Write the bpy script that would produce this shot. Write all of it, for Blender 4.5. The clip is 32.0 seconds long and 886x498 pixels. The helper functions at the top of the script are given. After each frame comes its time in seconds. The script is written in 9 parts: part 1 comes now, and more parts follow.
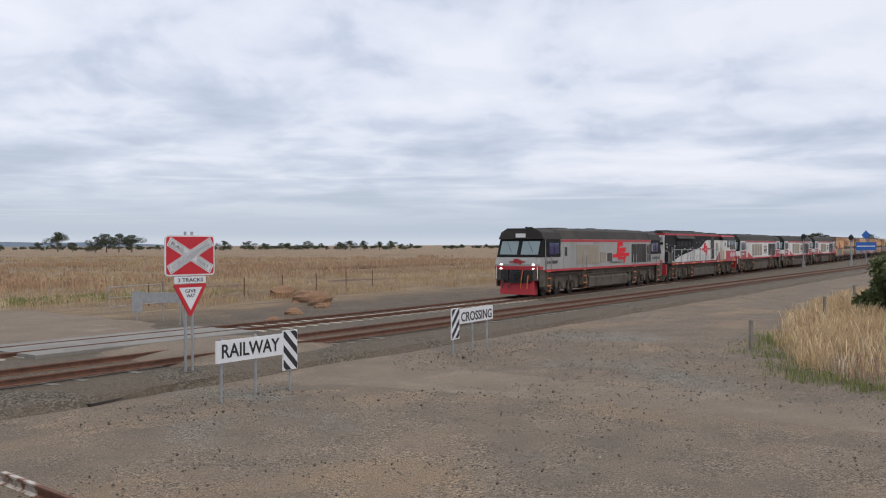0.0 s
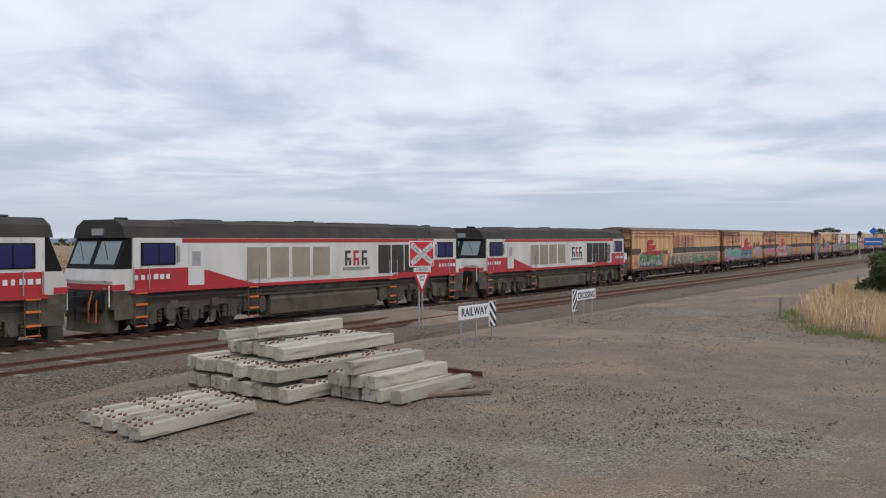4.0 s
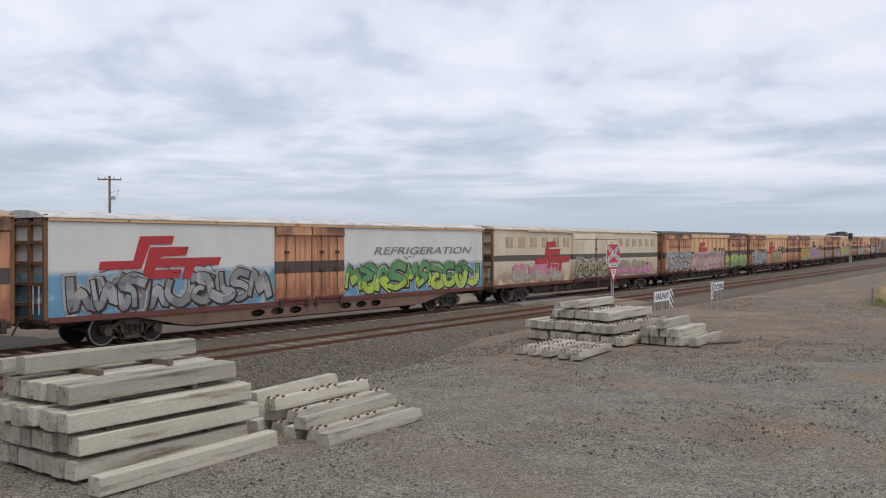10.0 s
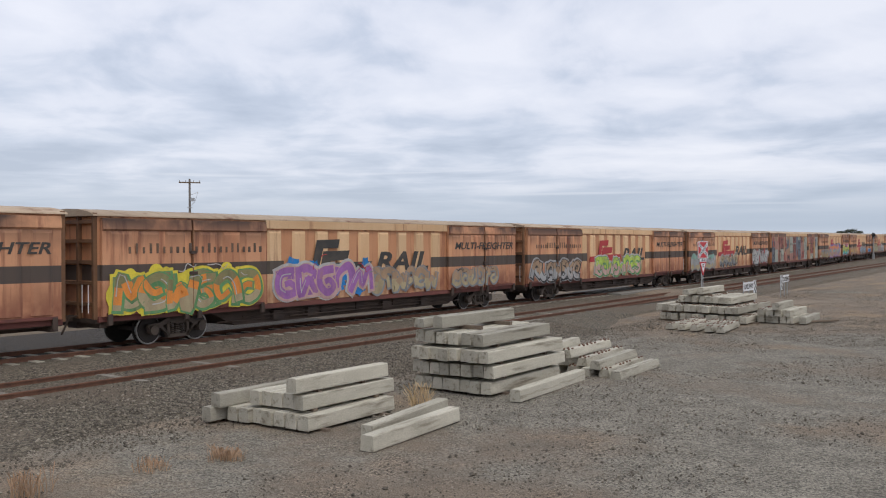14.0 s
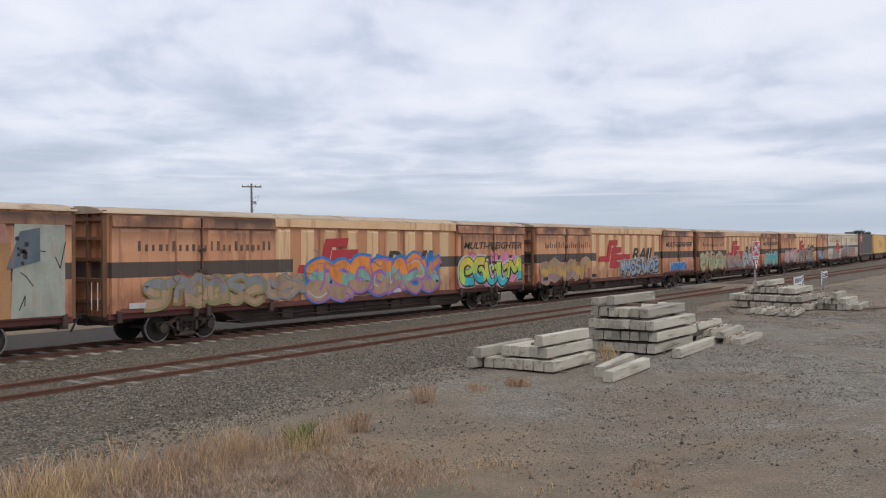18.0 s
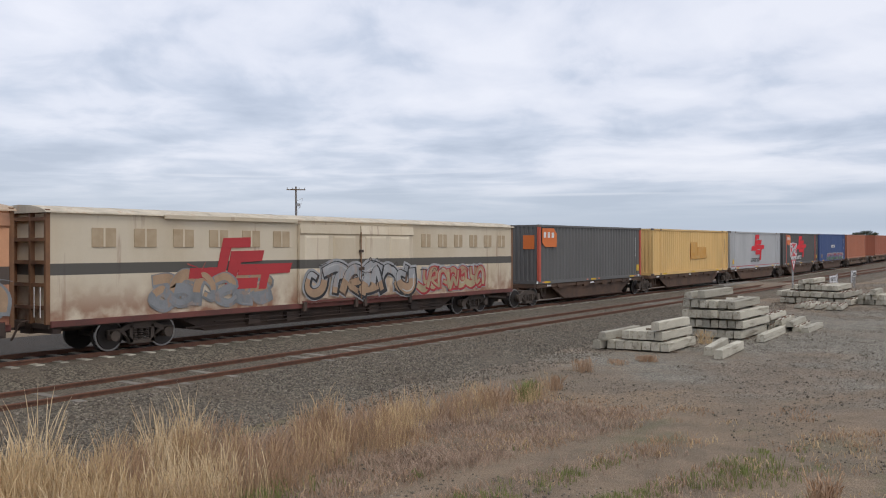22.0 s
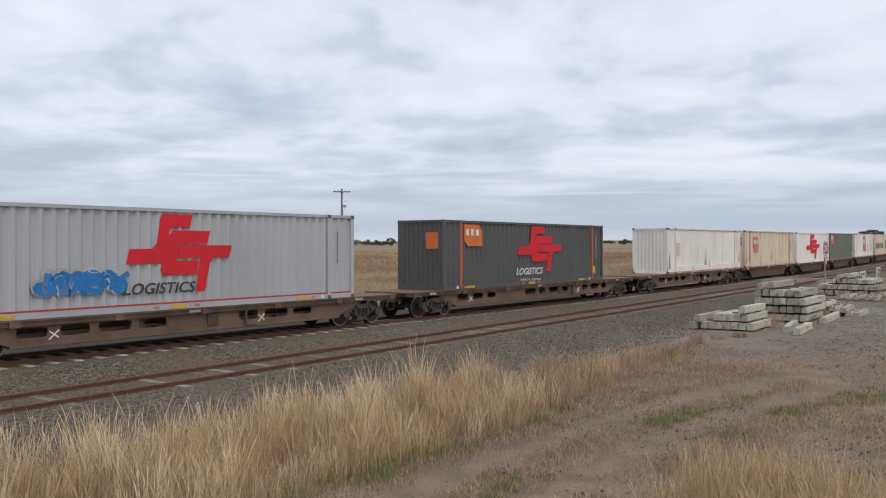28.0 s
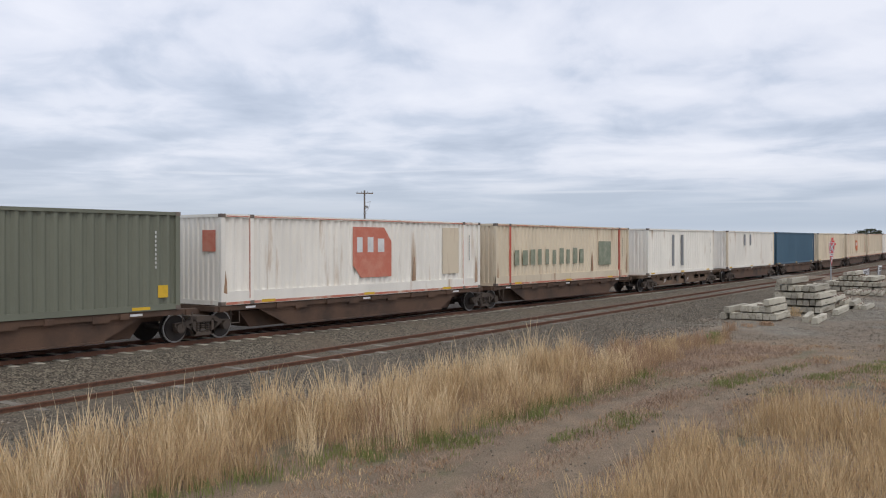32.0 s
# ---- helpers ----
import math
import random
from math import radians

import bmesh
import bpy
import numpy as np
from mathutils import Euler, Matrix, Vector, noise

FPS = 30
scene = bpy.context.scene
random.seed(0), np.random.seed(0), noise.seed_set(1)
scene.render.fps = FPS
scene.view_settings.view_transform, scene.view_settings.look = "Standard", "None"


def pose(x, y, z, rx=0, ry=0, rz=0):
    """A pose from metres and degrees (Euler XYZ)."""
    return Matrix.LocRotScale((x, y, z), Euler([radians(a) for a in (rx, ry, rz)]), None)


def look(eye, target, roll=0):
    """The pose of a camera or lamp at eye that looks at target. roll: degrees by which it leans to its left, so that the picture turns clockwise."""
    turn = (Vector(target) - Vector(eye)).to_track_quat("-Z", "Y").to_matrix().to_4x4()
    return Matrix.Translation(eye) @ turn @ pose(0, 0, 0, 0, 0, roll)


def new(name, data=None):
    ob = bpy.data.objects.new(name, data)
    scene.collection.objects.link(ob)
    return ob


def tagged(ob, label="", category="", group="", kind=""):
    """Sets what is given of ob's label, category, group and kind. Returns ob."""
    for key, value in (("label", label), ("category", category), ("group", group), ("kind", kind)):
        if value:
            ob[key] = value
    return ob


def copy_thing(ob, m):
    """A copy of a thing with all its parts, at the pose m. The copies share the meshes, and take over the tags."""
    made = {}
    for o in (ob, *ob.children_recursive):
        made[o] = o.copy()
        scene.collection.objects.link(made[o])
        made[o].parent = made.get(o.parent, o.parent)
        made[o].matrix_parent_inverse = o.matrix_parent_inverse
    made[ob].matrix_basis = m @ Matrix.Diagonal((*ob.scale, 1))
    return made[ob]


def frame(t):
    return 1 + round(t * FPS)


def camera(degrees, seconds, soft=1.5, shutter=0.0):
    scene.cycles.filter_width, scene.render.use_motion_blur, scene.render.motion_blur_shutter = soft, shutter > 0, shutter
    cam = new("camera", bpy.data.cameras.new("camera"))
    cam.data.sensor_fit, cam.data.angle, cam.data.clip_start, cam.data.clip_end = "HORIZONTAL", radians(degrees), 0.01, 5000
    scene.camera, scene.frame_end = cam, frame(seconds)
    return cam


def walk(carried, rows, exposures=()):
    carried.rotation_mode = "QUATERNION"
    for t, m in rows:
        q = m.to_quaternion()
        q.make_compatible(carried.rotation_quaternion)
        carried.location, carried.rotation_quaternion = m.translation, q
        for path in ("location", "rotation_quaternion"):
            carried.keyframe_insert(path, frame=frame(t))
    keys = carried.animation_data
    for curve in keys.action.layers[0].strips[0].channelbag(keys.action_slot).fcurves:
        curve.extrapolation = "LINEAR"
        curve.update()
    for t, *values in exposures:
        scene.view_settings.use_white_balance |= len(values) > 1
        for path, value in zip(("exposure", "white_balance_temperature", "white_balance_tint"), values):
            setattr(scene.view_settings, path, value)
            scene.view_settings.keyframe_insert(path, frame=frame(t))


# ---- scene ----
cam = camera(53.365, 32.0, soft=1.1)
# seconds, x, y, z, yaw, pitch, roll of the drone that flies back beside the line
PATH = [
    (0.0, -0.46, -23.30, 3.22, -55.56, -0.28, 0.17),
    (1.0, -3.44, -23.72, 3.25, -55.18, -0.29, 0.06),
    (2.0, -6.62, -24.44, 3.34, -55.07, -0.40, 0.05),
    (3.0, -10.06, -25.24, 3.47, -55.00, -0.55, 0.17),
    (3.5, -11.65, -25.62, 3.52, -54.96, -0.61, 0.25),
    (5.5, -17.81, -26.80, 3.52, -54.80, -0.53, 0.43),
    (6.0, -19.35, -27.07, 3.51, -54.80, -0.50, 0.42),
    (7.0, -21.85, -27.27, 3.50, -54.75, -0.44, 0.36),
    (8.0, -23.76, -26.79, 3.54, -54.72, -0.44, 0.31),
    (9.0, -25.45, -25.82, 3.58, -54.65, -0.43, 0.23),
    (10.0, -27.41, -24.66, 3.56, -54.66, -0.42, 0.23),
    (11.0, -29.59, -23.81, 3.55, -54.61, -0.43, 0.24),
    (12.0, -32.06, -23.46, 3.56, -54.57, -0.49, 0.29),
    (13.0, -34.56, -23.47, 3.60, -54.48, -0.55, 0.37),
    (14.0, -37.01, -23.56, 3.60, -54.45, -0.54, 0.33),
    (14.5, -38.18, -23.61, 3.59, -54.42, -0.53, 0.30),
    (16.5, -42.77, -23.57, 3.59, -54.29, -0.52, 0.33),
    (17.0, -43.90, -23.46, 3.57, -54.31, -0.50, 0.33),
    (18.0, -45.93, -23.34, 3.56, -54.21, -0.47, 0.33),
    (19.0, -47.80, -23.08, 3.59, -54.21, -0.47, 0.31),
    (20.0, -49.56, -22.99, 3.63, -54.15, -0.48, 0.29),
    (21.0, -51.23, -22.96, 3.66, -54.07, -0.47, 0.27),
    (22.0, -52.77, -22.94, 3.70, -53.99, -0.49, 0.25),
    (23.0, -54.18, -22.78, 3.73, -53.94, -0.51, 0.26),
    (24.0, -55.62, -22.57, 3.74, -53.93, -0.52, 0.26),
    (25.0, -57.05, -22.39, 3.73, -53.92, -0.52, 0.26),
    (25.5, -57.71, -22.38, 3.74, -53.91, -0.53, 0.26),
    (27.5, -60.47, -22.70, 3.75, -53.87, -0.55, 0.31),
    (28.0, -61.19, -22.82, 3.75, -53.84, -0.55, 0.30),
    (29.0, -62.60, -23.06, 3.70, -53.79, -0.52, 0.26),
    (30.0, -64.09, -23.27, 3.78, -53.84, -0.56, 0.28),
    (31.0, -65.71, -23.38, 3.81, -53.92, -0.60, 0.29),
    (32.0, -67.36, -23.51, 3.91, -53.99, -0.65, 0.28),
]
walk(cam, [(t, pose(x, y, z, 90 + pitch, roll, yaw)) for t, x, y, z, yaw, pitch, roll in PATH])

# ---- world and sun: high overcast with streaks of brighter cloud ----
world = bpy.data.worlds.new("overcast_sky")
scene.world = world
world.use_nodes = True
wt = world.node_tree
wt.nodes.clear()


def wnode(kind, **values):
    n = wt.nodes.new(kind)
    for key, value in values.items():
        n.inputs[key].default_value = value
    return n


def wlink(a, b):
    wt.links.new(a, b)


w_out = wnode("ShaderNodeOutputWorld")
w_bg = wnode("ShaderNodeBackground", Strength=1.0)
w_sky = wt.nodes.new("ShaderNodeTexSky")
w_sky.sky_type, w_sky.sun_disc = "NISHITA", False
w_sky.sun_elevation, w_sky.sun_rotation = radians(48), radians(25)
w_scale = wt.nodes.new("ShaderNodeVectorMath")
w_scale.operation = "SCALE"
w_scale.inputs["Scale"].default_value = 0.1
wlink(w_sky.outputs[0], w_scale.inputs[0])
w_tc = wt.nodes.new("ShaderNodeTexCoord")
w_sep = wt.nodes.new("ShaderNodeSeparateXYZ")
wlink(w_tc.outputs["Generated"], w_sep.inputs[0])


def wmath(op, a, b=None, clamp=False):
    n = wt.nodes.new("ShaderNodeMath")
    n.operation, n.use_clamp = op, clamp
    for i, v in enumerate((a, b)):
        if v is None:
            continue
        if isinstance(v, (int, float)):
            n.inputs[i].default_value = v
        else:
            wlink(v, n.inputs[i])
    return n.outputs[0]


# a cloud layer whose bands flatten towards the horizon: depth from the elevation, spread from the azimuth
w_z = wmath("MAXIMUM", w_sep.outputs["Z"], 0.0)
w_d = wmath("DIVIDE", 1.0, wmath("ADD", w_z, 0.10))
w_a = wmath("ARCTAN2", w_sep.outputs["Y"], w_sep.outputs["X"])


def wcloud(deep, wide, at, scale, detail, rough, warp):
    """One octave stack of cloud, deep times finer in depth and wide times finer along the horizon."""
    uv = wt.nodes.new("ShaderNodeCombineXYZ")
    wlink(wmath("ADD", wmath("MULTIPLY", w_d, deep), at[0]), uv.inputs[0])
    wlink(wmath("ADD", wmath("MULTIPLY", w_a, wide), at[1]), uv.inputs[1])
    n = wnode("ShaderNodeTexNoise", Scale=scale, Detail=detail, Roughness=rough, Distortion=warp)
    wlink(uv.outputs[0], n.inputs["Vector"])
    return n.outputs["Fac"]


def wrange(v, a, b, c=0.0, d=1.0):
    n = wnode("ShaderNodeMapRange")
    n.interpolation_type = "SMOOTHSTEP"
    for key, value in (("From Min", a), ("From Max", b), ("To Min", c), ("To Max", d)):
        n.inputs[key].default_value = value
    wlink(v, n.inputs["Value"])
    return n.outputs["Result"]


def wblend(a, b, f):
    n = wt.nodes.new("ShaderNodeMix")
    n.data_type = "RGBA"
    for key, value in (("Factor", f), ("A", a), ("B", b)):
        if isinstance(value, tuple):
            n.inputs[key].default_value = (*value, 1)
        else:
            wlink(value, n.inputs[key])
    return n.outputs["Result"]


w_big = wcloud(0.95, 3.0, (2.0, 5.3), 1.0, 4.0, 0.50, 0.2)
w_puff = wcloud(1.45, 8.0, (7.1, 1.9), 1.0, 7.0, 0.54, 0.3)
w_mix = wmath("ADD", wmath("MULTIPLY", w_big, 0.5), wmath("MULTIPLY", w_puff, 0.5))
# higher up the layer is thinner and brighter
w_mix = wmath("ADD", w_mix, wrange(w_z, 0.04, 0.26, -0.035, 0.055))
# and thicker towards the north
w_mix = wmath("ADD", w_mix, wmath("MULTIPLY", wmath("SUBTRACT", 0.62, w_a), 0.08))
w_ramp = wt.nodes.new("ShaderNodeValToRGB")
er = w_ramp.color_ramp.elements
er[0].position, er[0].color = 0.36, (0.48, 0.545, 0.68, 1)
er[1].position, er[1].color = 0.64, (0.87, 0.89, 0.985, 1)
for at, colour in ((0.45, (0.605, 0.665, 0.80, 1)), (0.53, (0.765, 0.80, 0.915, 1))):
    er.new(at).color = colour
wlink(w_mix, w_ramp.inputs[0])
# thin bright streaks low down, then a plain blue grey band and a paler rim on the horizon
w_streak = wrange(wcloud(3.4, 2.4, (1.0, 9.0), 1.0, 4.0, 0.5, 0.1), 0.56, 0.70)
w_streak = wmath("MULTIPLY", w_streak, wmath("MULTIPLY", wrange(w_z, 0.015, 0.035), wrange(w_z, 0.11, 0.06)))
w_cloud = wblend(w_ramp.outputs[0], (0.80, 0.83, 0.93), wmath("MULTIPLY", w_streak, 0.7))
w_low = wblend((0.47, 0.555, 0.69), w_cloud, wrange(w_z, 0.008, 0.085))
w_low = wblend((0.60, 0.675, 0.79), w_low, wrange(w_z, 0.0, 0.016))
w_add = wt.nodes.new("ShaderNodeMix")
w_add.data_type, w_add.blend_type = "RGBA", "MIX"
w_add.inputs["Factor"].default_value = 0.9
wlink(w_scale.outputs[0], w_add.inputs["A"])
wlink(w_low, w_add.inputs["B"])
wlink(w_add.outputs["Result"], w_bg.inputs["Color"])
wlink(w_bg.outputs[0], w_out.inputs[0])

sun = new("sun", bpy.data.lights.new("sun", "SUN"))
sun.data.energy, sun.data.angle, sun.data.color = 1.2, radians(25), (1.0, 0.945, 0.86)
sun.matrix_world = look((0, 0, 30), (0 + 8, 0 + 14, 0))
scene.view_settings.exposure = 0.0

# ---- helpers of this scene ----
RAIL_Z = 0.48
SPEED = 26.3
CURVE, CURVE_X, CURVE_END = 0.00025, -18.0, 80.0
TRACK_Y = 0.2


def track_y(x):
    """The line's lateral place: straight, then a wide curve."""
    u = min(max(x, CURVE_X), CURVE_END) - CURVE_X
    return TRACK_Y + CURVE * u ** 2 + 2 * CURVE * u * max(0.0, x - CURVE_END)


def siding_y(x):
    """The siding's own, straighter line."""
    return TRACK_Y - 4.4 + 0.04 * (track_y(x) - TRACK_Y)


def bed_y(x, off):
    """The lateral place of a line off metres beside the running line: the siding's side keeps to the siding."""
    return track_y(x) if off > -2.4 else siding_y(x) + 4.4


def main_z(x):
    """The running line climbs a little to the west and falls a little past the crossing."""
    return RAIL_Z + 0.0075 * min(100.0, max(0.0, -18.0 - x)) - 0.20 * min(1.0, max(0.0, (x + 18.0) / 50.0))


def track_turn(x):
    return math.degrees(math.atan(2 * CURVE * (min(max(x, CURVE_X), CURVE_END) - CURVE_X)))


def along(s):
    """x of the place s metres along the line."""
    if s <= CURVE_X:
        return s
    x = s
    for _ in range(4):
        u = min(x, CURVE_END) - CURVE_X
        x = s - (2 * CURVE) ** 2 * u ** 3 / 6 - (0 if x <= CURVE_END else (math.hypot(1, 2 * CURVE * u) - 1) * (x - CURVE_END))
    return x


class Shape:
    """Collects vertices and faces for one mesh."""

    def __init__(self):
        self.v, self.f = [], []

    def face(self, pts):
        n = len(self.v)
        self.v += [tuple(p) for p in pts]
        self.f.append(tuple(range(n, n + len(pts))))
        return self

    def box(self, x0, x1, y0, y1, z0, z1):
        n = len(self.v)
        self.v += [(x, y, z) for z in (z0, z1) for y in (y0, y1) for x in (x0, x1)]
        self.f += [tuple(n + i for i in q) for q in ((0, 2, 3, 1), (4, 5, 7, 6), (0, 1, 5, 4), (2, 6, 7, 3), (0, 4, 6, 2), (1, 3, 7, 5))]
        return self

    def cbox(self, x0, x1, y0, y1, z0, z1, c=0.02, m=None):
        """A box with its long edges chamfered, along x."""
        prof = [(y0 + c, z0), (y1 - c, z0), (y1, z0 + c), (y1, z1 - c), (y1 - c, z1), (y0 + c, z1), (y0, z1 - c), (y0, z0 + c)]
        return self.prism(prof, x0, x1)

    def prism(self, prof, x0, x1, axis="x"):
        """A closed profile swept along an axis: (y, z) along x, (x, z) along y, (x, y) along z."""
        n, k = len(self.v), len(prof)
        for x in (x0, x1):
            for a, b in prof:
                self.v.append((x, a, b) if axis == "x" else (a, x, b) if axis == "y" else (a, b, x))
        self.f += [(n + i, n + (i + 1) % k, n + k + (i + 1) % k, n + k + i) for i in range(k)]
        self.f += [tuple(n + i for i in reversed(range(k))), tuple(n + k + i for i in range(k))]
        return self

    def cyl(self, c, r, l, axis="y", n=16, r2=None):
        r2 = r if r2 is None else r2
        b = len(self.v)
        for s, rr in ((-l / 2, r), (l / 2, r2)):
            for i in range(n):
                a = 2 * math.pi * i / n
                p, q = rr * math.cos(a), rr * math.sin(a)
                o = (p, s, q) if axis == "y" else (s, p, q) if axis == "x" else (p, q, s)
                self.v.append((c[0] + o[0], c[1] + o[1], c[2] + o[2]))
        self.f += [(b + i, b + (i + 1) % n, b + n + (i + 1) % n, b + n + i) for i in range(n)]
        self.f += [tuple(b + i for i in range(n)), tuple(b + n + i for i in range(n))]
        return self

    def rod(self, p, q, r, n=6):
        p, q = Vector(p), Vector(q)
        d = (q - p).normalized()
        u = d.orthogonal().normalized()
        w = d.cross(u)
        b = len(self.v)
        for e in (p, q):
            for i in range(n):
                a = 2 * math.pi * i / n
                self.v.append(tuple(e + r * (math.cos(a) * u + math.sin(a) * w)))
        self.f += [(b + i, b + (i + 1) % n, b + n + (i + 1) % n, b + n + i) for i in range(n)]
        self.f += [tuple(b + i for i in range(n)), tuple(b + n + i for i in range(n))]
        return self

    def slab(self, poly, y, d=0.012):
        """A polygon in (x, z), a flat plate whose face lies at y and whose back lies d further in."""
        return self.prism(poly, y, y + d, "y")

    def moved(self, m, start=0):
        self.v[start:] = [tuple(m @ Vector(p)) for p in self.v[start:]]
        return self

    def mesh(self, name, mat, smooth=False):
        me = bpy.data.meshes.new(name)
        me.from_pydata(self.v, [], self.f)
        bm = bmesh.new()
        bm.from_mesh(me)
        bmesh.ops.recalc_face_normals(bm, faces=bm.faces)
        bm.to_mesh(me)
        bm.free()
        if smooth:
            me.shade_smooth()
        if mat:
            me.materials.append(mat)
        return me


def part(name, shape, mat, parent=None, label="", smooth=False):
    me = shape if isinstance(shape, bpy.types.Mesh) else shape.mesh(name, mat, smooth)
    ob = new(name, me)
    if parent:
        ob.parent = parent
    if label:
        tagged(ob, label)
    return ob


def thing(name, label, category, group="", kind="", at=None):
    ob = new(name)
    tagged(ob, label, category, group, kind)
    if at is not None:
        ob.matrix_world = at
    return ob


def text_mesh(string, size, mat, bold=0.0, shear=0.0, space=1.0, squeeze=1.0):
    """Letters standing in the x-z plane, facing -y, from x = 0 and centred on z = 0."""
    cu = bpy.data.curves.new("letters", "FONT")
    cu.body, cu.size, cu.offset, cu.shear, cu.space_character = string, size, bold, shear, space
    cu.extrude, cu.resolution_u, cu.align_y = 0.003, 3, "CENTER"
    ob = new("letters", cu)
    me = bpy.data.meshes.new_from_object(ob)
    bpy.data.objects.remove(ob)
    bpy.data.curves.remove(cu)
    me.transform(Matrix.Diagonal((squeeze, 1, 1, 1)))
    me.transform(pose(0, 0, 0, 90))
    me.materials.clear()
    me.materials.append(mat)
    return me


def fit_text(string, width, height, mat, bold=0.0, shear=0.0):
    """Letters fitted to a width and a cap height, with the left bottom corner at 0, 0."""
    me = text_mesh(string, 1.0, mat, bold, shear)
    xs, zs = [v.co.x for v in me.vertices], [v.co.z for v in me.vertices]
    sx, sz = width / (max(xs) - min(xs)), height / (max(zs) - min(zs))
    me.transform(Matrix.Diagonal((sx, 1, sz, 1)) @ Matrix.Translation((-min(xs), 0, -min(zs))))
    return me


# ---- materials ----
def surf(name, base, rough=0.75, metal=0.0, second=None, scale=1.5, amount=0.5, fine=0.12, fine_scale=60.0, bump=0.0, stretch=(1, 1, 1), spread=0.0,
         stain=None, stain_scale=2.0, stain_at=0.58, stain_stretch=(1, 1, 1), world_space=False):
    """A painted, stony or woody surface: two tones in broad patches, fine grain, stains, relief."""
    m = bpy.data.materials.new(name)
    m.use_nodes = True
    nt = m.node_tree
    bsdf = nt.nodes["Principled BSDF"]
    bsdf.inputs["Roughness"].default_value, bsdf.inputs["Metallic"].default_value = rough, metal

    def node(kind, **kw):
        n = nt.nodes.new(kind)
        for k, v in kw.items():
            n.inputs[k].default_value = v
        return n

    tc = node("ShaderNodeTexCoord")
    info = node("ShaderNodeObjectInfo")
    off = node("ShaderNodeVectorMath")
    off.operation = "MULTIPLY_ADD"
    rnd = node("ShaderNodeCombineXYZ")
    for i in range(3):
        nt.links.new(info.outputs["Random"], rnd.inputs[i])
    nt.links.new(rnd.outputs[0], off.inputs[0])
    off.inputs[1].default_value = (37.0, 91.0, 53.0)
    if world_space:
        geo = node("ShaderNodeNewGeometry")
        nt.links.new(geo.outputs["Position"], off.inputs[2])
        off.inputs[1].default_value = (0, 0, 0)
    else:
        nt.links.new(tc.outputs["Object"], off.inputs[2])

    def noise_at(sc, st, detail=5.0, r=0.6):
        mp = node("ShaderNodeMapping")
        mp.inputs["Scale"].default_value = st
        nt.links.new(off.outputs[0], mp.inputs["Vector"])
        n = node("ShaderNodeTexNoise", Scale=sc, Detail=detail, Roughness=r)
        nt.links.new(mp.outputs[0], n.inputs["Vector"])
        return n.outputs["Fac"]

    def mix(a, b, f, mode="MIX"):
        n = node("ShaderNodeMix")
        n.data_type, n.blend_type = "RGBA", mode
        for sock, v in (("Factor", f), ("A", a), ("B", b)):
            if isinstance(v, (int, float)):
                n.inputs[sock].default_value = v
            elif isinstance(v, tuple):
                n.inputs[sock].default_value = (*v, 1)
            else:
                nt.links.new(v, n.inputs[sock])
        return n.outputs["Result"]

    def step(fac, lo, hi):
        n = node("ShaderNodeMapRange")
        n.inputs["From Min"].default_value, n.inputs["From Max"].default_value = lo, hi
        nt.links.new(fac, n.inputs["Value"])
        return n.outputs["Result"]

    second = second or tuple(c * 0.72 for c in base)
    col = mix(base, second, step(noise_at(scale, stretch), 0.62 - amount * 0.4, 0.62 + (1 - amount) * 0.2))
    if stain:
        col = mix(col, stain, step(noise_at(stain_scale, stain_stretch, 7.0), stain_at, stain_at + 0.16))
    grain = noise_at(fine_scale, (1, 1, 1), 3.0, 0.7)
    gr = node("ShaderNodeMapRange")
    gr.inputs["From Min"].default_value, gr.inputs["From Max"].default_value = 0.3, 0.7
    gr.inputs["To Min"].default_value, gr.inputs["To Max"].default_value = 1 - fine, 1 + fine
    nt.links.new(grain, gr.inputs["Value"])
    if spread:
        sp = node("ShaderNodeMapRange")
        sp.inputs["To Min"].default_value, sp.inputs["To Max"].default_value = 1 - spread, 1 + spread
        nt.links.new(info.outputs["Random"], sp.inputs["Value"])
        mul = node("ShaderNodeMath")
        mul.operation = "MULTIPLY"
        nt.links.new(sp.outputs[0], mul.inputs[0])
        nt.links.new(gr.outputs[0], mul.inputs[1])
        val = mul.outputs[0]
    else:
        val = gr.outputs[0]
    cc = node("ShaderNodeCombineXYZ")
    for i in range(3):
        nt.links.new(val, cc.inputs[i])
    col = mix(col, cc.outputs[0], 1.0, "MULTIPLY")
    nt.links.new(col, bsdf.inputs["Base Color"])
    if bump:
        bp = node("ShaderNodeBump", Strength=bump, Distance=0.02)
        nt.links.new(grain, bp.inputs["Height"])
        nt.links.new(bp.outputs[0], bsdf.inputs["Normal"])
    m["col"] = 1
    return m


def glow(name, colour, strength):
    m = bpy.data.materials.new(name)
    m.use_nodes = True
    b = m.node_tree.nodes["Principled BSDF"]
    b.inputs["Base Color"].default_value = (*colour, 1)
    b.inputs["Emission Color"].default_value = (*colour, 1)
    b.inputs["Emission Strength"].default_value = strength
    return m


def glass(name, colour, rough=0.06):
    m = bpy.data.materials.new(name)
    m.use_nodes = True
    b = m.node_tree.nodes["Principled BSDF"]
    b.inputs["Base Color"].default_value = (*colour, 1)
    b.inputs["Roughness"].default_value = rough
    b.inputs["Specular IOR Level"].default_value = 0.7
    return m


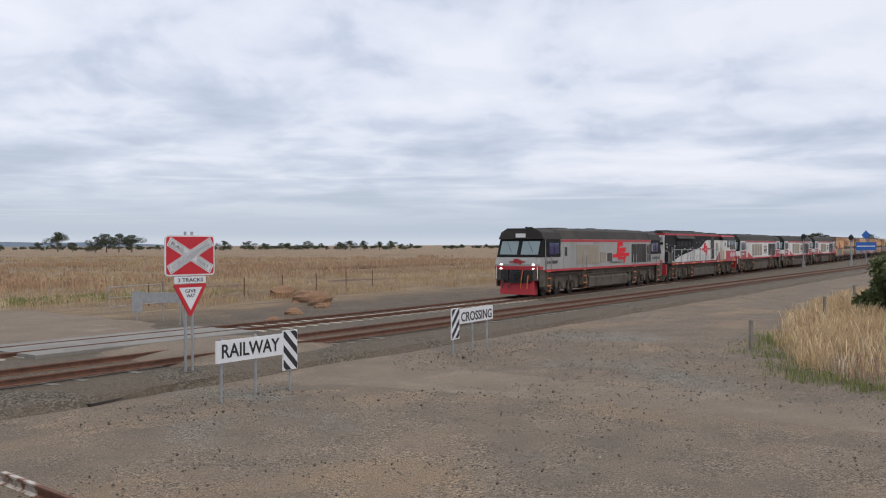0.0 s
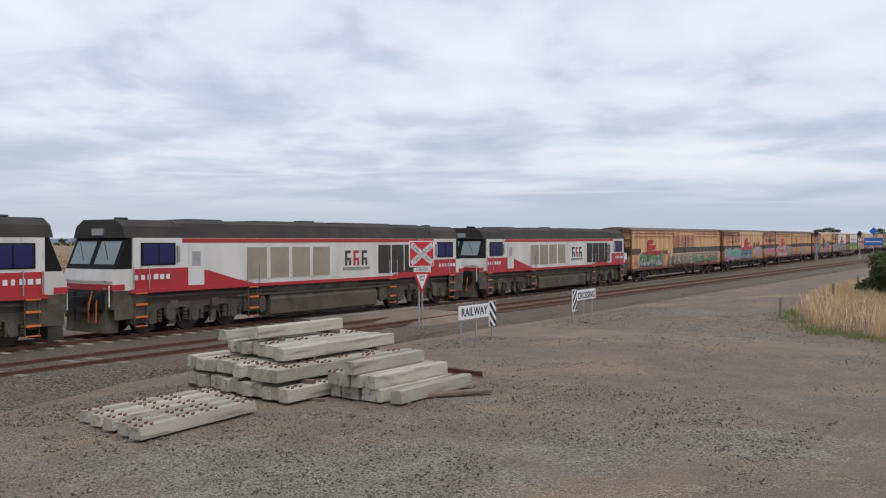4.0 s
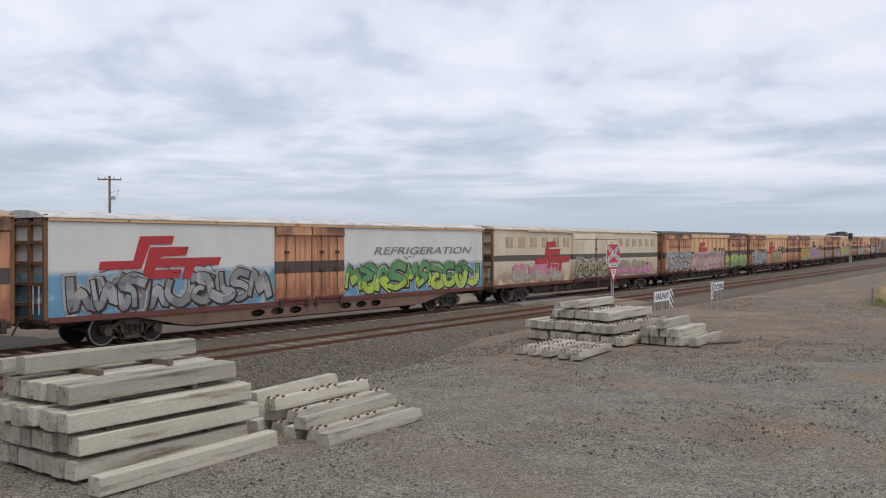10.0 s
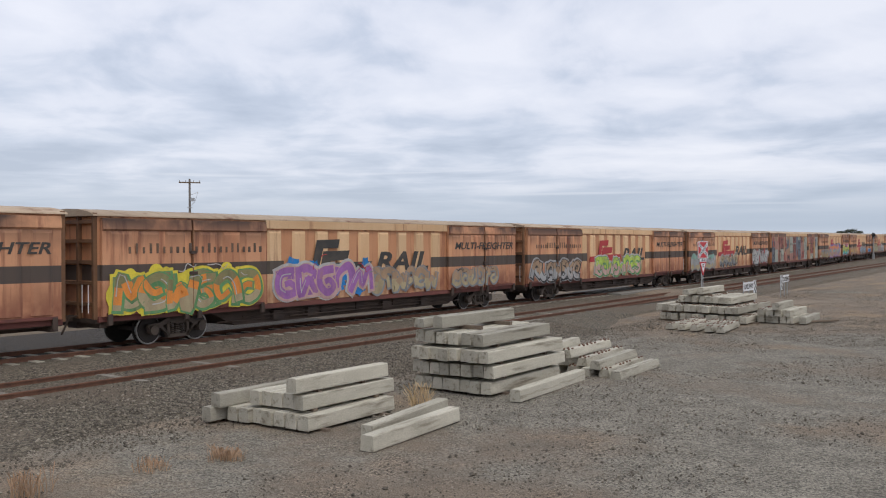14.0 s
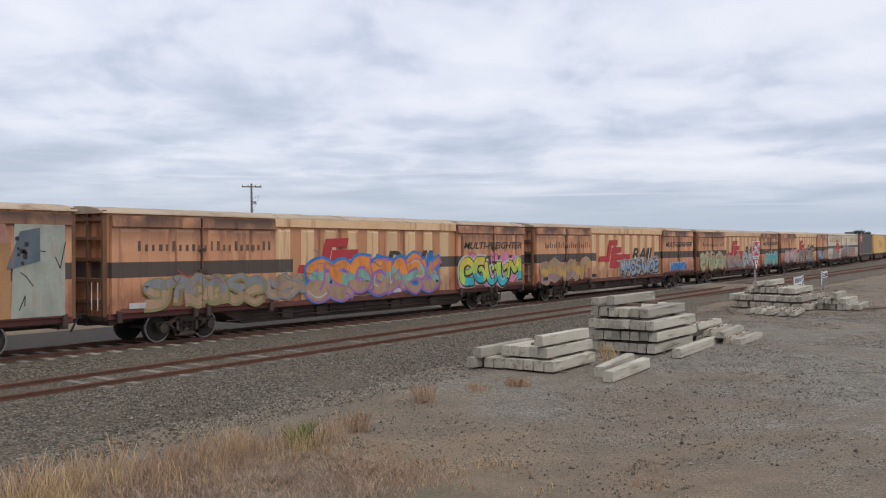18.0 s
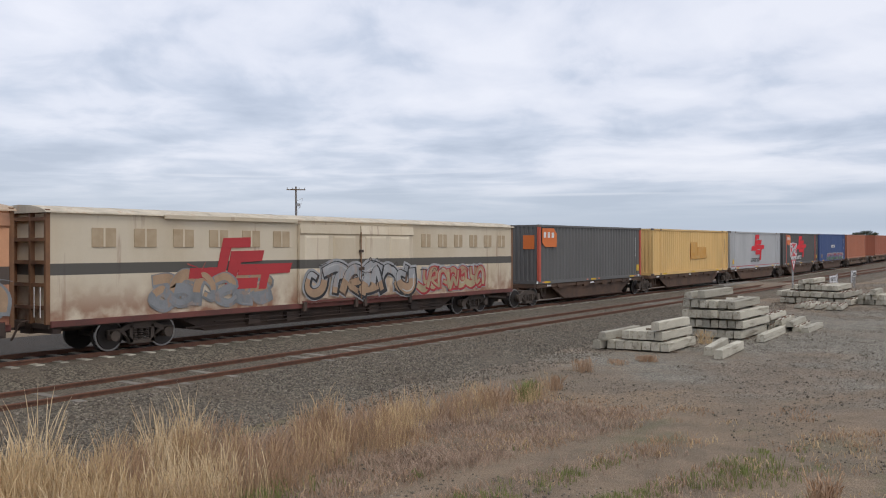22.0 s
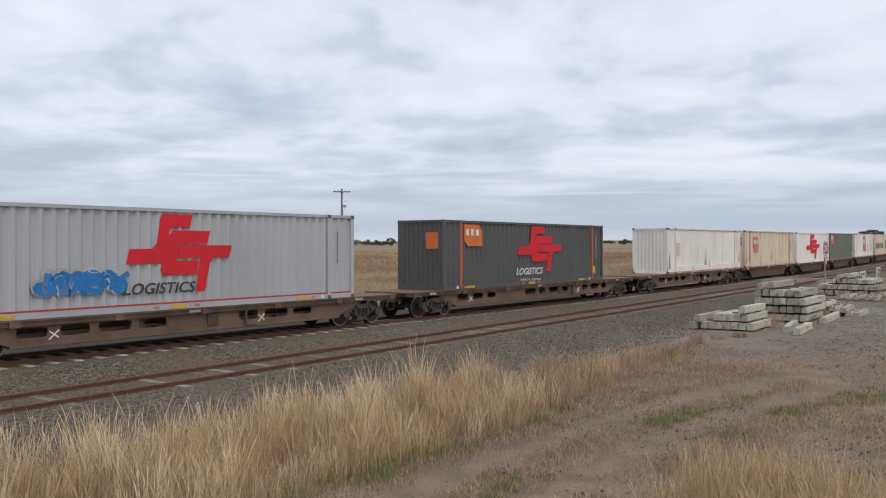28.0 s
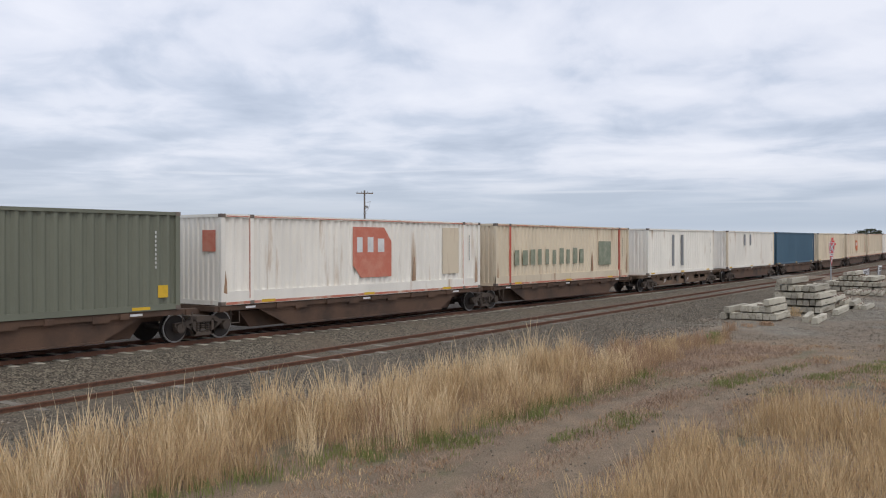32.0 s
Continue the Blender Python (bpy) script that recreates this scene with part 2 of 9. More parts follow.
RUST = surf("rusty_rail_steel", (0.16, 0.075, 0.045), 0.85, 0.0, (0.10, 0.05, 0.035), 6, 0.5, 0.2)
RAILTOP = surf("worn_rail_head", (0.20, 0.16, 0.14), 0.38, 0.7, (0.13, 0.09, 0.07), 5, 0.5)
CONCRETE = surf("weathered_concrete", (0.45, 0.42, 0.345), 0.9, 0, (0.32, 0.295, 0.235), 1.6, 0.5, 0.2, 70, 0.4, spread=0.22, stain=(0.18, 0.155, 0.115), stain_scale=3.2, stain_at=0.535, stain_stretch=(0.7, 2.5, 2.5))


def stone_material(name, tones, scale, dusty, dust_at):
    """Loose crushed stone: every stone its own grey, dark joints, dusty patches."""
    m = bpy.data.materials.new(name)
    m.use_nodes = True
    nt = m.node_tree
    bsdf = nt.nodes["Principled BSDF"]
    bsdf.inputs["Roughness"].default_value = 0.95
    geo = nt.nodes.new("ShaderNodeNewGeometry")
    vo = nt.nodes.new("ShaderNodeTexVoronoi")
    vo.inputs["Scale"].default_value = scale
    nt.links.new(geo.outputs["Position"], vo.inputs["Vector"])
    sp = nt.nodes.new("ShaderNodeSeparateColor")
    nt.links.new(vo.outputs["Color"], sp.inputs[0])
    rp = nt.nodes.new("ShaderNodeValToRGB")
    rp.color_ramp.elements[0].color, rp.color_ramp.elements[1].color = (*tones[0], 1), (*tones[2], 1)
    rp.color_ramp.elements.new(0.5).color = (*tones[1], 1)
    nt.links.new(sp.outputs[0], rp.inputs[0])
    nz = nt.nodes.new("ShaderNodeTexNoise")
    nz.inputs["Scale"].default_value, nz.inputs["Detail"].default_value = 0.45, 6
    nt.links.new(geo.outputs["Position"], nz.inputs["Vector"])
    mr = nt.nodes.new("ShaderNodeMapRange")
    mr.inputs["From Min"].default_value, mr.inputs["From Max"].default_value = dust_at, dust_at + 0.2
    mr.inputs["To Max"].default_value = 0.7
    ps = nt.nodes.new("ShaderNodeSeparateXYZ")
    nt.links.new(geo.outputs["Position"], ps.inputs[0])
    by = nt.nodes.new("ShaderNodeMapRange")
    by.inputs["From Min"].default_value, by.inputs["From Max"].default_value, by.inputs["To Max"].default_value = -4.0, 12.0, 0.16
    nt.links.new(ps.outputs["X"], by.inputs["Value"])
    ad = nt.nodes.new("ShaderNodeMath")
    nt.links.new(nz.outputs["Fac"], ad.inputs[0])
    nt.links.new(by.outputs[0], ad.inputs[1])
    nt.links.new(ad.outputs[0], mr.inputs["Value"])
    mx = nt.nodes.new("ShaderNodeMix")
    mx.data_type = "RGBA"
    nt.links.new(mr.outputs[0], mx.inputs["Factor"])
    nt.links.new(rp.outputs[0], mx.inputs["A"])
    mx.inputs["B"].default_value = (*dusty, 1)
    nt.links.new(mx.outputs["Result"], bsdf.inputs["Base Color"])
    bp = nt.nodes.new("ShaderNodeBump")
    bp.inputs["Strength"].default_value, bp.inputs["Distance"].default_value, bp.invert = 1.0, 0.05, True
    nt.links.new(vo.outputs["Distance"], bp.inputs["Height"])
    nt.links.new(bp.outputs[0], bsdf.inputs["Normal"])
    return m


BALLASTM = stone_material("crushed_stone_ballast", ((0.032, 0.026, 0.018), (0.114, 0.096, 0.070), (0.255, 0.220, 0.166)), 23.0, (0.145, 0.112, 0.080), 0.47)
TIMBER = surf("weathered_timber", (0.19, 0.145, 0.105), 0.9, 0, (0.12, 0.09, 0.07), 3, 0.5, 0.2, 40, 0.3, (1, 8, 8))
GALV = surf("galvanised_steel", (0.42, 0.43, 0.44), 0.45, 0.6, (0.34, 0.35, 0.36), 5, 0.5, 0.06)
WHITE = surf("white_sign_sheet", (0.74, 0.75, 0.77), 0.45, 0, (0.69, 0.70, 0.72), 3, 0.4, 0.03, stain=(0.55, 0.52, 0.47), stain_scale=2.2, stain_at=0.68)
SIGNRED = surf("red_sign_sheet", (0.55, 0.018, 0.03), 0.4, 0, (0.48, 0.015, 0.028), 3, 0.4, 0.03)
INK = surf("black_sign_ink", (0.018, 0.018, 0.02), 0.5, 0, None, 3, 0.4, 0.05)
BLUE_SIGN = surf("blue_sign_sheet", (0.02, 0.12, 0.45), 0.45, 0, None, 3, 0.3, 0.04)

# ---- ground, ballast, tracks ----
def spaced(lo, hi, step, far):
    """Coordinates dense from lo to hi, ever wider out to far."""
    out = [lo + i * step for i in range(int((hi - lo) / step) + 1)]
    d, a, b = step, out[0], out[-1]
    while b < far:
        d *= 1.35
        a, b = a - d, b + d
        out = [a] + out + [b]
    return out


def ground_z(x, y):
    near = max(0.0, min(1.0, (-7.5 - y - 0.0) / 2))
    z = 0.05 * noise.noise((x * 0.22, y * 0.22, 0.3)) + 0.03 * noise.noise((x * 0.9, y * 0.9, 4.1))
    dip = min(1.0, max(0.0, (x - 4.0) / 7.0))
    return z * (0.35 + 0.65 * near) - 0.02 - 0.15 * dip * dip * (3 - 2 * dip)


def build_ground():
    s = Shape()
    xs, ys = spaced(-95, 130, 1.0, 4500), spaced(-42, 60, 1.0, 4500)
    n = len(ys)
    for x in xs:
        for y in ys:
            s.v.append((x, y, ground_z(x, y) if abs(x) < 300 and abs(y) < 200 else (-0.17 if x > 0 else -0.02)))
    for i in range(len(xs) - 1):
        for j in range(n - 1):
            s.f.append((i * n + j, (i + 1) * n + j, (i + 1) * n + j + 1, i * n + j + 1))
    return part("ground", s, GROUND, smooth=True)


def sweep(prof, x0, x1, step, y_off=0.0, closed=True, climb=None, ragged=0.0):
    """A (y, z) profile swept along the line's curve."""
    s = Shape()
    k = len(prof)
    xs = [x0 + i * step for i in range(int((x1 - x0) / step) + 1)]
    for x in xs:
        a = radians(track_turn(x))
        for py, pz in prof:
            o = py + y_off
            if climb is not None and o < -6.5 and x > -6:
                o = -6.5 + (o + 6.5) * max(0.15, 1 - (x + 6) / 8)
            dz = (main_z(x) - RAIL_Z) if climb is not None and py + y_off > climb else 0.0
            if ragged and x > 2:
                dz -= (0.16 if pz < 0.0 else 0.13 if py < -5.9 else 0.0) * min(1.0, (x - 2) / 6)
            if ragged and pz < 0.0:
                o += math.copysign(ragged, o) * noise.noise((x * 0.35, o, 5.0))
            s.v.append((x - o * math.sin(a), bed_y(x, py + y_off) + o * math.cos(a), pz + dz))
    for i in range(len(xs) - 1):
        for j in range(k if closed else k - 1):
            s.f.append((i * k + j, i * k + (j + 1) % k, (i + 1) * k + (j + 1) % k, (i + 1) * k + j))
    return s


def rail_profile(top):
    return [(-0.07, top - 0.16), (0.07, top - 0.16), (0.07, top - 0.145), (0.012, top - 0.125), (0.012, top - 0.045), (0.036, top - 0.035),
            (0.036, top - 0.004), (0.028, top), (-0.028, top), (-0.036, top - 0.004), (-0.036, top - 0.035), (-0.012, top - 0.045), (-0.012, top - 0.125), (-0.07, top - 0.145)]


def ground_material():
    """Yard of gravel and bare brown earth; dry paddock beyond the line; green flushes."""
    m = bpy.data.materials.new("yard_and_paddock")
    m.use_nodes = True
    nt = m.node_tree
    bsdf = nt.nodes["Principled BSDF"]
    bsdf.inputs["Roughness"].default_value = 0.95
    geo = nt.nodes.new("ShaderNodeNewGeometry")
    pos = geo.outputs["Position"]

    def tex(scale, detail=5.0, rough=0.6, st=(1, 1, 1), loc=(0, 0, 0)):
        mp = nt.nodes.new("ShaderNodeMapping")
        mp.inputs["Scale"].default_value, mp.inputs["Location"].default_value = st, loc
        nt.links.new(pos, mp.inputs["Vector"])
        n = nt.nodes.new("ShaderNodeTexNoise")
        n.inputs["Scale"].default_value, n.inputs["Detail"].default_value, n.inputs["Roughness"].default_value = scale, detail, rough
        nt.links.new(mp.outputs[0], n.inputs["Vector"])
        return n.outputs["Fac"]

    def step(v, lo, hi, a=0.0, b=1.0):
        n = nt.nodes.new("ShaderNodeMapRange")
        for k, q in (("From Min", lo), ("From Max", hi), ("To Min", a), ("To Max", b)):
            n.inputs[k].default_value = q
        nt.links.new(v, n.inputs["Value"])
        return n.outputs["Result"]

    def mix(a, b, f, mode="MIX"):
        n = nt.nodes.new("ShaderNodeMix")
        n.data_type, n.blend_type = "RGBA", mode
        for sock, v in (("Factor", f), ("A", a), ("B", b)):
            if isinstance(v, (int, float)):
                n.inputs[sock].default_value = v
            elif isinstance(v, tuple):
                n.inputs[sock].default_value = (*v, 1)
            else:
                nt.links.new(v, n.inputs[sock])
        return n.outputs["Result"]

    def math_(op, a, b):
        n = nt.nodes.new("ShaderNodeMath")
        n.operation = op
        for i, v in enumerate((a, b)):
            if isinstance(v, (int, float)):
                n.inputs[i].default_value = v
            else:
                nt.links.new(v, n.inputs[i])
        return n.outputs[0]

    sep = nt.nodes.new("ShaderNodeSeparateXYZ")
    nt.links.new(pos, sep.inputs[0])
    stones = nt.nodes.new("ShaderNodeTexVoronoi")
    stones.inputs["Scale"].default_value, stones.inputs["Randomness"].default_value = 34.0, 1.0
    nt.links.new(pos, stones.inputs["Vector"])
    stone_val = step(stones.outputs["Color"], 0.1, 0.9, 0.35, 1.75)
    gravel = mix((0.228, 0.206, 0.165), (0.168, 0.150, 0.119), step(tex(1.1), 0.4, 0.65))
    gravel = mix(gravel, stone_val, 1.0, "MULTIPLY")
    earth = mix((0.235, 0.184, 0.134), (0.180, 0.144, 0.107), step(tex(0.8, 6), 0.38, 0.66))
    earth = mix(earth, (0.292, 0.212, 0.136), step(tex(0.26, 6, 0.6, (0.8, 1.1, 1), (7, 3, 0)), 0.50, 0.66))
    earth = mix(earth, step(tex(38.0, 4, 0.75), 0.3, 0.72, 0.35, 1.6), 1.0, "MULTIPLY")
    earth = mix(earth, mix(earth, stone_val, 1.0, "MULTIPLY"), step(tex(0.9, 4, 0.6, loc=(4, 4, 0)), 0.40, 0.62))
    # by the crossing the yard is trodden earth, further along loose gravel with bare patches, then earth again
    lean = math_("ADD", step(sep.outputs["X"], -8.0, 9.0, -0.045, 0.085), step(sep.outputs["X"], -24.0, -36.0, 0.0, 0.09))
    yard = mix(gravel, earth, step(math_("ADD", tex(0.15, 6, 0.62, (1, 0.8, 1), (2.2, 5.1, 0)), lean), 0.44, 0.54))
    # the verge and paddock: straw over brown soil
    straw = mix((0.30, 0.215, 0.125), (0.20, 0.14, 0.085), step(tex(0.5, 7, 0.65, (0.5, 1.6, 1)), 0.38, 0.62))
    straw = mix(straw, (0.13, 0.075, 0.055), step(tex(0.055, 6, 0.6, (0.4, 1.5, 1), (3, 8, 0)), 0.56, 0.66))
    straw = mix(straw, step(tex(9.0, 4, 0.7), 0.3, 0.7, 0.65, 1.3), 1.0, "MULTIPLY")
    # beyond the line the paddock begins; at the near left the verge does
    wob = math_("MULTIPLY", math_("SUBTRACT", tex(0.25), 0.5), 9.0)
    bend = math_("MULTIPLY", math_("MAXIMUM", math_("ADD", sep.outputs["X"], -10.0), 0.0), 2 * CURVE * (CURVE_END - CURVE_X))
    off = math_("SUBTRACT", sep.outputs["Y"], bend)
    back = mix((0.165, 0.125, 0.085), (0.115, 0.09, 0.064), step(tex(0.6, 6), 0.38, 0.64))
    back = mix(back, step(tex(30.0, 4, 0.75), 0.3, 0.72, 0.5, 1.45), 1.0, "MULTIPLY")
    col = mix(yard, back, step(off, 2.5, 4.0))
    far = step(math_("ADD", off, wob), 9.0, 13.0)
    col = mix(col, straw, far)
    nearleft = math_("MULTIPLY", step(math_("ADD", sep.outputs["X"], math_("MULTIPLY", wob, 2.2)), -29.0, -41.0), step(off, -8.2, -9.5))
    verge = mix((0.280, 0.204, 0.134), (0.188, 0.144, 0.098), step(tex(0.9, 6), 0.4, 0.62))
    verge = mix(verge, (0.085, 0.11, 0.03), math_("MULTIPLY", step(tex(0.42, 6, 0.65, (0.6, 1, 1), (1.5, 2.5, 0)), 0.55, 0.66), 0.75))
    verge = mix(verge, step(tex(36.0, 4, 0.75), 0.3, 0.72, 0.45, 1.5), 1.0, "MULTIPLY")
    col = mix(col, verge, nearleft)
    # two wheel ruts worn by the yard's traffic, smooth and paler
    bow = math_("POWER", math_("ADD", sep.outputs["X"], 48.5), 2.0)
    side = math_("ADD", math_("ADD", sep.outputs["Y"], math_("MULTIPLY", bow, 0.0115)), math_("ADD", math_("MULTIPLY", tex(0.5, 3), 0.5), 14.35))
    first, second = (step(math_("ABSOLUTE", math_("ADD", side, gap), 0.0), 0.55, 0.12) for gap in (0.0, 1.75))
    rut = math_("MULTIPLY", math_("MAXIMUM", first, second), step(sep.outputs["X"], -24.0, -31.0))
    dust = mix((0.275, 0.204, 0.138), (0.185, 0.138, 0.094), step(tex(1.3, 5), 0.4, 0.64))
    dust = mix(dust, step(tex(42.0, 3, 0.7), 0.3, 0.72, 0.5, 1.45), 1.0, "MULTIPLY")
    col = mix(col, dust, math_("MULTIPLY", rut, math_("ADD", step(tex(0.7, 5, 0.65, (0.5, 1, 1)), 0.36, 0.58, 0.35, 0.9), 0.0)))
    nt.links.new(col, bsdf.inputs["Base Color"])
    bp = nt.nodes.new("ShaderNodeBump")
    bp.inputs["Strength"].default_value, bp.inputs["Distance"].default_value = 1.0, 0.04
    h = math_("ADD", math_("MULTIPLY", stones.outputs["Distance"], 0.7), tex(22.0, 3, 0.7))
    nt.links.new(h, bp.inputs["Height"])
    nt.links.new(bp.outputs[0], bsdf.inputs["Normal"])
    return m


GROUND = ground_material()
tagged(build_ground(), "gravel and brown earth yard running into dry paddocks", "ground", kind="structure")
NEAR_Y, GAUGE = -4.4, 0.7525
ballast = part("ballast", sweep([(-9.3, -0.12), (-9.3, -0.04), (-7.4, 0.13), (-6.1, 0.25), (-2.9, 0.25), (-2.0, 0.35), (1.9, 0.35), (4.2, -0.03), (4.2, -0.12)], -900, 700, 2.5, climb=-2.5, ragged=0.7), BALLASTM)
tagged(ballast, "grey crushed stone ballast bed under two tracks", "ballast", kind="structure")
for name, yo, top, lab in (("rail", NEAR_Y - GAUGE, 0.37, "rusty brown steel rail of the siding"), ("rail", NEAR_Y + GAUGE, 0.37, "rusty brown steel rail of the siding"),
                           ("rail", -GAUGE, RAIL_Z, "running rail with worn brown sides"), ("rail", GAUGE, RAIL_Z, "running rail with worn brown sides")):
    tagged(part(name, sweep(rail_profile(top), -900, 600, 4.0, yo, climb=-2.5), RUST), lab, "rail", "rails of the two tracks", "structure")


def build_sleepers():
    s = Shape()
    prof = [(-1.25, 0.10), (1.25, 0.10), (1.25, 0.35), (1.2, 0.375), (-1.2, 0.375), (-1.25, 0.35)]
    s.prism([(p, q) for p, q in prof], -0.11, 0.11)
    me = s.mesh("sleeper", CONCRETE)
    root = thing("track_sleepers", "row of concrete sleepers half buried in ballast", "sleepers", kind="structure")
    for i in range(230):
        x = -88 + i * 0.68
        ob = new("sleeper", me)
        ob.parent = root
        ob.matrix_basis = pose(x, track_y(x), main_z(x) - RAIL_Z - 0.008, 0, 0, track_turn(x) + random.uniform(-0.4, 0.4))
    s2 = Shape()
    s2.prism([(-1.15, 0.06), (1.15, 0.06), (1.15, 0.262), (-1.15, 0.262)], -0.11, 0.11)
    me2 = s2.mesh("sleeper", surf("dusty_buried_sleeper", (0.25, 0.228, 0.195), 0.95, 0, (0.15, 0.13, 0.106), 2.0, 0.6, 0.25, 30, 0.3, spread=0.25))
    root2 = thing("siding_sleepers", "row of grey sleepers sunk in the siding ballast", "sleepers", kind="structure")
    for i in range(200):
        x = -88 + i * 0.72
        a = radians(track_turn(x))
        ob = new("sleeper", me2)
        ob.parent = root2
        ob.matrix_basis = pose(x - NEAR_Y * math.sin(a), siding_y(x), random.uniform(-0.042, 0.003) - (0.09 if x > 2 else 0.0), 0, 0, 0.04 * track_turn(x) + random.uniform(-1, 1))


build_sleepers()
# oil stains, and the shade below the wagons painted into the same dark tones
OILY_SHADED = stone_material("oiled_and_shaded_ballast", ((0.012, 0.010, 0.009), (0.030, 0.026, 0.022), (0.075, 0.066, 0.056)), 19.0, (0.04, 0.032, 0.026), 0.5)
four_foot = part("four_foot", sweep([(-0.68, 0.354), (0.68, 0.354), (0.68, 0.34), (-0.68, 0.34)], -900, 700, 2.5, climb=-2.5), OILY_SHADED)
# shade under and behind the train is put into this ballast's colour
SHOULDER = stone_material("train_shaded_ballast", ((0.013, 0.010, 0.008), (0.034, 0.027, 0.020), (0.078, 0.062, 0.046)), 18.0, (0.046, 0.034, 0.024), 0.46)
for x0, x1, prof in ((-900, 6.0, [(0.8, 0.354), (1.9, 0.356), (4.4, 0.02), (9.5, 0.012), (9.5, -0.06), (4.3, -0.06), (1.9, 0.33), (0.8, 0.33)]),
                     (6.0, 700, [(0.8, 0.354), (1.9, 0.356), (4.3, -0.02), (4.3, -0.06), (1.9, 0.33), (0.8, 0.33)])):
    tagged(part("far_shoulder", sweep(prof, x0, x1, 2.5, climb=-2.5), SHOULDER), "brown stone shoulder beyond the running line, darkened as if in train shade", "ballast", kind="structure")
tagged(four_foot, "oil-stained ballast between the running rails, painted darker for train shade", "ballast", kind="structure")


def build_gravel():
    """Loose stones lying about the yard and down the ballast's shoulder."""
    rs = np.random.RandomState(4)
    n = 90000
    x = np.where(rs.rand(n) < 0.62, rs.uniform(-46, 6, n), rs.uniform(-72, 30, n))
    near = (rs.rand(n) < 0.38) & (x < -5)
    y = np.where(near, rs.uniform(-10.6, -5.6, n), rs.uniform(-22.5, -8.5, n))
    patch = np.array([noise.noise((float(a) * 0.22, float(b) * 0.22, 6.0)) for a, b in zip(x, y)])
    ok = near | ((patch > -0.12) & ~((x < -36) & (y > -14) & (rs.rand(n) < 0.7)))
    x, y = x[ok], y[ok]
    n = len(x)
    bend = np.array([siding_y(float(a)) + 4.4 for a in x])
    yy = y + np.where(y > -10.6, bend, 0)
    z = np.array([ground_z(float(a), float(b)) for a, b in zip(x, yy)])
    off = yy - bend
    z = np.maximum(z, np.interp(off, [-9.3, -7.4, -6.1, -5.0], [-0.04, 0.13, 0.25, 0.25]))
    size = np.where(yy - bend > -10.4, rs.lognormal(-3.78, 0.30, n), rs.lognormal(-4.1, 0.36, n))
    corner = np.array([(1, 0, 0), (-1, 0, 0), (0, 1, 0), (0, -1, 0), (0, 0, 1), (0, 0, -1)], float)
    tri = np.array([(0, 2, 4), (2, 1, 4), (1, 3, 4), (3, 0, 4), (2, 0, 5), (1, 2, 5), (3, 1, 5), (0, 3, 5)])
    v = corner[None] * rs.uniform(0.6, 1.25, (n, 6, 1)) * size[:, None, None]
    a = rs.uniform(0, 2 * math.pi, n)
    c, s = np.cos(a)[:, None], np.sin(a)[:, None]
    v = np.stack([v[..., 0] * c - v[..., 1] * s, v[..., 0] * s + v[..., 1] * c, v[..., 2] * 0.75], -1)
    v += np.stack([x, yy, z + size * 0.35], -1)[:, None]
    f = (tri[None] + 6 * np.arange(n)[:, None, None]).reshape(-1, 3)
    me = bpy.data.meshes.new("loose_stones")
    me.from_pydata(v.reshape(-1, 3).tolist(), [], f.tolist())
    m = bpy.data.materials.new("loose_stone")
    m.use_nodes = True
    nt = m.node_tree
    geo = nt.nodes.new("ShaderNodeNewGeometry")
    rp = nt.nodes.new("ShaderNodeValToRGB")
    rp.color_ramp.elements[0].color, rp.color_ramp.elements[1].color = (0.075, 0.063, 0.049, 1), (0.33, 0.29, 0.233, 1)
    rp.color_ramp.elements.new(0.6).color = (0.148, 0.124, 0.096, 1)
    nt.links.new(geo.outputs["Random Per Island"], rp.inputs[0])
    bsdf = nt.nodes["Principled BSDF"]
    bsdf.inputs["Roughness"].default_value = 0.95
    nt.links.new(rp.outputs[0], bsdf.inputs["Base Color"])
    me.materials.append(m)
    tagged(new("loose_stones", me), "loose grey and brown stones over the yard", "gravel", kind="stuff")


build_gravel()

# ---- level crossing and road ----
ROADM = surf("pale_dusty_road", (0.205, 0.158, 0.112), 0.95, 0, (0.16, 0.125, 0.09), 0.5, 0.5, 0.45, 34, 0.6, world_space=True, stain=(0.25, 0.20, 0.148), stain_scale=0.8, stain_at=0.55)
PANELM = surf("worn_grey_crossing_panel", (0.235, 0.22, 0.195), 0.85, 0, (0.185, 0.172, 0.152), 0.8, 0.5, 0.14, 40, 0.2, stain=(0.17, 0.15, 0.125), stain_scale=1.1, stain_at=0.56)


def road_z(x, y):
    off = y - track_y(x)
    rise = max(0.0, min(1.0, (off + 7.0) / 1.7 if off < -5.3 else 1.0)) if off < 0 else max(0.0, min(1.0, (5.5 - off) / 3.0))
    return ground_z(x, y) + 0.012 + rise * (main_z(x) - 0.09 - ground_z(x, y) if off > -2.4 else 0.55)


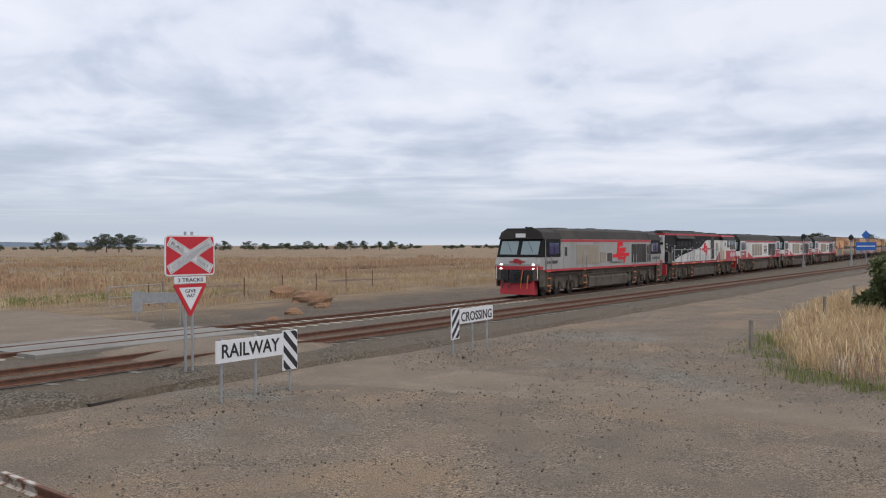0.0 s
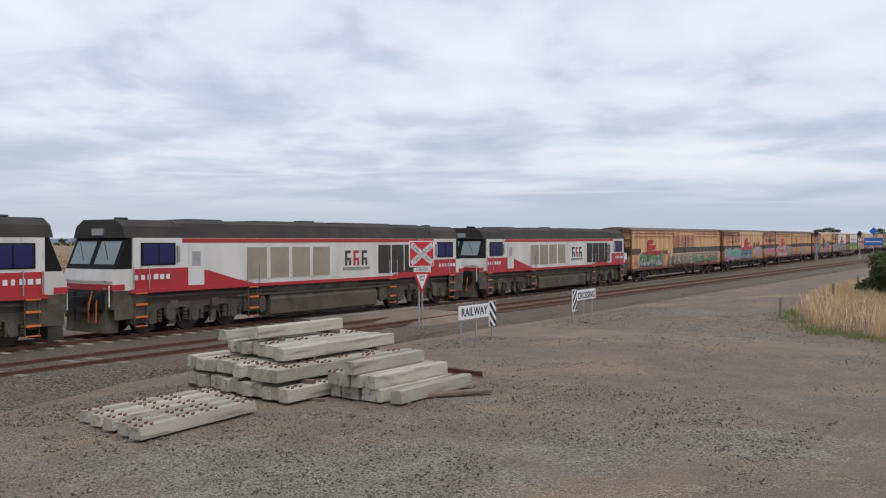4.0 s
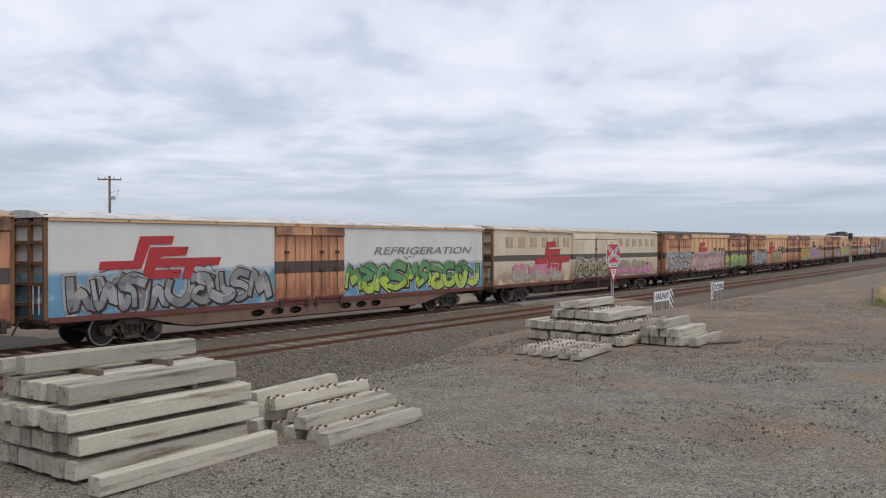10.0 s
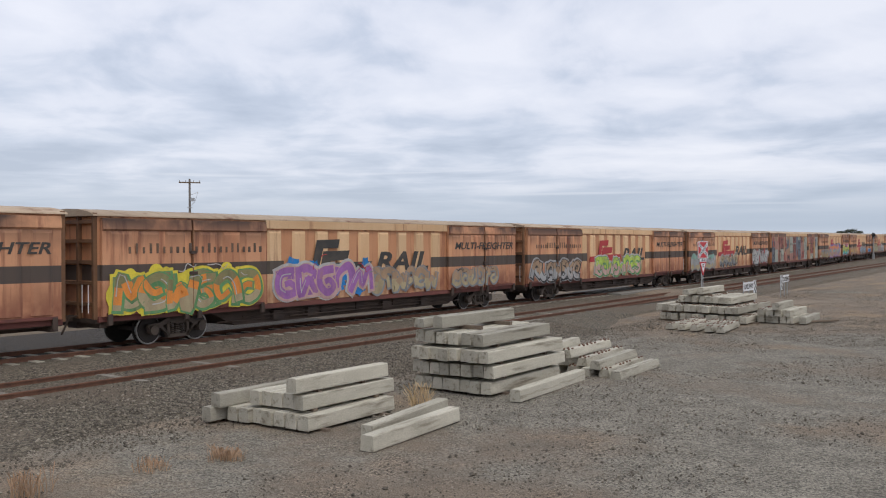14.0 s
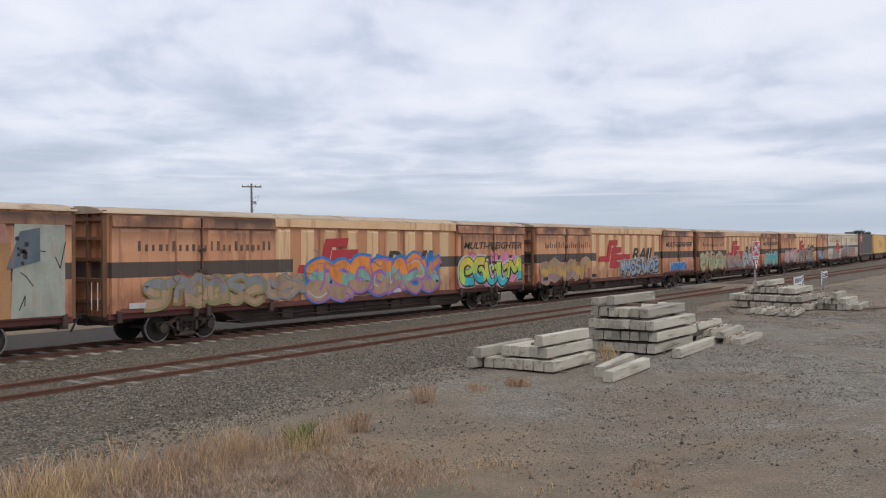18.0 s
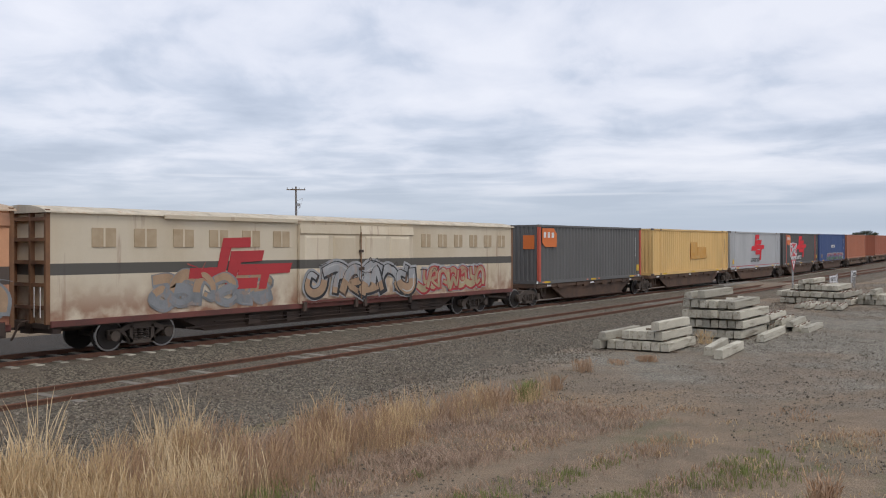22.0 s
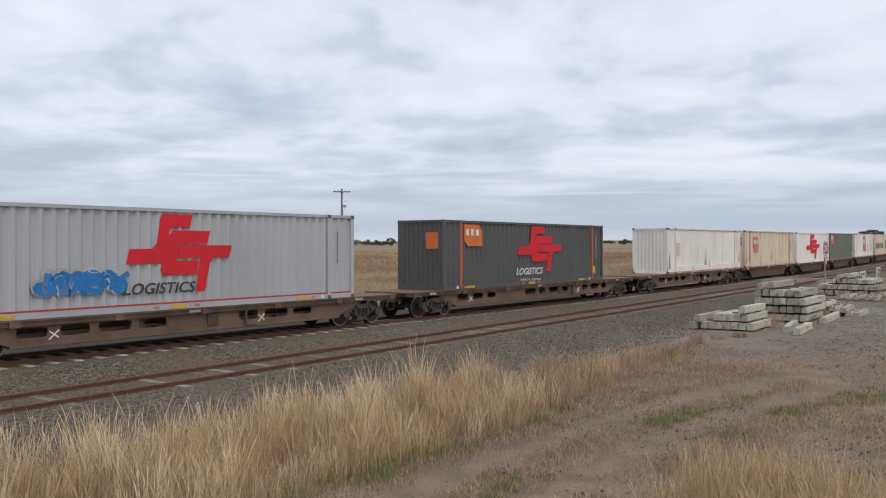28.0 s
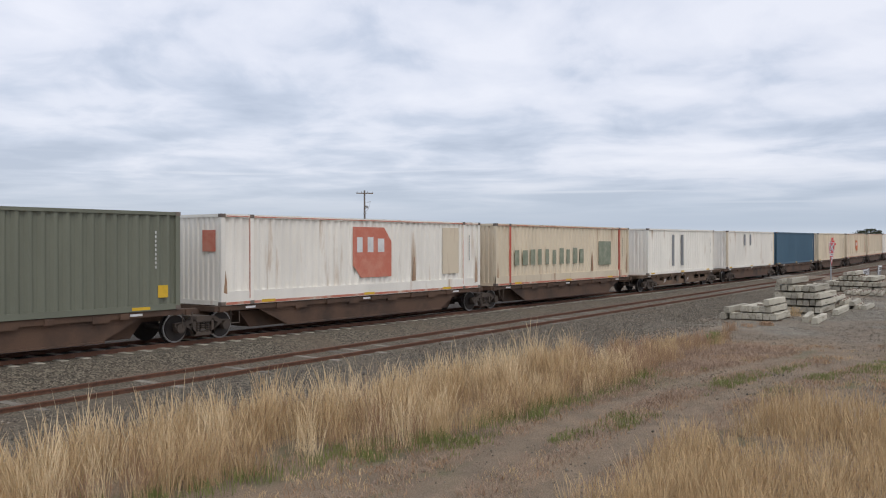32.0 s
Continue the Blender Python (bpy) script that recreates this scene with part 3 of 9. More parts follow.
def build_road():
    s = Shape()
    ys = [-60 + i * 0.4 for i in range(226)]
    n = 17
    for y in ys:
        wob = 0.5 * noise.noise((0.3, y * 0.25, 2.0))
        wide = float(np.interp(y, [-30, -14, -9, -6.5, -2.6, 2.4, 5, 9, 30], [1.9, 1.6, 2.6, 4.3, 4.2, 3.9, 4.6, 5.6, 6.5])) + 0.35 * noise.noise((5.3, y * 0.3, 1.0))
        mid = wob + float(np.interp(y, [-30, -14, -9, -6.5, -2.6, 2.4, 5, 9, 30], [18.0, 18.2, 17.6, 17.5, 17.0, 16.8, 17.6, 20.0, 21.5]))
        for i in range(n):
            u = 2 * i / (n - 1) - 1
            x = mid + wide * u * (1 + 0.12 * noise.noise((u * 3, y * 0.9, 7.0)))
            low = ground_z(x, y) - 0.02
            s.v.append((x, y, low + (road_z(x, y) - low) * (1 - abs(u) ** 4)))
    for j in range(len(ys) - 1):
        for i in range(n - 1):
            s.f.append((j * n + i, j * n + i + 1, (j + 1) * n + i + 1, (j + 1) * n + i))
    return part("road", s, ROADM, smooth=True)


tagged(build_road(), "pale dusty gravel road over the railway", "road", kind="structure")
crossing = thing("crossing_panels", "worn grey concrete level crossing panels between the rails", "crossing", kind="structure")
for y0, y1 in ((-1.75, -0.85), (-0.66, 0.66), (0.85, 1.5)):
    for i in range(3):
        x = 12.6 + i * 2.7
        part("panel", Shape().cbox(x, x + 2.66, y0 + track_y(x), y1 + track_y(x), 0.05, main_z(x + 1.3) - 0.012, 0.015), PANELM, crossing)
DRAINM = surf("dark_drain_iron", (0.045, 0.04, 0.036), 0.7, 0.3, (0.08, 0.06, 0.05), 4, 0.5, 0.2)
drain = thing("drain_grate", "dark steel drain grate set in the gravel", "grate", at=pose(11.0, -6.35, -0.16, 0, 0, 8))
part("frame", Shape().box(-0.45, 0.45, -0.3, -0.25, 0, 0.05).box(-0.45, 0.45, 0.25, 0.3, 0, 0.05).box(-0.45, -0.4, -0.3, 0.3, 0, 0.05).box(0.4, 0.45, -0.3, 0.3, 0, 0.05), DRAINM, drain)
for i in range(6):
    part("bar", Shape().box(-0.36 + i * 0.14, -0.33 + i * 0.14, -0.25, 0.25, 0, 0.04), DRAINM, drain)


# ---- signs ----
def stripes(root, x0, x1, z0, z1, y, flip):
    """Slanting black bands on a white board."""
    n, w = 4, x1 - x0
    p = (z1 - z0 + w) / n
    for i in range(n):
        b = z0 - w + (i + 0.28) * p
        poly = [(x0, b), (x1, b + w), (x1, b + w + p * 0.5), (x0, b + p * 0.5)]
        if not flip:
            poly = [(x0, b + w), (x1, b), (x1, b + p * 0.5), (x0, b + w + p * 0.5)]
        # keep the band inside the board
        out = []
        for (ax, az), (bx, bz) in zip(poly, poly[1:] + poly[:1]):
            k = 12
            for q in range(k):
                out.append((ax + (bx - ax) * q / k, min(max(az + (bz - az) * q / k, z0 + 0.015), z1 - 0.015)))
        part("black_band", Shape().slab(out, y, 0.004), INK, root)


def build_wing(word, at, mirror, label):
    """A long white board on three posts, with a hatched end panel."""
    root = thing("railway_crossing_board", label, "road sign", "boards at the level crossing", at=at)
    if not mirror:
        x0, x1, h0, h1 = 0.0, 2.45, 2.0, 2.47
        part("board", Shape().box(x0, h0, -0.02, 0.02, 0.70, 1.18), WHITE if word else GALV, root)
        part("hatched_panel", Shape().box(h0 + 0.003, h1, -0.022, 0.02, 0.32, 1.24), WHITE if word else GALV, root)
        add = (0.12, h0 - 0.1)
        posts = (0.2, 1.2, 2.3)
    else:
        x1, h0, h1 = 2.75, 0.0, 0.47
        part("board", Shape().box(h1 + 0.003, x1, -0.02, 0.02, 0.74, 1.2), WHITE if word else GALV, root)
        part("hatched_panel", Shape().box(h0, h1, -0.022, 0.02, 0.29, 1.25), WHITE if word else GALV, root)
        add = (h1 + 0.08, x1 - 0.08)
        posts = (0.2, 1.45, 2.45)
    if word:
        stripes(root, h0 + 0.01, h1 - 0.01, 0.31, 1.24, -0.026, mirror)
        me = fit_text(word, add[1] - add[0] - 0.05, 0.30, INK, 0.015)
        ob = part("lettering", me, None, root)
        ob.matrix_basis = pose(add[0] + 0.03, -0.024, 0.80)
    for x in posts:
        part("post", Shape().cyl((x, 0.055, 0.47), 0.034, 1.52, "z", 10), GALV, root)
    return root


build_wing("RAILWAY", pose(12.22, -8.75, 0, 0, 0, 0.5), False, "white board lettered RAILWAY with a black hatched end")
build_wing("CROSSING", pose(22.0, -8.2, 0, 0, 0, 4), True, "white board lettered CROSSING with a black hatched end")
build_wing("", pose(24.5, 10.9, -0.1, 0, 0, -62), True, "grey back of a crossing board on posts")
build_wing("", pose(16.2, 9.9, 0, 0, 0, 182), False, "grey back of a crossing board on posts")


def round_rect(x0, x1, z0, z1, r, n=4):
    pts = []
    for cx, cz, a0 in ((x1 - r, z1 - r, 0), (x0 + r, z1 - r, 90), (x0 + r, z0 + r, 180), (x1 - r, z0 + r, 270)):
        for i in range(n + 1):
            a = radians(a0 + 90 * i / n)
            pts.append((cx + r * math.cos(a), cz + r * math.sin(a)))
    return pts


def build_crossing_sign(at, face, label):
    root = thing("railway_crossing_sign", label, "road sign", "signs at the level crossing", at=at)
    W, z0, z1 = 0.73, 2.43, 3.42
    zc = (z0 + z1) / 2
    part("board", Shape().slab(round_rect(-W, W, z0, z1, 0.09), -0.02, 0.03), WHITE if face else GALV, root)
    part("tracks_plate", Shape().slab(round_rect(-0.46, 0.46, 2.24, 2.405, 0.02), -0.02, 0.03), WHITE if face else GALV, root)
    part("give_way_plate", Shape().slab([(-0.47, 2.2), (-0.44, 2.22), (0.44, 2.22), (0.47, 2.2), (0.47, 2.17), (0.03, 1.44), (-0.03, 1.44), (-0.47, 2.17)], -0.02, 0.03), (SIGNRED if face else GALV), root)
    if face:
        part("red_field", Shape().slab(round_rect(-W + 0.035, W - 0.035, z0 + 0.035, z1 - 0.035, 0.07), -0.026, 0.005), SIGNRED, root)
        for a, words in ((-29, ("RAIL", "WAY")), (29, ("CROSSING",))):
            ob = part("crossbuck_arm", Shape().slab([(-0.72, -0.115), (0.72, -0.115), (0.72, 0.115), (-0.72, 0.115)], 0, 0.006), WHITE, root)
            off = -0.034 if a < 0 else -0.040
            ob.matrix_basis = Matrix.Translation((0, off, zc)) @ Matrix.Rotation(radians(-a), 4, "Y")
            edge = part("black_border", Shape().slab([(-0.69, -0.092), (0.69, -0.092), (0.69, -0.08), (-0.69, -0.08)], 0, 0.002).slab([(-0.69, 0.08), (0.69, 0.08), (0.69, 0.092), (-0.69, 0.092)], 0, 0.002).slab([(-0.69, -0.08), (-0.678, -0.08), (-0.678, 0.08), (-0.69, 0.08)], 0, 0.002).slab([(0.678, -0.08), (0.69, -0.08), (0.69, 0.08), (0.678, 0.08)], 0, 0.002), INK, ob)
            edge.matrix_basis = Matrix.Translation((0, -0.002, 0))
            spans = ((-0.63, 0.46), (0.2, 0.42)) if len(words) == 2 else ((-0.62, 1.24),)
            for word, (x, w) in zip(words, spans):
                me = fit_text(word, w, 0.105, INK, 0.004)
                t = part("lettering", me, None, ob)
                t.matrix_basis = pose(x, -0.004, -0.052)
        me = fit_text("2 TRACKS", 0.74, 0.09, INK, 0.006)
        part("lettering", me, None, root).matrix_basis = pose(-0.37, -0.026, 2.28)
        part("white_field", Shape().slab([(-0.34, 2.14), (0.34, 2.14), (0.0, 1.575)], -0.026, 0.005), WHITE, root)
        for word, z, w in (("GIVE", 2.01, 0.32), ("WAY", 1.895, 0.25)):
            part("lettering", fit_text(word, w, 0.085, INK, 0.004), None, root).matrix_basis = pose(-w / 2, -0.03, z)
    for x in (-0.1, 0.1):
        part("post", Shape().cyl((x, 0.05, 1.62), 0.034, 3.78, "z", 12), GALV, root)
    for z in (2.55, 3.2, 2.0):
        part("bracket", Shape().box(-0.16, 0.16, 0.008, 0.03, z - 0.025, z + 0.025), GALV, root)
    return root


build_crossing_sign(pose(13.9, -5.9, 0.05, 0, 0, -3), True, "red and white railway crossing sign with give way plate")
build_crossing_sign(pose(24.4, 7.4, 0, 0, 0, 176), False, "grey back of a railway crossing sign on two posts")


# ---- stacks of concrete sleepers ----
SLEEPER = Shape().prism([(-0.135, 0.0), (0.135, 0.0), (0.14, 0.02), (0.125, 0.255), (0.105, 0.275), (-0.105, 0.275), (-0.125, 0.255), (-0.14, 0.02)], -0.5, 0.5).mesh("concrete_sleeper", CONCRETE)
s = Shape().prism([(-0.15, 0.0), (0.15, 0.0), (0.15, 0.06), (0.11, 0.215), (-0.11, 0.215), (-0.15, 0.06)], -0.5, 0.5)
SLEEPER2 = s.mesh("concrete_sleeper", CONCRETE)
s = Shape()
for x in (-0.62, -0.38, 0.38, 0.62):
    for y in (-0.07, 0.07):
        s.box(x - 0.024, x + 0.024, y - 0.022, y + 0.022, 0.0, 0.035)
        s.rod((x - 0.035, y, 0.02), (x + 0.035, y, 0.042), 0.011)
FASTENERS = s.mesh("rail_fasteners", RUST)
DUNNAGE = Shape().box(-0.05, 0.05, -0.5, 0.5, 0.0, 0.09).mesh("timber_packer", TIMBER)
SL_RND = random.Random(5)


def put_sleeper(x0, x1, y, z, turn=0.0, low=False, clips=False, label="weathered pale concrete sleeper in a stack", group="stacked concrete sleepers"):
    me = SLEEPER2 if low else SLEEPER
    root = thing("concrete_sleeper", label, "sleeper", group, at=pose((x0 + x1) / 2 - (0.25 if x0 > -8 else 0.14), y, z, SL_RND.uniform(-0.8, 0.8), SL_RND.uniform(-0.25, 0.25), turn + SL_RND.uniform(-1.3, 1.3)))
    b = part("block", me, None, root)
    b.scale = (x1 - x0, 1, 1)
    if clips:
        for d in (-1, 1):
            c = tagged(part("fastener_set", FASTENERS, None, root), "rusty rail fasteners", kind="stuff")
            c.matrix_basis = pose(d * (x1 - x0) * 0.27, 0, 0.21 if low else 0.27)
    return root


def put_layer(x_left, x_right, y_front, y_back, n, z, jitter=0.12, clips=(), bend=0.0, low=False):
    for i in range(n):
        k = i / max(1, n - 1)
        y = y_front + (y_back - y_front) * k
        a = x_left + bend * k + SL_RND.uniform(-jitter, jitter)
        put_sleeper(a, x_right + bend * k + SL_RND.uniform(-jitter, jitter), y, z + SL_RND.uniform(-0.004, 0.004), low=low, clips=i in clips)


def put_packers(xs, y0, y1, z, h=0.09):
    for x in xs:
        root = thing("timber_packer", "weathered timber packer between sleeper layers", "timber", "timber packers", at=pose(x - (0.25 if x > -8 else 0.14), (y0 + y1) / 2, z, 0, 0, SL_RND.uniform(-3, 3)))
        b = part("plank", DUNNAGE, None, root)
        b.scale = (1, abs(y1 - y0), h / 0.09)


def build_stacks():
    # the large stack beside the crossing
    put_packers((1.2, 3.3), -12.8, -8.4, -0.02, 0.08)
    put_layer(0.4, 3.95, -12.35, -8.6, 13, 0.06, 0.1, (0,), 0.7)
    put_packers((1.3, 3.6), -12.4, -8.5, 0.335)
    put_sleeper(0.5, 5.3, -12.0, 0.425, 0.8, clips=True)
    put_layer(0.55, 4.4, -11.7, -8.4, 11, 0.425, 0.12, (0, 2, 3, 5, 7), 0.6)
    put_packers((2.2, 4.6), -11.6, -8.8, 0.70)
    put_sleeper(1.2, 5.3, -11.45, 0.79, 0.6)
    put_layer(1.5, 5.0, -11.15, -9.2, 7, 0.79, 0.12, (2,), 0.3)
    put_packers((2.4, 4.4), -10.4, -9.2, 1.065)
    put_sleeper(1.75, 4.85, -10.05, 1.155, 1.0)
    put_sleeper(1.15, 4.2, -9.6, 1.155, 2.0, low=True)
    # its low neighbour
    put_packers((2.0, 3.9), -14.6, -12.6, -0.03, 0.08)
    put_layer(1.65, 4.35, -13.95, -12.75, 5, 0.05, 0.06)
    put_sleeper(1.7, 4.55, -14.38, 0.05, 0.5)
    put_layer(1.5, 4.2, -13.85, -12.75, 4, 0.335, 0.08, (3,))
    put_sleeper(1.35, 3.95, -13.4, 0.62, 1.2)
    # flat sleepers with fasteners, lying before it
    for i, y in enumerate((-12.5, -12.05, -11.5, -10.95, -10.5)):
        put_sleeper(-3.45 + 0.1 * i, -0.45 + 0.12 * i, y, 0.04, 7 - i * 1.6, low=True, clips=True, label="pale concrete sleeper with rusty fasteners lying on gravel", group="loose concrete sleepers")
    # the tall stack
    put_packers((-19.2, -17.1), -12.8, -10.4, -0.03, 0.08)
    put_layer(-19.8, -16.45, -12.55, -10.6, 8, 0.05, 0.06)
    put_packers((-19.0, -17.2), -12.6, -10.5, 0.325)
    put_layer(-19.8, -16.25, -12.6, -10.55, 8, 0.415, 0.07)
    put_packers((-19.2, -17.0), -12.6, -10.5, 0.69)
    put_layer(-19.95, -16.35, -12.6, -10.6, 8, 0.78, 0.14)
    put_packers((-19.0, -17.4), -12.4, -10.5, 1.055)
    put_layer(-19.75, -16.4, -12.3, -10.6, 6, 1.145, 0.08)
    put_packers((-18.8, -17.4), -11.8, -10.8, 1.42)
    put_sleeper(-19.8, -16.5, -11.2, 1.51, 0.5)
    put_sleeper(-19.9, -18.2, -10.7, 1.51, 1.5, low=True)
    put_sleeper(-20.0, -16.4, -13.35, 0.0, 2.0, label="weathered concrete sleeper lying beside a stack")
    # the jumble next to it
    for i, (x0, y, z, a) in enumerate(((-15.9, -13.95, 0.0, 2), (-15.75, -13.5, 0.0, 4), (-15.8, -13.0, 0.0, 3), (-15.7, -12.5, 0.0, 6), (-15.8, -12.0, 0.0, 5), (-15.7, -11.5, 0.0, 8), (-15.6, -11.05, 0.0, 7), (-15.85, -13.3, 0.215, 5), (-15.5, -12.75, 0.215, 3),
                                       (-15.6, -12.2, 0.215, 7), (-15.55, -11.6, 0.215, 9), (-15.7, -12.4, 0.43, 4), (-15.4, -11.4, 0.42, 10))):
        put_sleeper(x0, x0 + 2.85, y, z, a, low=True, clips=i in (1, 3, 8, 11), label="stained concrete sleeper thrown on a low pile", group="loose concrete sleepers")
    # the stack nearest the verge
    put_packers((-24.6, -22.8), -12.1, -9.7, -0.03, 0.08)
    put_layer(-25.0, -22.3, -11.8, -9.95, 7, 0.05, 0.08)
    put_packers((-24.5, -22.7), -11.7, -9.8, 0.325, 0.06)
    put_layer(-24.85, -22.15, -11.55, -10.4, 5, 0.385, 0.06)
    put_sleeper(-25.4, -22.6, -9.6, 0.05, -1)
    put_sleeper(-25.3, -22.5, -9.75, 0.33, -1)
    put_packers((-24.3, -23.0), -11.6, -10.9, 0.66, 0.06)
    put_sleeper(-24.95, -22.25, -11.5, 0.72, 0.0)
    put_sleeper(-25.4, -22.4, -13.6, 0.0, 4, label="weathered concrete sleeper lying on earth", group="loose concrete sleepers")
    put_sleeper(-24.75, -21.75, -12.95, 0.0, 9, label="weathered concrete sleeper lying on earth", group="loose concrete sleepers")


build_stacks()
SHABBY = surf("flaking_white_paint", (0.55, 0.52, 0.47), 0.8, 0, (0.40, 0.34, 0.28), 4, 0.5, 0.15, 40, 0.1, (1, 1, 1), 0, (0.20, 0.09, 0.055), 5.0, 0.48)
offcut = thing("rail_offcut", "rusty offcut of rail with flaking white paint on gravel", "rail", at=pose(5.95, -12.65, -0.03, 0, 0, 84))
part("bar", Shape().prism(rail_profile(0.16), -1.15, 1.15), RUST, offcut)
part("painted_tip", Shape().prism([(p * 1.05, q) for p, q in rail_profile(0.164)], 0.7, 1.15), SHABBY, offcut)
part("painted_band", Shape().prism([(p * 1.05, q) for p, q in rail_profile(0.164)], 0.1, 0.69), SHABBY, offcut)
plank = thing("timber_plank", "long weathered timber plank on gravel", "timber", at=pose(3.0, -14.75, 0.03, 0, 0, -32))
part("board", Shape().cbox(-1.0, 1.0, -0.1, 0.1, 0, 0.09), TIMBER, plank)


# ---- grass ----
STRAW = [surf("dry_grass_" + n, c, 0.85, 0, d, 3, 0.5, 0.15, 20) for n, c, d in (("straw", (0.60, 0.44, 0.25), (0.43, 0.295, 0.16)), ("pale", (0.74, 0.585, 0.375), (0.58, 0.43, 0.25)), ("russet", (0.42, 0.275, 0.17), (0.30, 0.19, 0.12)))]
PADDOCK = [surf("paddock_" + n, c, 0.9, 0, d, 0.05, 0.5, 0.2, 2.0, world_space=True, stain=(0.20, 0.115, 0.08), stain_scale=0.035, stain_at=0.50, stain_stretch=(0.4, 1.6, 1)) for n, c, d in (("straw", (0.45, 0.33, 0.19), (0.34, 0.24, 0.135)), ("pale_straw", (0.54, 0.43, 0.28), (0.42, 0.32, 0.2)))]
GREENM = surf("green_grass_blades", (0.20, 0.225, 0.065), 0.8, 0, (0.14, 0.165, 0.05), 3, 0.5, 0.15, 20)


def grass(name, label, spots, mat, rnd, tall=1.0, blades=12, wide=0.012, spread=0.16, lean=0.22, heads=True):
    """Clumps of bent tapering blades with seed heads, as one mass."""
    v, f = [], []
    for x, y, k in spots:
        z = ground_z(x, y)
        for _ in range(blades):
            a = rnd.uniform(0, 2 * math.pi)
            r = spread * math.sqrt(rnd.random())
            bx, by = x + r * math.cos(a), y + r * math.sin(a)
            h = tall * k * rnd.uniform(0.45, 1.05)
            la, ll = rnd.uniform(0, 2 * math.pi), lean * h * rnd.uniform(0.2, 1.2)
            dx, dy = ll * math.cos(la), ll * math.sin(la)
            t = rnd.uniform(0, math.pi)
            ux, uy = wide * math.cos(t), wide * math.sin(t)
            n = len(v)
            v += [(bx - ux, by - uy, z - 0.02), (bx + ux, by + uy, z - 0.02), (bx + dx * 0.35 + ux * 0.8, by + dy * 0.35 + uy * 0.8, z + h * 0.55), (bx + dx * 0.35 - ux * 0.8, by + dy * 0.35 - uy * 0.8, z + h * 0.55)]
            f.append((n, n + 1, n + 2, n + 3))
            if heads:
                v += [(bx + dx * 0.75 + ux * 1.5, by + dy * 0.75 + uy * 1.5, z + h * 0.86), (bx + dx, by + dy, z + h), (bx + dx * 0.75 - ux * 1.5, by + dy * 0.75 - uy * 1.5, z + h * 0.86)]
                f += [(n + 3, n + 2, n + 4, n + 6), (n + 6, n + 4, n + 5)]
            else:
                v.append((bx + dx, by + dy, z + h * 0.9))
                f.append((n + 3, n + 2, n + 4))
    me = bpy.data.meshes.new(name)
    me.from_pydata(v, [], f)
    me.materials.append(mat)
    ob = new(name, me)
    return tagged(ob, label, "grass", kind="stuff")


def scatter(n, x0, x1, y0, y1, rnd, edge=None, cell=0.5, gap=0.0):
    """Spots within limits that may depend on x, thinned in patches."""
    out = []
    while len(out) < n:
        x = rnd.uniform(x0, x1)
        lo, hi = (y0, y1) if edge is None else edge(x)
        if hi <= lo or rnd.random() > (hi - lo) / (y1 - y0):
            continue
        y = rnd.uniform(lo, hi)
        q = noise.noise((x * cell, y * cell, 9.0))
        if q < gap:
            continue
        out.append((x, y, 0.75 + 0.35 * max(-0.5, min(1, q * 1.6)) + 0.1 * min(1.0, min(y - lo, hi - y) / 0.6)))
    return out


def verge_edge(x):
    """The tall strip between siding and wheel tracks."""
    lo = np.interp(x, [-95, -63, -59, -53, -46, -41, -36, -31], [-12.6, -12.4, -12.2, -13.4, -13.6, -13.2, -12.9, -12.2])
    hi = np.interp(x, [-95, -63, -56, -50, -44, -40, -36, -31], [-9.0, -9.1, -9.2, -9.7, -10.2, -10.9, -11.4, -11.8])
    return float(lo), float(hi)


def off_ruts(spots):
    """Leaves out what would grow in the two wheel ruts."""
    out = []
    for x, y, k in spots:
        d = y + 14.6 + 0.0115 * (x + 48.5) ** 2
        if abs(d) > 0.42 and abs(d + 1.75) > 0.42:
            out.append((x, y, k))
    return out


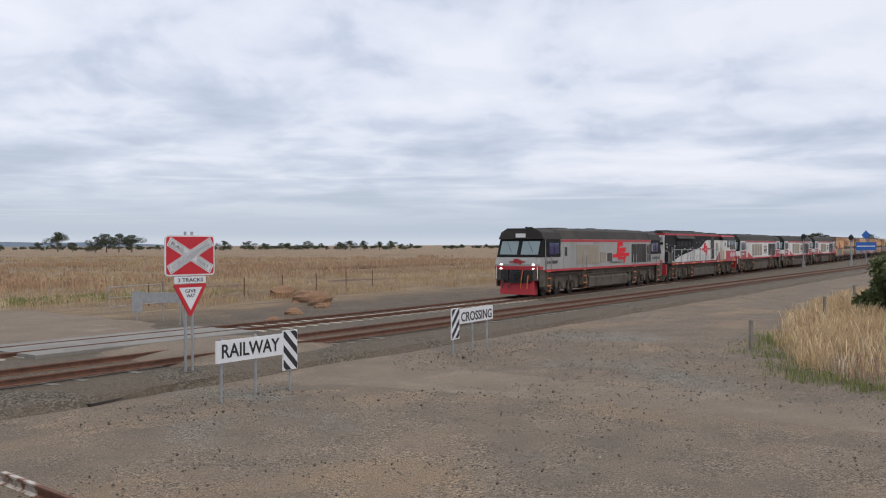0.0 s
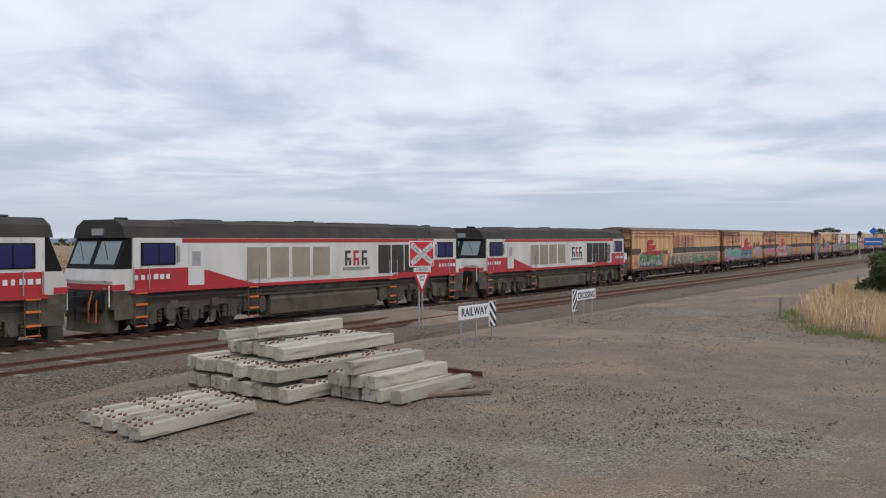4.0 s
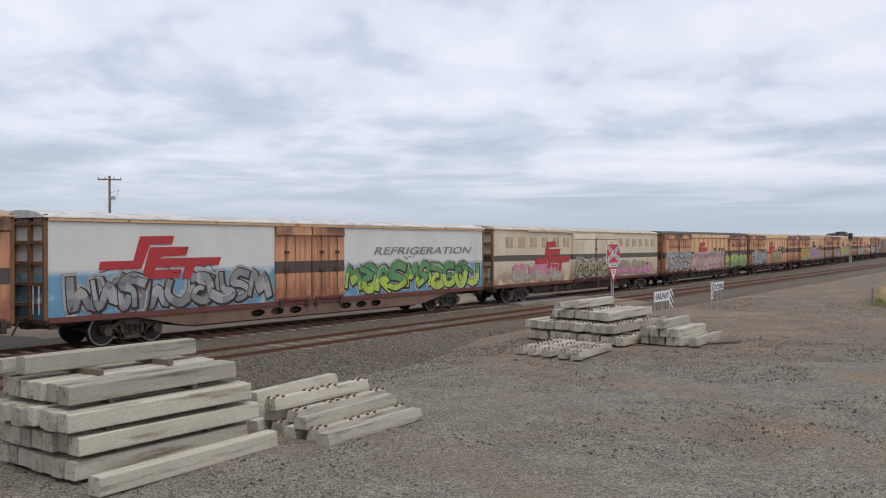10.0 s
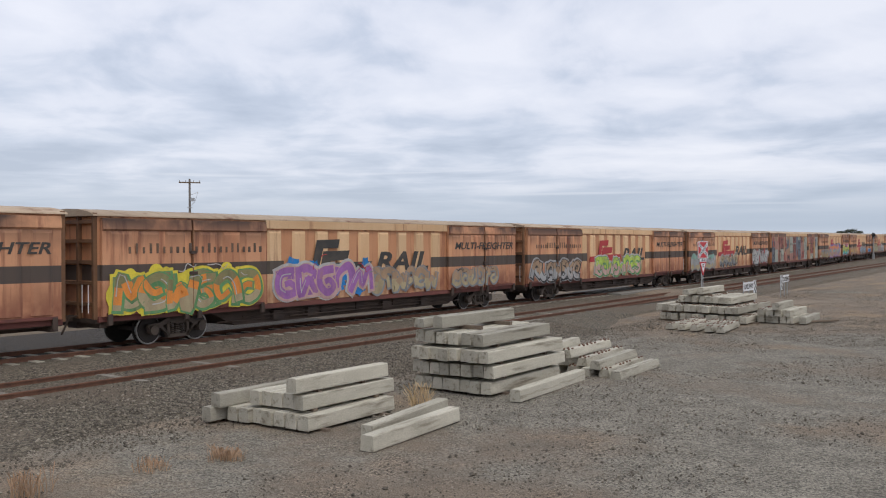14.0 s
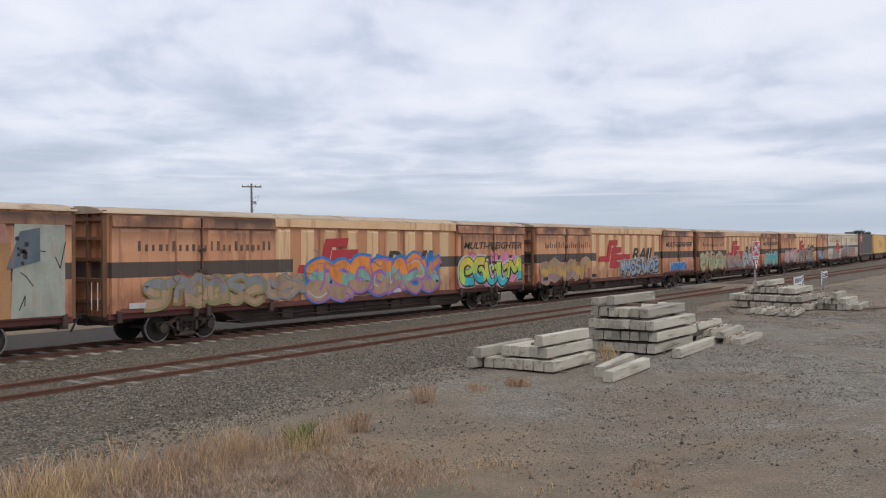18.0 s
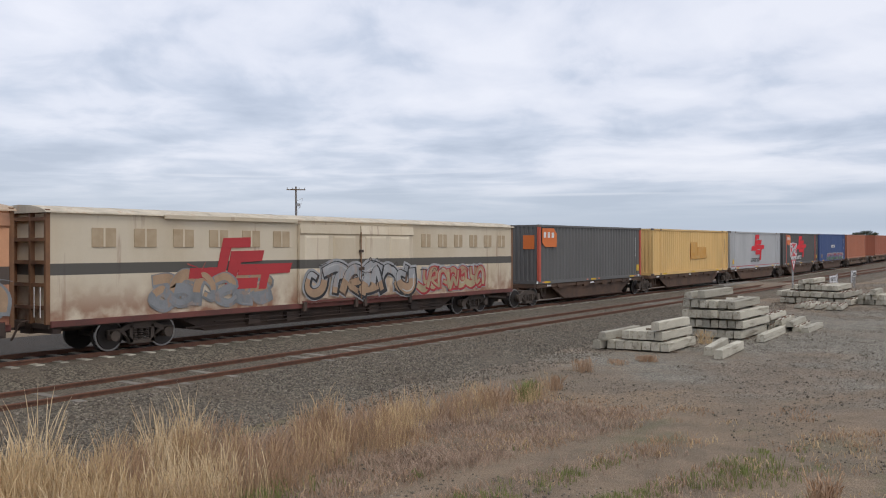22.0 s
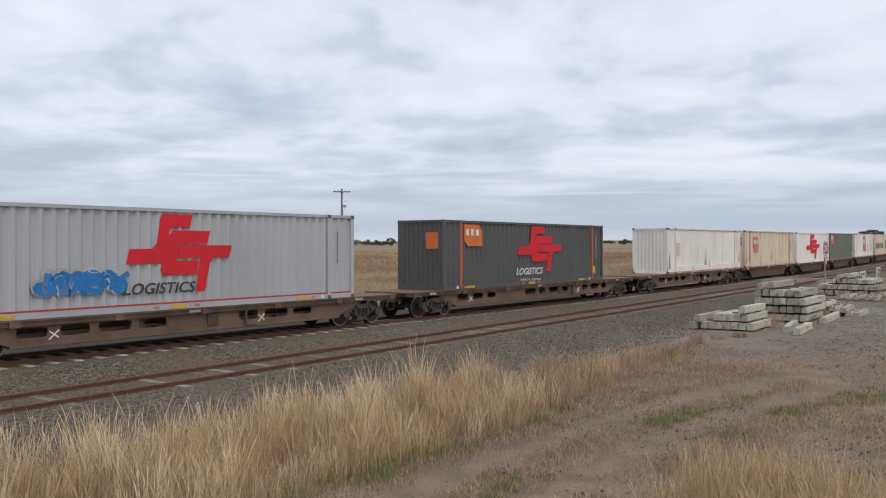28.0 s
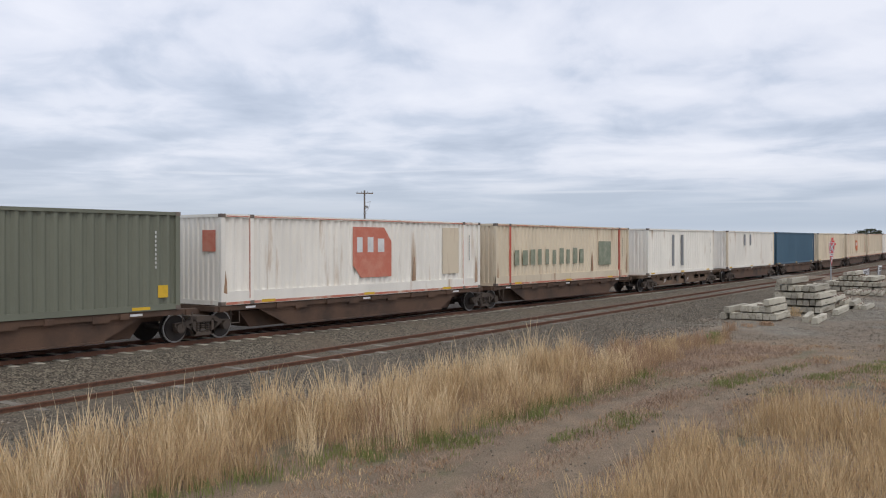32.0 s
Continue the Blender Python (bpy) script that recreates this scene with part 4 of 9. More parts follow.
def build_grass():
    r = random.Random(21)
    def stand(n, x0, x1, gap, cell=0.45):
        return [(x, y, k * float(np.interp(x, [-60, -50, -46, -43, -40, -36], [1.0, 1.0, 0.92, 0.8, 0.66, 0.5])) * r.uniform(0.6, 1.1) * (0.95 + 0.55 * max(-0.6, noise.noise((x * 1.3, y * 1.3, 2.0))))) for x, y, k in scatter(n, x0, x1, -13.6, -9.0, r, verge_edge, cell, gap)]
    grass("tall_dry_grass", "tall straw-coloured dry grass along the siding", stand(1900, -92, -45.5, -0.12), STRAW[0], r, 1.15, 22, 0.0036, 0.17, 0.36)
    grass("pale_dry_grass", "pale seeding dry grass along the siding", stand(1100, -92, -43, 0.0, 0.7), STRAW[1], r, 1.36, 16, 0.0036, 0.15, 0.34)
    grass("dark_dry_stems", "brown dry stems among the tall grass", stand(900, -92, -40, -0.05, 0.6), STRAW[2], r, 0.85, 18, 0.003, 0.24, 0.45)
    grass("russet_weeds", "thin russet weeds at the end of the verge", stand(300, -46, -33, 0.02, 0.8), STRAW[2], r, 0.95, 14, 0.0026, 0.22, 0.45)
    grass("thin_straw", "thin pale straw on the bare verge", stand(240, -47, -34, 0.05, 0.9), STRAW[0], r, 1.15, 15, 0.0026, 0.2, 0.45)
    grass("dry_grass_clump", "clump of tall straw grass beside wheel tracks", [(x, y, k * r.uniform(0.55, 1.1)) for x, y, k in scatter(400, -57, -46.2, -21.3, -17.6, r, lambda x: (-21.3, float(np.interp(x, [-57, -51, -47, -46], [-17.9, -17.7, -18.6, -19.6]))), 0.5, -0.15)], STRAW[0], r, 0.95, 26, 0.0032, 0.24, 0.36)
    grass("matted_dry_grass", "low matted dry grass between wheel tracks", off_ruts(scatter(1500, -66, -33, -21, -12.5, r, None, 0.5, 0.0)), STRAW[2], r, 0.14, 9, 0.008, 0.25, 0.9, False)
    grass("pale_matted_grass", "low pale dead grass on the verge", off_ruts(scatter(1100, -66, -34, -22, -12.8, r, None, 0.8, -0.05)), STRAW[0], r, 0.12, 8, 0.007, 0.25, 1.0, False)
    tufts = ((-42.6, -16.3, 2.2), (-40.9, -16.9, 1.4), (-38.6, -18.6, 1.6), (-46.6, -13.0, 0.9), (-44.0, -15.9, 0.9), (-50.0, -15.6, 1.1), (-41.3, -17.6, 0.9), (-51.9, -15.2, 0.7), (-53.5, -13.8, 0.9), (-50.5, -13.4, 0.9), (-48.4, -13.2, 0.8), (-37.0, -18.0, 0.9), (-55.0, -12.6, 1.0))
    grass("green_tufts", "low green grass tufts on bare earth", off_ruts([(cx + r.gauss(0, 0.6) * k, cy + r.gauss(0, 0.3) * k, r.uniform(0.5, 1.1)) for cx, cy, k in tufts for _ in range(int(60 * k))]), GREENM, r, 0.17, 12, 0.006, 0.14, 0.5, False)
    grass("green_understorey", "green blades at the foot of the dry grass", [(x + r.gauss(0, 0.4), verge_edge(x)[0] + r.uniform(-0.5, 0.7), r.uniform(0.5, 1.1)) for x in [c + r.gauss(0, 0.8) for c in (-44.5, -46.2, -47.8, -49.5, -51.0, -53.5, -55.0, -57.5, -59.0, -61.5) for _ in range(34)]], GREENM, r, 0.34, 10, 0.006, 0.2, 0.5, False)
    grass("roadside_grass", "tall straw grass beside the road", scatter(1500, 21, 62, -26, -11.2, r, lambda x: (-26.0, float(np.interp(x, [21, 23.4, 26, 34, 42, 62], [-21.2, -18.6, -17.0, -15.0, -13.6, -12.8]))), 0.55, -0.08), STRAW[0], r, 0.74, 20, 0.0055, 0.3, 0.42)
    grass("roadside_green_grass", "green grass fringe at the road's edge", [(x + r.gauss(0, 0.3), float(np.interp(x, [20.6, 21, 23.4, 26, 34, 42], [-24, -21.0, -18.4, -16.7, -14.8, -13.3])) + r.gauss(-0.1, 0.6), r.uniform(0.5, 1.2)) for x in [c + r.gauss(0, 0.9) for c in (20.9, 21.6, 23.0, 24.2, 26.6, 29.4, 32.0) for _ in range(38)]], GREENM, r, 0.27, 11, 0.008, 0.26, 0.6, False)
    grass("pale_roadside_grass", "pale seeding grass beside the road", scatter(420, 22, 60, -26, -12.2, r, lambda x: (-26.0, float(np.interp(x, [21, 23.4, 26, 34, 42, 62], [-21.4, -18.8, -17.2, -15.2, -13.8, -13.0]))), 0.6, -0.1), STRAW[1], r, 0.95, 9, 0.008, 0.3, 0.4)
    grass("brown_roadside_stems", "brown dead stems beside the road", scatter(420, 22, 60, -26, -12.2, r, lambda x: (-26.0, float(np.interp(x, [21, 23.4, 26, 34, 42, 62], [-21.2, -18.6, -17.0, -15.0, -13.6, -12.8]))), 0.6, -0.2), STRAW[2], r, 0.62, 9, 0.009, 0.3, 0.5)
    # the paddock beyond the line: thick near the fence, thinner and coarser far off
    def pad(n, lo, hi, gap):
        out = []
        while len(out) < n:
            x, d = r.uniform(-70, 175), lo + (hi - lo) * r.random() ** 1.3
            y = track_y(x) * 0.6 + d
            q = noise.noise((x * 0.12, y * 0.2, 3.0))
            if q > gap and not (8 < x < 29 and d < 20):
                out.append((x, y, 0.8 + 0.4 * q))
        return out
    grass("paddock_grass", "dry straw grass of the paddock", pad(5200, 15, 60, -0.25), PADDOCK[0], r, 0.52, 16, 0.010, 0.6, 0.5)
    grass("paddock_pale_grass", "pale dead grass of the paddock", pad(2600, 17, 75, -0.1), PADDOCK[1], r, 0.55, 15, 0.012, 0.6, 0.45)
    grass("far_paddock_grass", "dry grass of the far paddock", pad(3800, 55, 220, -0.3), PADDOCK[0], r, 0.75, 8, 0.06, 1.2, 0.3, False)
    grass("dock_weeds", "patches of dark russet weeds in the paddock", [(x + r.gauss(0, 6), y + r.gauss(0, 1.6), 1.0) for x, y in [(r.uniform(10, 220), r.choice((36, 44, 58, 70, 74, 110))) for _ in range(110)] for _ in range(14)], STRAW[2], r, 0.85, 8, 0.05, 0.8, 0.3)
    grass("paddock_green", "green flush at the paddock's edge", [(r.uniform(20, 44), r.uniform(24, 31), 1.0) for _ in range(420)], GREENM, r, 0.3, 9, 0.02, 0.3, 0.5, False)
    # single weeds about the yard
    thatch = surf("grey_brown_thatch", (0.40, 0.29, 0.215), 0.95, 0, (0.27, 0.185, 0.135), 1.2, 0.5, 0.25, 20, world_space=True)
    grass("dead_thatch", "matted grey-brown thatch of dead grass", off_ruts(scatter(2300, -48, -35, -15.6, -10.4, r, None, 0.35, -0.12) + [(x, -14.6 - 0.0115 * (x + 48.5) ** 2 + r.uniform(-3.4, 1.3), r.uniform(0.5, 1.0)) for x in [r.uniform(-64, -38) for _ in range(2600)]]), thatch, r, 0.17, 10, 0.006, 0.32, 1.3, False)
    grass("red_weeds", "thin rusty red weed stems in the thatch", [(x + r.gauss(0, 0.35), y + r.gauss(0, 0.3), r.uniform(0.5, 1.1)) for x, y in ((-43.4, -12.2), (-42.2, -12.4), (-41.4, -11.6), (-44.6, -13.3), (-40.2, -12.3), (-39.4, -11.8), (-38.4, -11.2), (-37.4, -12.0), (-36.6, -12.6)) for _ in range(9)], STRAW[2], r, 0.75, 8, 0.0045, 0.12, 0.4)
    for x, y, t, n, m, lab in ((-34.95, -12.45, 0.5, 12, GREENM, "small green weed on bare gravel"), (-30.4, -11.52, 0.4, 8, STRAW[2], "small dark weed on bare gravel"), (-27.2, -12.1, 0.22, 16, STRAW[2], "low russet weed beside stacked sleepers"),
                               (-28.4, -11.6, 0.18, 9, STRAW[2], "low russet weed on bare gravel"), (-21.6, -11.9, 0.5, 7, STRAW[0], "small dry weed beside stacked sleepers"), (-39.9, -20.0, 0.55, 9, STRAW[2], "dark dry weed beside wheel tracks"), (-33.4, -12.2, 0.4, 7, STRAW[2], "small dry weed on bare gravel")):
        grass("weed", lab, [(x + r.gauss(0, 0.13), y + r.gauss(0, 0.13), 1.0) for _ in range(n)], m, r, t, 12, 0.006, 0.1, 0.6)


build_grass()


# ---- trees, bush, poles, signals ----
BARK = surf("grey_gum_bark", (0.16, 0.12, 0.09), 0.9, 0, (0.10, 0.08, 0.065), 3, 0.5, 0.2, 20, 0.2)
LEAFM = surf("dark_gum_leaves", (0.050, 0.062, 0.030), 0.8, 0, (0.032, 0.042, 0.022), 0.8, 0.5, 0.25, 6)
BUSHM = surf("green_shrub_leaves", (0.10, 0.12, 0.035), 0.75, 0, (0.055, 0.075, 0.02), 2.5, 0.5, 0.3, 12)


def leaf_mass(puffs, rnd, size, per):
    """Small leaves scattered in uneven puffs (x, y, z, radius, flatness)."""
    v, f = [], []
    for cx, cy, cz, rad, flat in puffs:
        for _ in range(per):
            d = Vector((rnd.gauss(0, 1), rnd.gauss(0, 1), rnd.gauss(0, 1))).normalized() * rad * rnd.uniform(0.45, 1.0)
            p = Vector((cx + d.x, cy + d.y, cz + d.z * flat))
            a = Vector((rnd.gauss(0, 1), rnd.gauss(0, 1), rnd.gauss(0, 1))).normalized() * size * rnd.uniform(0.6, 1.3)
            b = Vector((rnd.gauss(0, 1), rnd.gauss(0, 1), rnd.gauss(0, 1))).cross(a).normalized() * size * rnd.uniform(0.3, 0.6)
            n = len(v)
            v += [tuple(p - a), tuple(p + b), tuple(p + a), tuple(p - b)]
            f.append((n, n + 1, n + 2, n + 3))
    me = bpy.data.meshes.new("crown")
    me.from_pydata(v, [], f)
    return me


def build_tree(kind, height, rnd):
    root = thing("gum_tree", "dark distant gum tree with a spreading crown", "tree", "trees along the horizon")
    s = Shape()
    s.cyl((0, 0, height * 0.22), height * 0.035, height * 0.46, "z", 8, height * 0.022)
    puffs = []
    for i in range(7 if kind else 9):
        a = 2 * math.pi * i / 7 + rnd.uniform(-0.4, 0.4)
        r = height * rnd.uniform(0.12, 0.42 if kind else 0.5)
        z = height * (rnd.uniform(0.5, 0.86) if kind else rnd.uniform(0.22, 0.8))
        tip = (r * math.cos(a), r * math.sin(a), z)
        s.rod((0, 0, height * 0.4), tip, height * 0.011, 5)
        puffs.append((*tip, height * rnd.uniform(0.18, 0.32), 0.72))
    puffs.append((0, 0, height * 0.88, height * 0.2, 0.5))
    part("trunk", s, BARK, root)
    me = leaf_mass(puffs, rnd, height * 0.028, 300)
    me.materials.append(LEAFM)
    part("crown", me, None, root)
    return root


def build_horizon():
    r = random.Random(8)
    protos = [build_tree(1, 9.0, r), build_tree(0, 7.0, r), build_tree(1, 11.0, r), build_tree(0, 5.0, r)]
    spots = [(61.9, 470, 10), (60.8, 470, 8), (56.2, 520, 10.5), (55.4, 520, 8), (54.0, 480, 9), (53.4, 480, 10.5), (52.7, 480, 10.5), (52.0, 485, 10), (45.5, 620, 9), (44.6, 620, 7), (41.9, 640, 9), (39.9, 600, 8), (39.2, 600, 9), (38.4, 610, 9), (37.3, 560, 8), (36.6, 560, 8.5), (35.9, 570, 6),
             (11.6, 520, 9), (11.1, 520, 10), (10.5, 520, 9), (9.2, 540, 7), (46.9, 560, 9), (14.2, 600, 6), (8.2, 500, 9), (7.0, 480, 8), (64, 480, 9), (67, 500, 8)]
    for i in range(80):
        spots.append((r.uniform(5, 68), r.uniform(560, 850), r.uniform(4.0, 7.5)))
    for i, (a, d, h) in enumerate(spots):
        h *= 0.7 if 12 < a < 50 else 0.9
        p = protos[0 if h > 9.4 else r.choice((0, 2, 1)) if h > 7.5 else r.choice((1, 3))]
        base = {protos[0]: 9.0, protos[1]: 7.0, protos[2]: 11.0, protos[3]: 5.0}[p]
        m = pose(-20 + d * math.cos(radians(a)), -23 + d * math.sin(radians(a)), -0.1, 0, 0, r.uniform(0, 360))
        if i < 4:
            p = protos[i]
            p.matrix_world = m
        else:
            k = copy_thing(p, m)
            k.scale = (h / base * r.uniform(1.0, 1.5), h / base * r.uniform(1.0, 1.5), h / base)
    # low scrub along the skyline
    v = leaf_mass([(-20 + d * math.cos(radians(a)), -23 + d * math.sin(radians(a)), 1.2, r.uniform(1.5, 4.0), 0.45) for a, d in [(r.uniform(4, 70), r.uniform(700, 1000)) for _ in range(240)]], r, 0.9, 40)
    v.materials.append(LEAFM)
    tagged(new("skyline_scrub", v), "low dark scrub along the skyline", "scrub", kind="stuff")
    hills = Shape()
    for i in range(25):
        a = radians(48 + i * 1.2)
        hh = 20 * math.sin(math.pi * i / 24) * (1 + 0.3 * noise.noise((i * 0.5, 0, 0)))
        for rr, zz in ((3900, -1), (4100, hh), (4500, -1)):
            hills.v.append((rr * math.cos(a), rr * math.sin(a), zz))
    for i in range(24):
        for j in range(2):
            hills.f.append((i * 3 + j, (i + 1) * 3 + j, (i + 1) * 3 + j + 1, i * 3 + j + 1))
    hm = surf("hazy_blue_hill", (0.13, 0.17, 0.22), 1.0, 0, (0.11, 0.15, 0.2), 0.002, 0.5, 0.02, 0.05)
    tagged(part("backdrop", hills, hm), "low hazy blue hill on the horizon", "hill", kind="structure")
    bush = thing("shrub", "dense green shrub beside the road", "shrub", at=pose(43.9, -18.3, -0.15))
    s = Shape()
    puffs = []
    for i in range(16):
        a = 2 * math.pi * i / 16 * 3 + r.uniform(-0.4, 0.4)
        q = r.uniform(0.4, 2.3)
        z = r.uniform(0.6, 2.7) * (1 - 0.12 * q)
        s.rod((0, 0, 0), (q * math.cos(a), q * math.sin(a), z), 0.04, 5)
        puffs.append((q * math.cos(a), q * math.sin(a), z, r.uniform(0.6, 1.0), 0.85))
    part("stem", s, BARK, bush)
    me = leaf_mass(puffs, r, 0.11, 900)
    me.materials.append(BUSHM)
    part("crown", me, None, bush)


build_horizon()


def build_pole():
    root = thing("power_pole", "grey timber power pole with a crossarm", "power pole", at=pose(31.3, 62.5, 0.3, 0, 0, 0))
    part("pole", Shape().cyl((0, 0, 5.4), 0.17, 10.9, "z", 10, 0.12), surf("grey_pole_timber", (0.2, 0.18, 0.165), 0.9, 0, None, 3, 0.5, 0.15, 20, 0.2, (6, 6, 0.6)), root)
    arm = part("crossarm", Shape().box(-1.25, 1.25, -0.16, -0.04, 10.35, 10.5), TIMBER, root)
    arm.matrix_basis = pose(0, 0, 0, 0, 0, -35)
    for x in (-1.15, -0.45, 0.45, 1.15):
        i = part("insulator", Shape().cyl((x, -0.1, 10.6), 0.05, 0.2, "z", 8), GALV, arm)
    part("bracket", Shape().rod((0, 0, 8.9), (0.9, -0.4, 9.3), 0.03).rod((0.9, -0.4, 9.3), (0.55, -0.3, 8.2), 0.02).rod((0.55, -0.3, 8.2), (0.1, 0, 7.6), 0.02).box(-0.1, 0.5, -0.3, -0.12, 8.2, 8.6), GALV, root)
    for h in (7.4, 6.6):
        part("fuse_bracket", Shape().box(-0.45, 0.2, -0.22, -0.12, h, h + 0.08), GALV, root)


build_pole()
POSTM = surf("weathered_fence_post", (0.24, 0.21, 0.18), 0.9, 0, (0.16, 0.14, 0.12), 3, 0.5, 0.15, 20, 0.2)


def build_signal(x, off, high):
    a = radians(track_turn(x))
    root = thing("railway_signal", "slim grey railway signal post with a black head", "signal", "signals along the line", at=pose(x - off * math.sin(a), track_y(x) + off * math.cos(a), 0, 0, 0, track_turn(x)))
    part("post", Shape().cyl((0, 0, high / 2), 0.07, high, "z", 10), GALV, root)
    part("signal_head", Shape().cyl((-0.02, 0, high + 0.1), 0.32, 0.12, "x", 20).box(-0.02, 0.2, -0.16, 0.16, high - 0.5, high + 0.5), INK, root)
    for z in (high - 0.15, high + 0.3):
        part("lamp_hood", Shape().cyl((-0.16, 0, z), 0.11, 0.24, "x", 12), INK, root)
    part("base_box", Shape().box(-0.2, 0.2, -0.15, 0.15, 0, 1.0), GALV, root)
    part("ladder", Shape().rod((0.2, -0.15, 0.2), (0.2, -0.15, high), 0.015).rod((0.2, 0.15, 0.2), (0.2, 0.15, high), 0.015), GALV, root)


build_signal(121.3, -1.6, 4.0)
build_signal(127.0, -6.6, 3.9)
board = thing("track_marker_board", "blue diamond and white-barred boards on poles by the line", "sign", at=pose(131.8, -2.8, -0.2, 0, 0, -70))
part("post", Shape().cyl((0, 0, 2.6), 0.06, 5.2, "z", 8), GALV, board)
part("diamond", Shape().slab([(-0.6, 4.6), (0, 4.0), (0.6, 4.6), (0, 5.2)], -0.08, 0.03), BLUE_SIGN, board)
part("panel", Shape().box(-1.3, 1.3, -0.08, -0.05, 2.5, 3.6), BLUE_SIGN, board)
part("white_bar", Shape().box(-1.15, 1.15, -0.09, -0.081, 2.98, 3.12), WHITE, board)
for i, (x, y) in enumerate(((28.3, -15.5), (40.0, -15.4), (52.0, -14.6), (64, -14.6))):
    fp = thing("fence_post", "leaning weathered timber fence post in grass", "fence post", "old fence beside the road", at=pose(x, y, -0.38 if i == 0 else -0.2, 0, 3 * (-1) ** i, 20))
    part("post", Shape().cyl((0, 0, 0.55), 0.085, 1.2, "z", 8, 0.07), POSTM, fp)
for i in range(7):
    x = 30 + i * 4.2
    fp = thing("fence_post", "thin dark paddock fence post", "fence post", "paddock fence", at=pose(x, 17 + i * 0.8, -0.05))
    part("post", Shape().cyl((0, 0, 0.6), 0.04, 1.25, "z", 6), RUST, fp)
gate = thing("farm_gate", "thin steel pipe farm gate at the paddock", "gate", at=pose(26.5, 15.5, 0, 0, 0, 8))
part("gate_frame", Shape().rod((0, 0, 0.15), (3.6, 0, 0.15), 0.025).rod((0, 0, 1.15), (3.6, 0, 1.15), 0.025).rod((0, 0, 0.15), (0, 0, 1.15), 0.025).rod((3.6, 0, 0.15), (3.6, 0, 1.15), 0.025).rod((0, 0, 0.6), (3.6, 0, 0.6), 0.015), GALV, gate)
part("gate_post", Shape().cyl((3.7, 0, 0.65), 0.07, 1.3, "z", 8), POSTM, gate)
ROCKM = surf("rusty_clay_block", (0.26, 0.15, 0.085), 0.95, 0, (0.17, 0.105, 0.07), 2, 0.5, 0.25, 15, 0.5)
r = random.Random(3)
for x, y, w, h in ((36.6, 10.6, 1.7, 0.9), (38.6, 13.4, 2.4, 0.75), (40.6, 17.4, 2.2, 0.85), (31.0, 7.2, 1.2, 0.4), (26.4, 3.9, 1.0, 0.42), (34.9, 8.9, 0.9, 0.35)):
    s = Shape()
    n, m = 10, 5
    for j in range(m + 1):
        for i in range(n):
            q = 1 + 0.3 * noise.noise((x + i * 0.7, y, j * 0.8))
            e = math.cos(j / m * math.pi / 2)
            s.v.append((w / 2 * e ** 0.5 * q * math.cos(2 * math.pi * i / n), w * 0.33 * e ** 0.5 * q * math.sin(2 * math.pi * i / n), h * (j / m) ** 0.8 * (0.85 + 0.2 * q)))
    for j in range(m):
        for i in range(n):
            s.f.append((j * n + i, j * n + (i + 1) % n, (j + 1) * n + (i + 1) % n, (j + 1) * n + i))
    tg = part("earth_mound", s, ROCKM)
    tg.matrix_world = pose(x, y, -0.24, 0, 0, r.uniform(-30, 30))
    tagged(tg, "brown lump of dumped earth beside the line", "mound", "dumped earth")

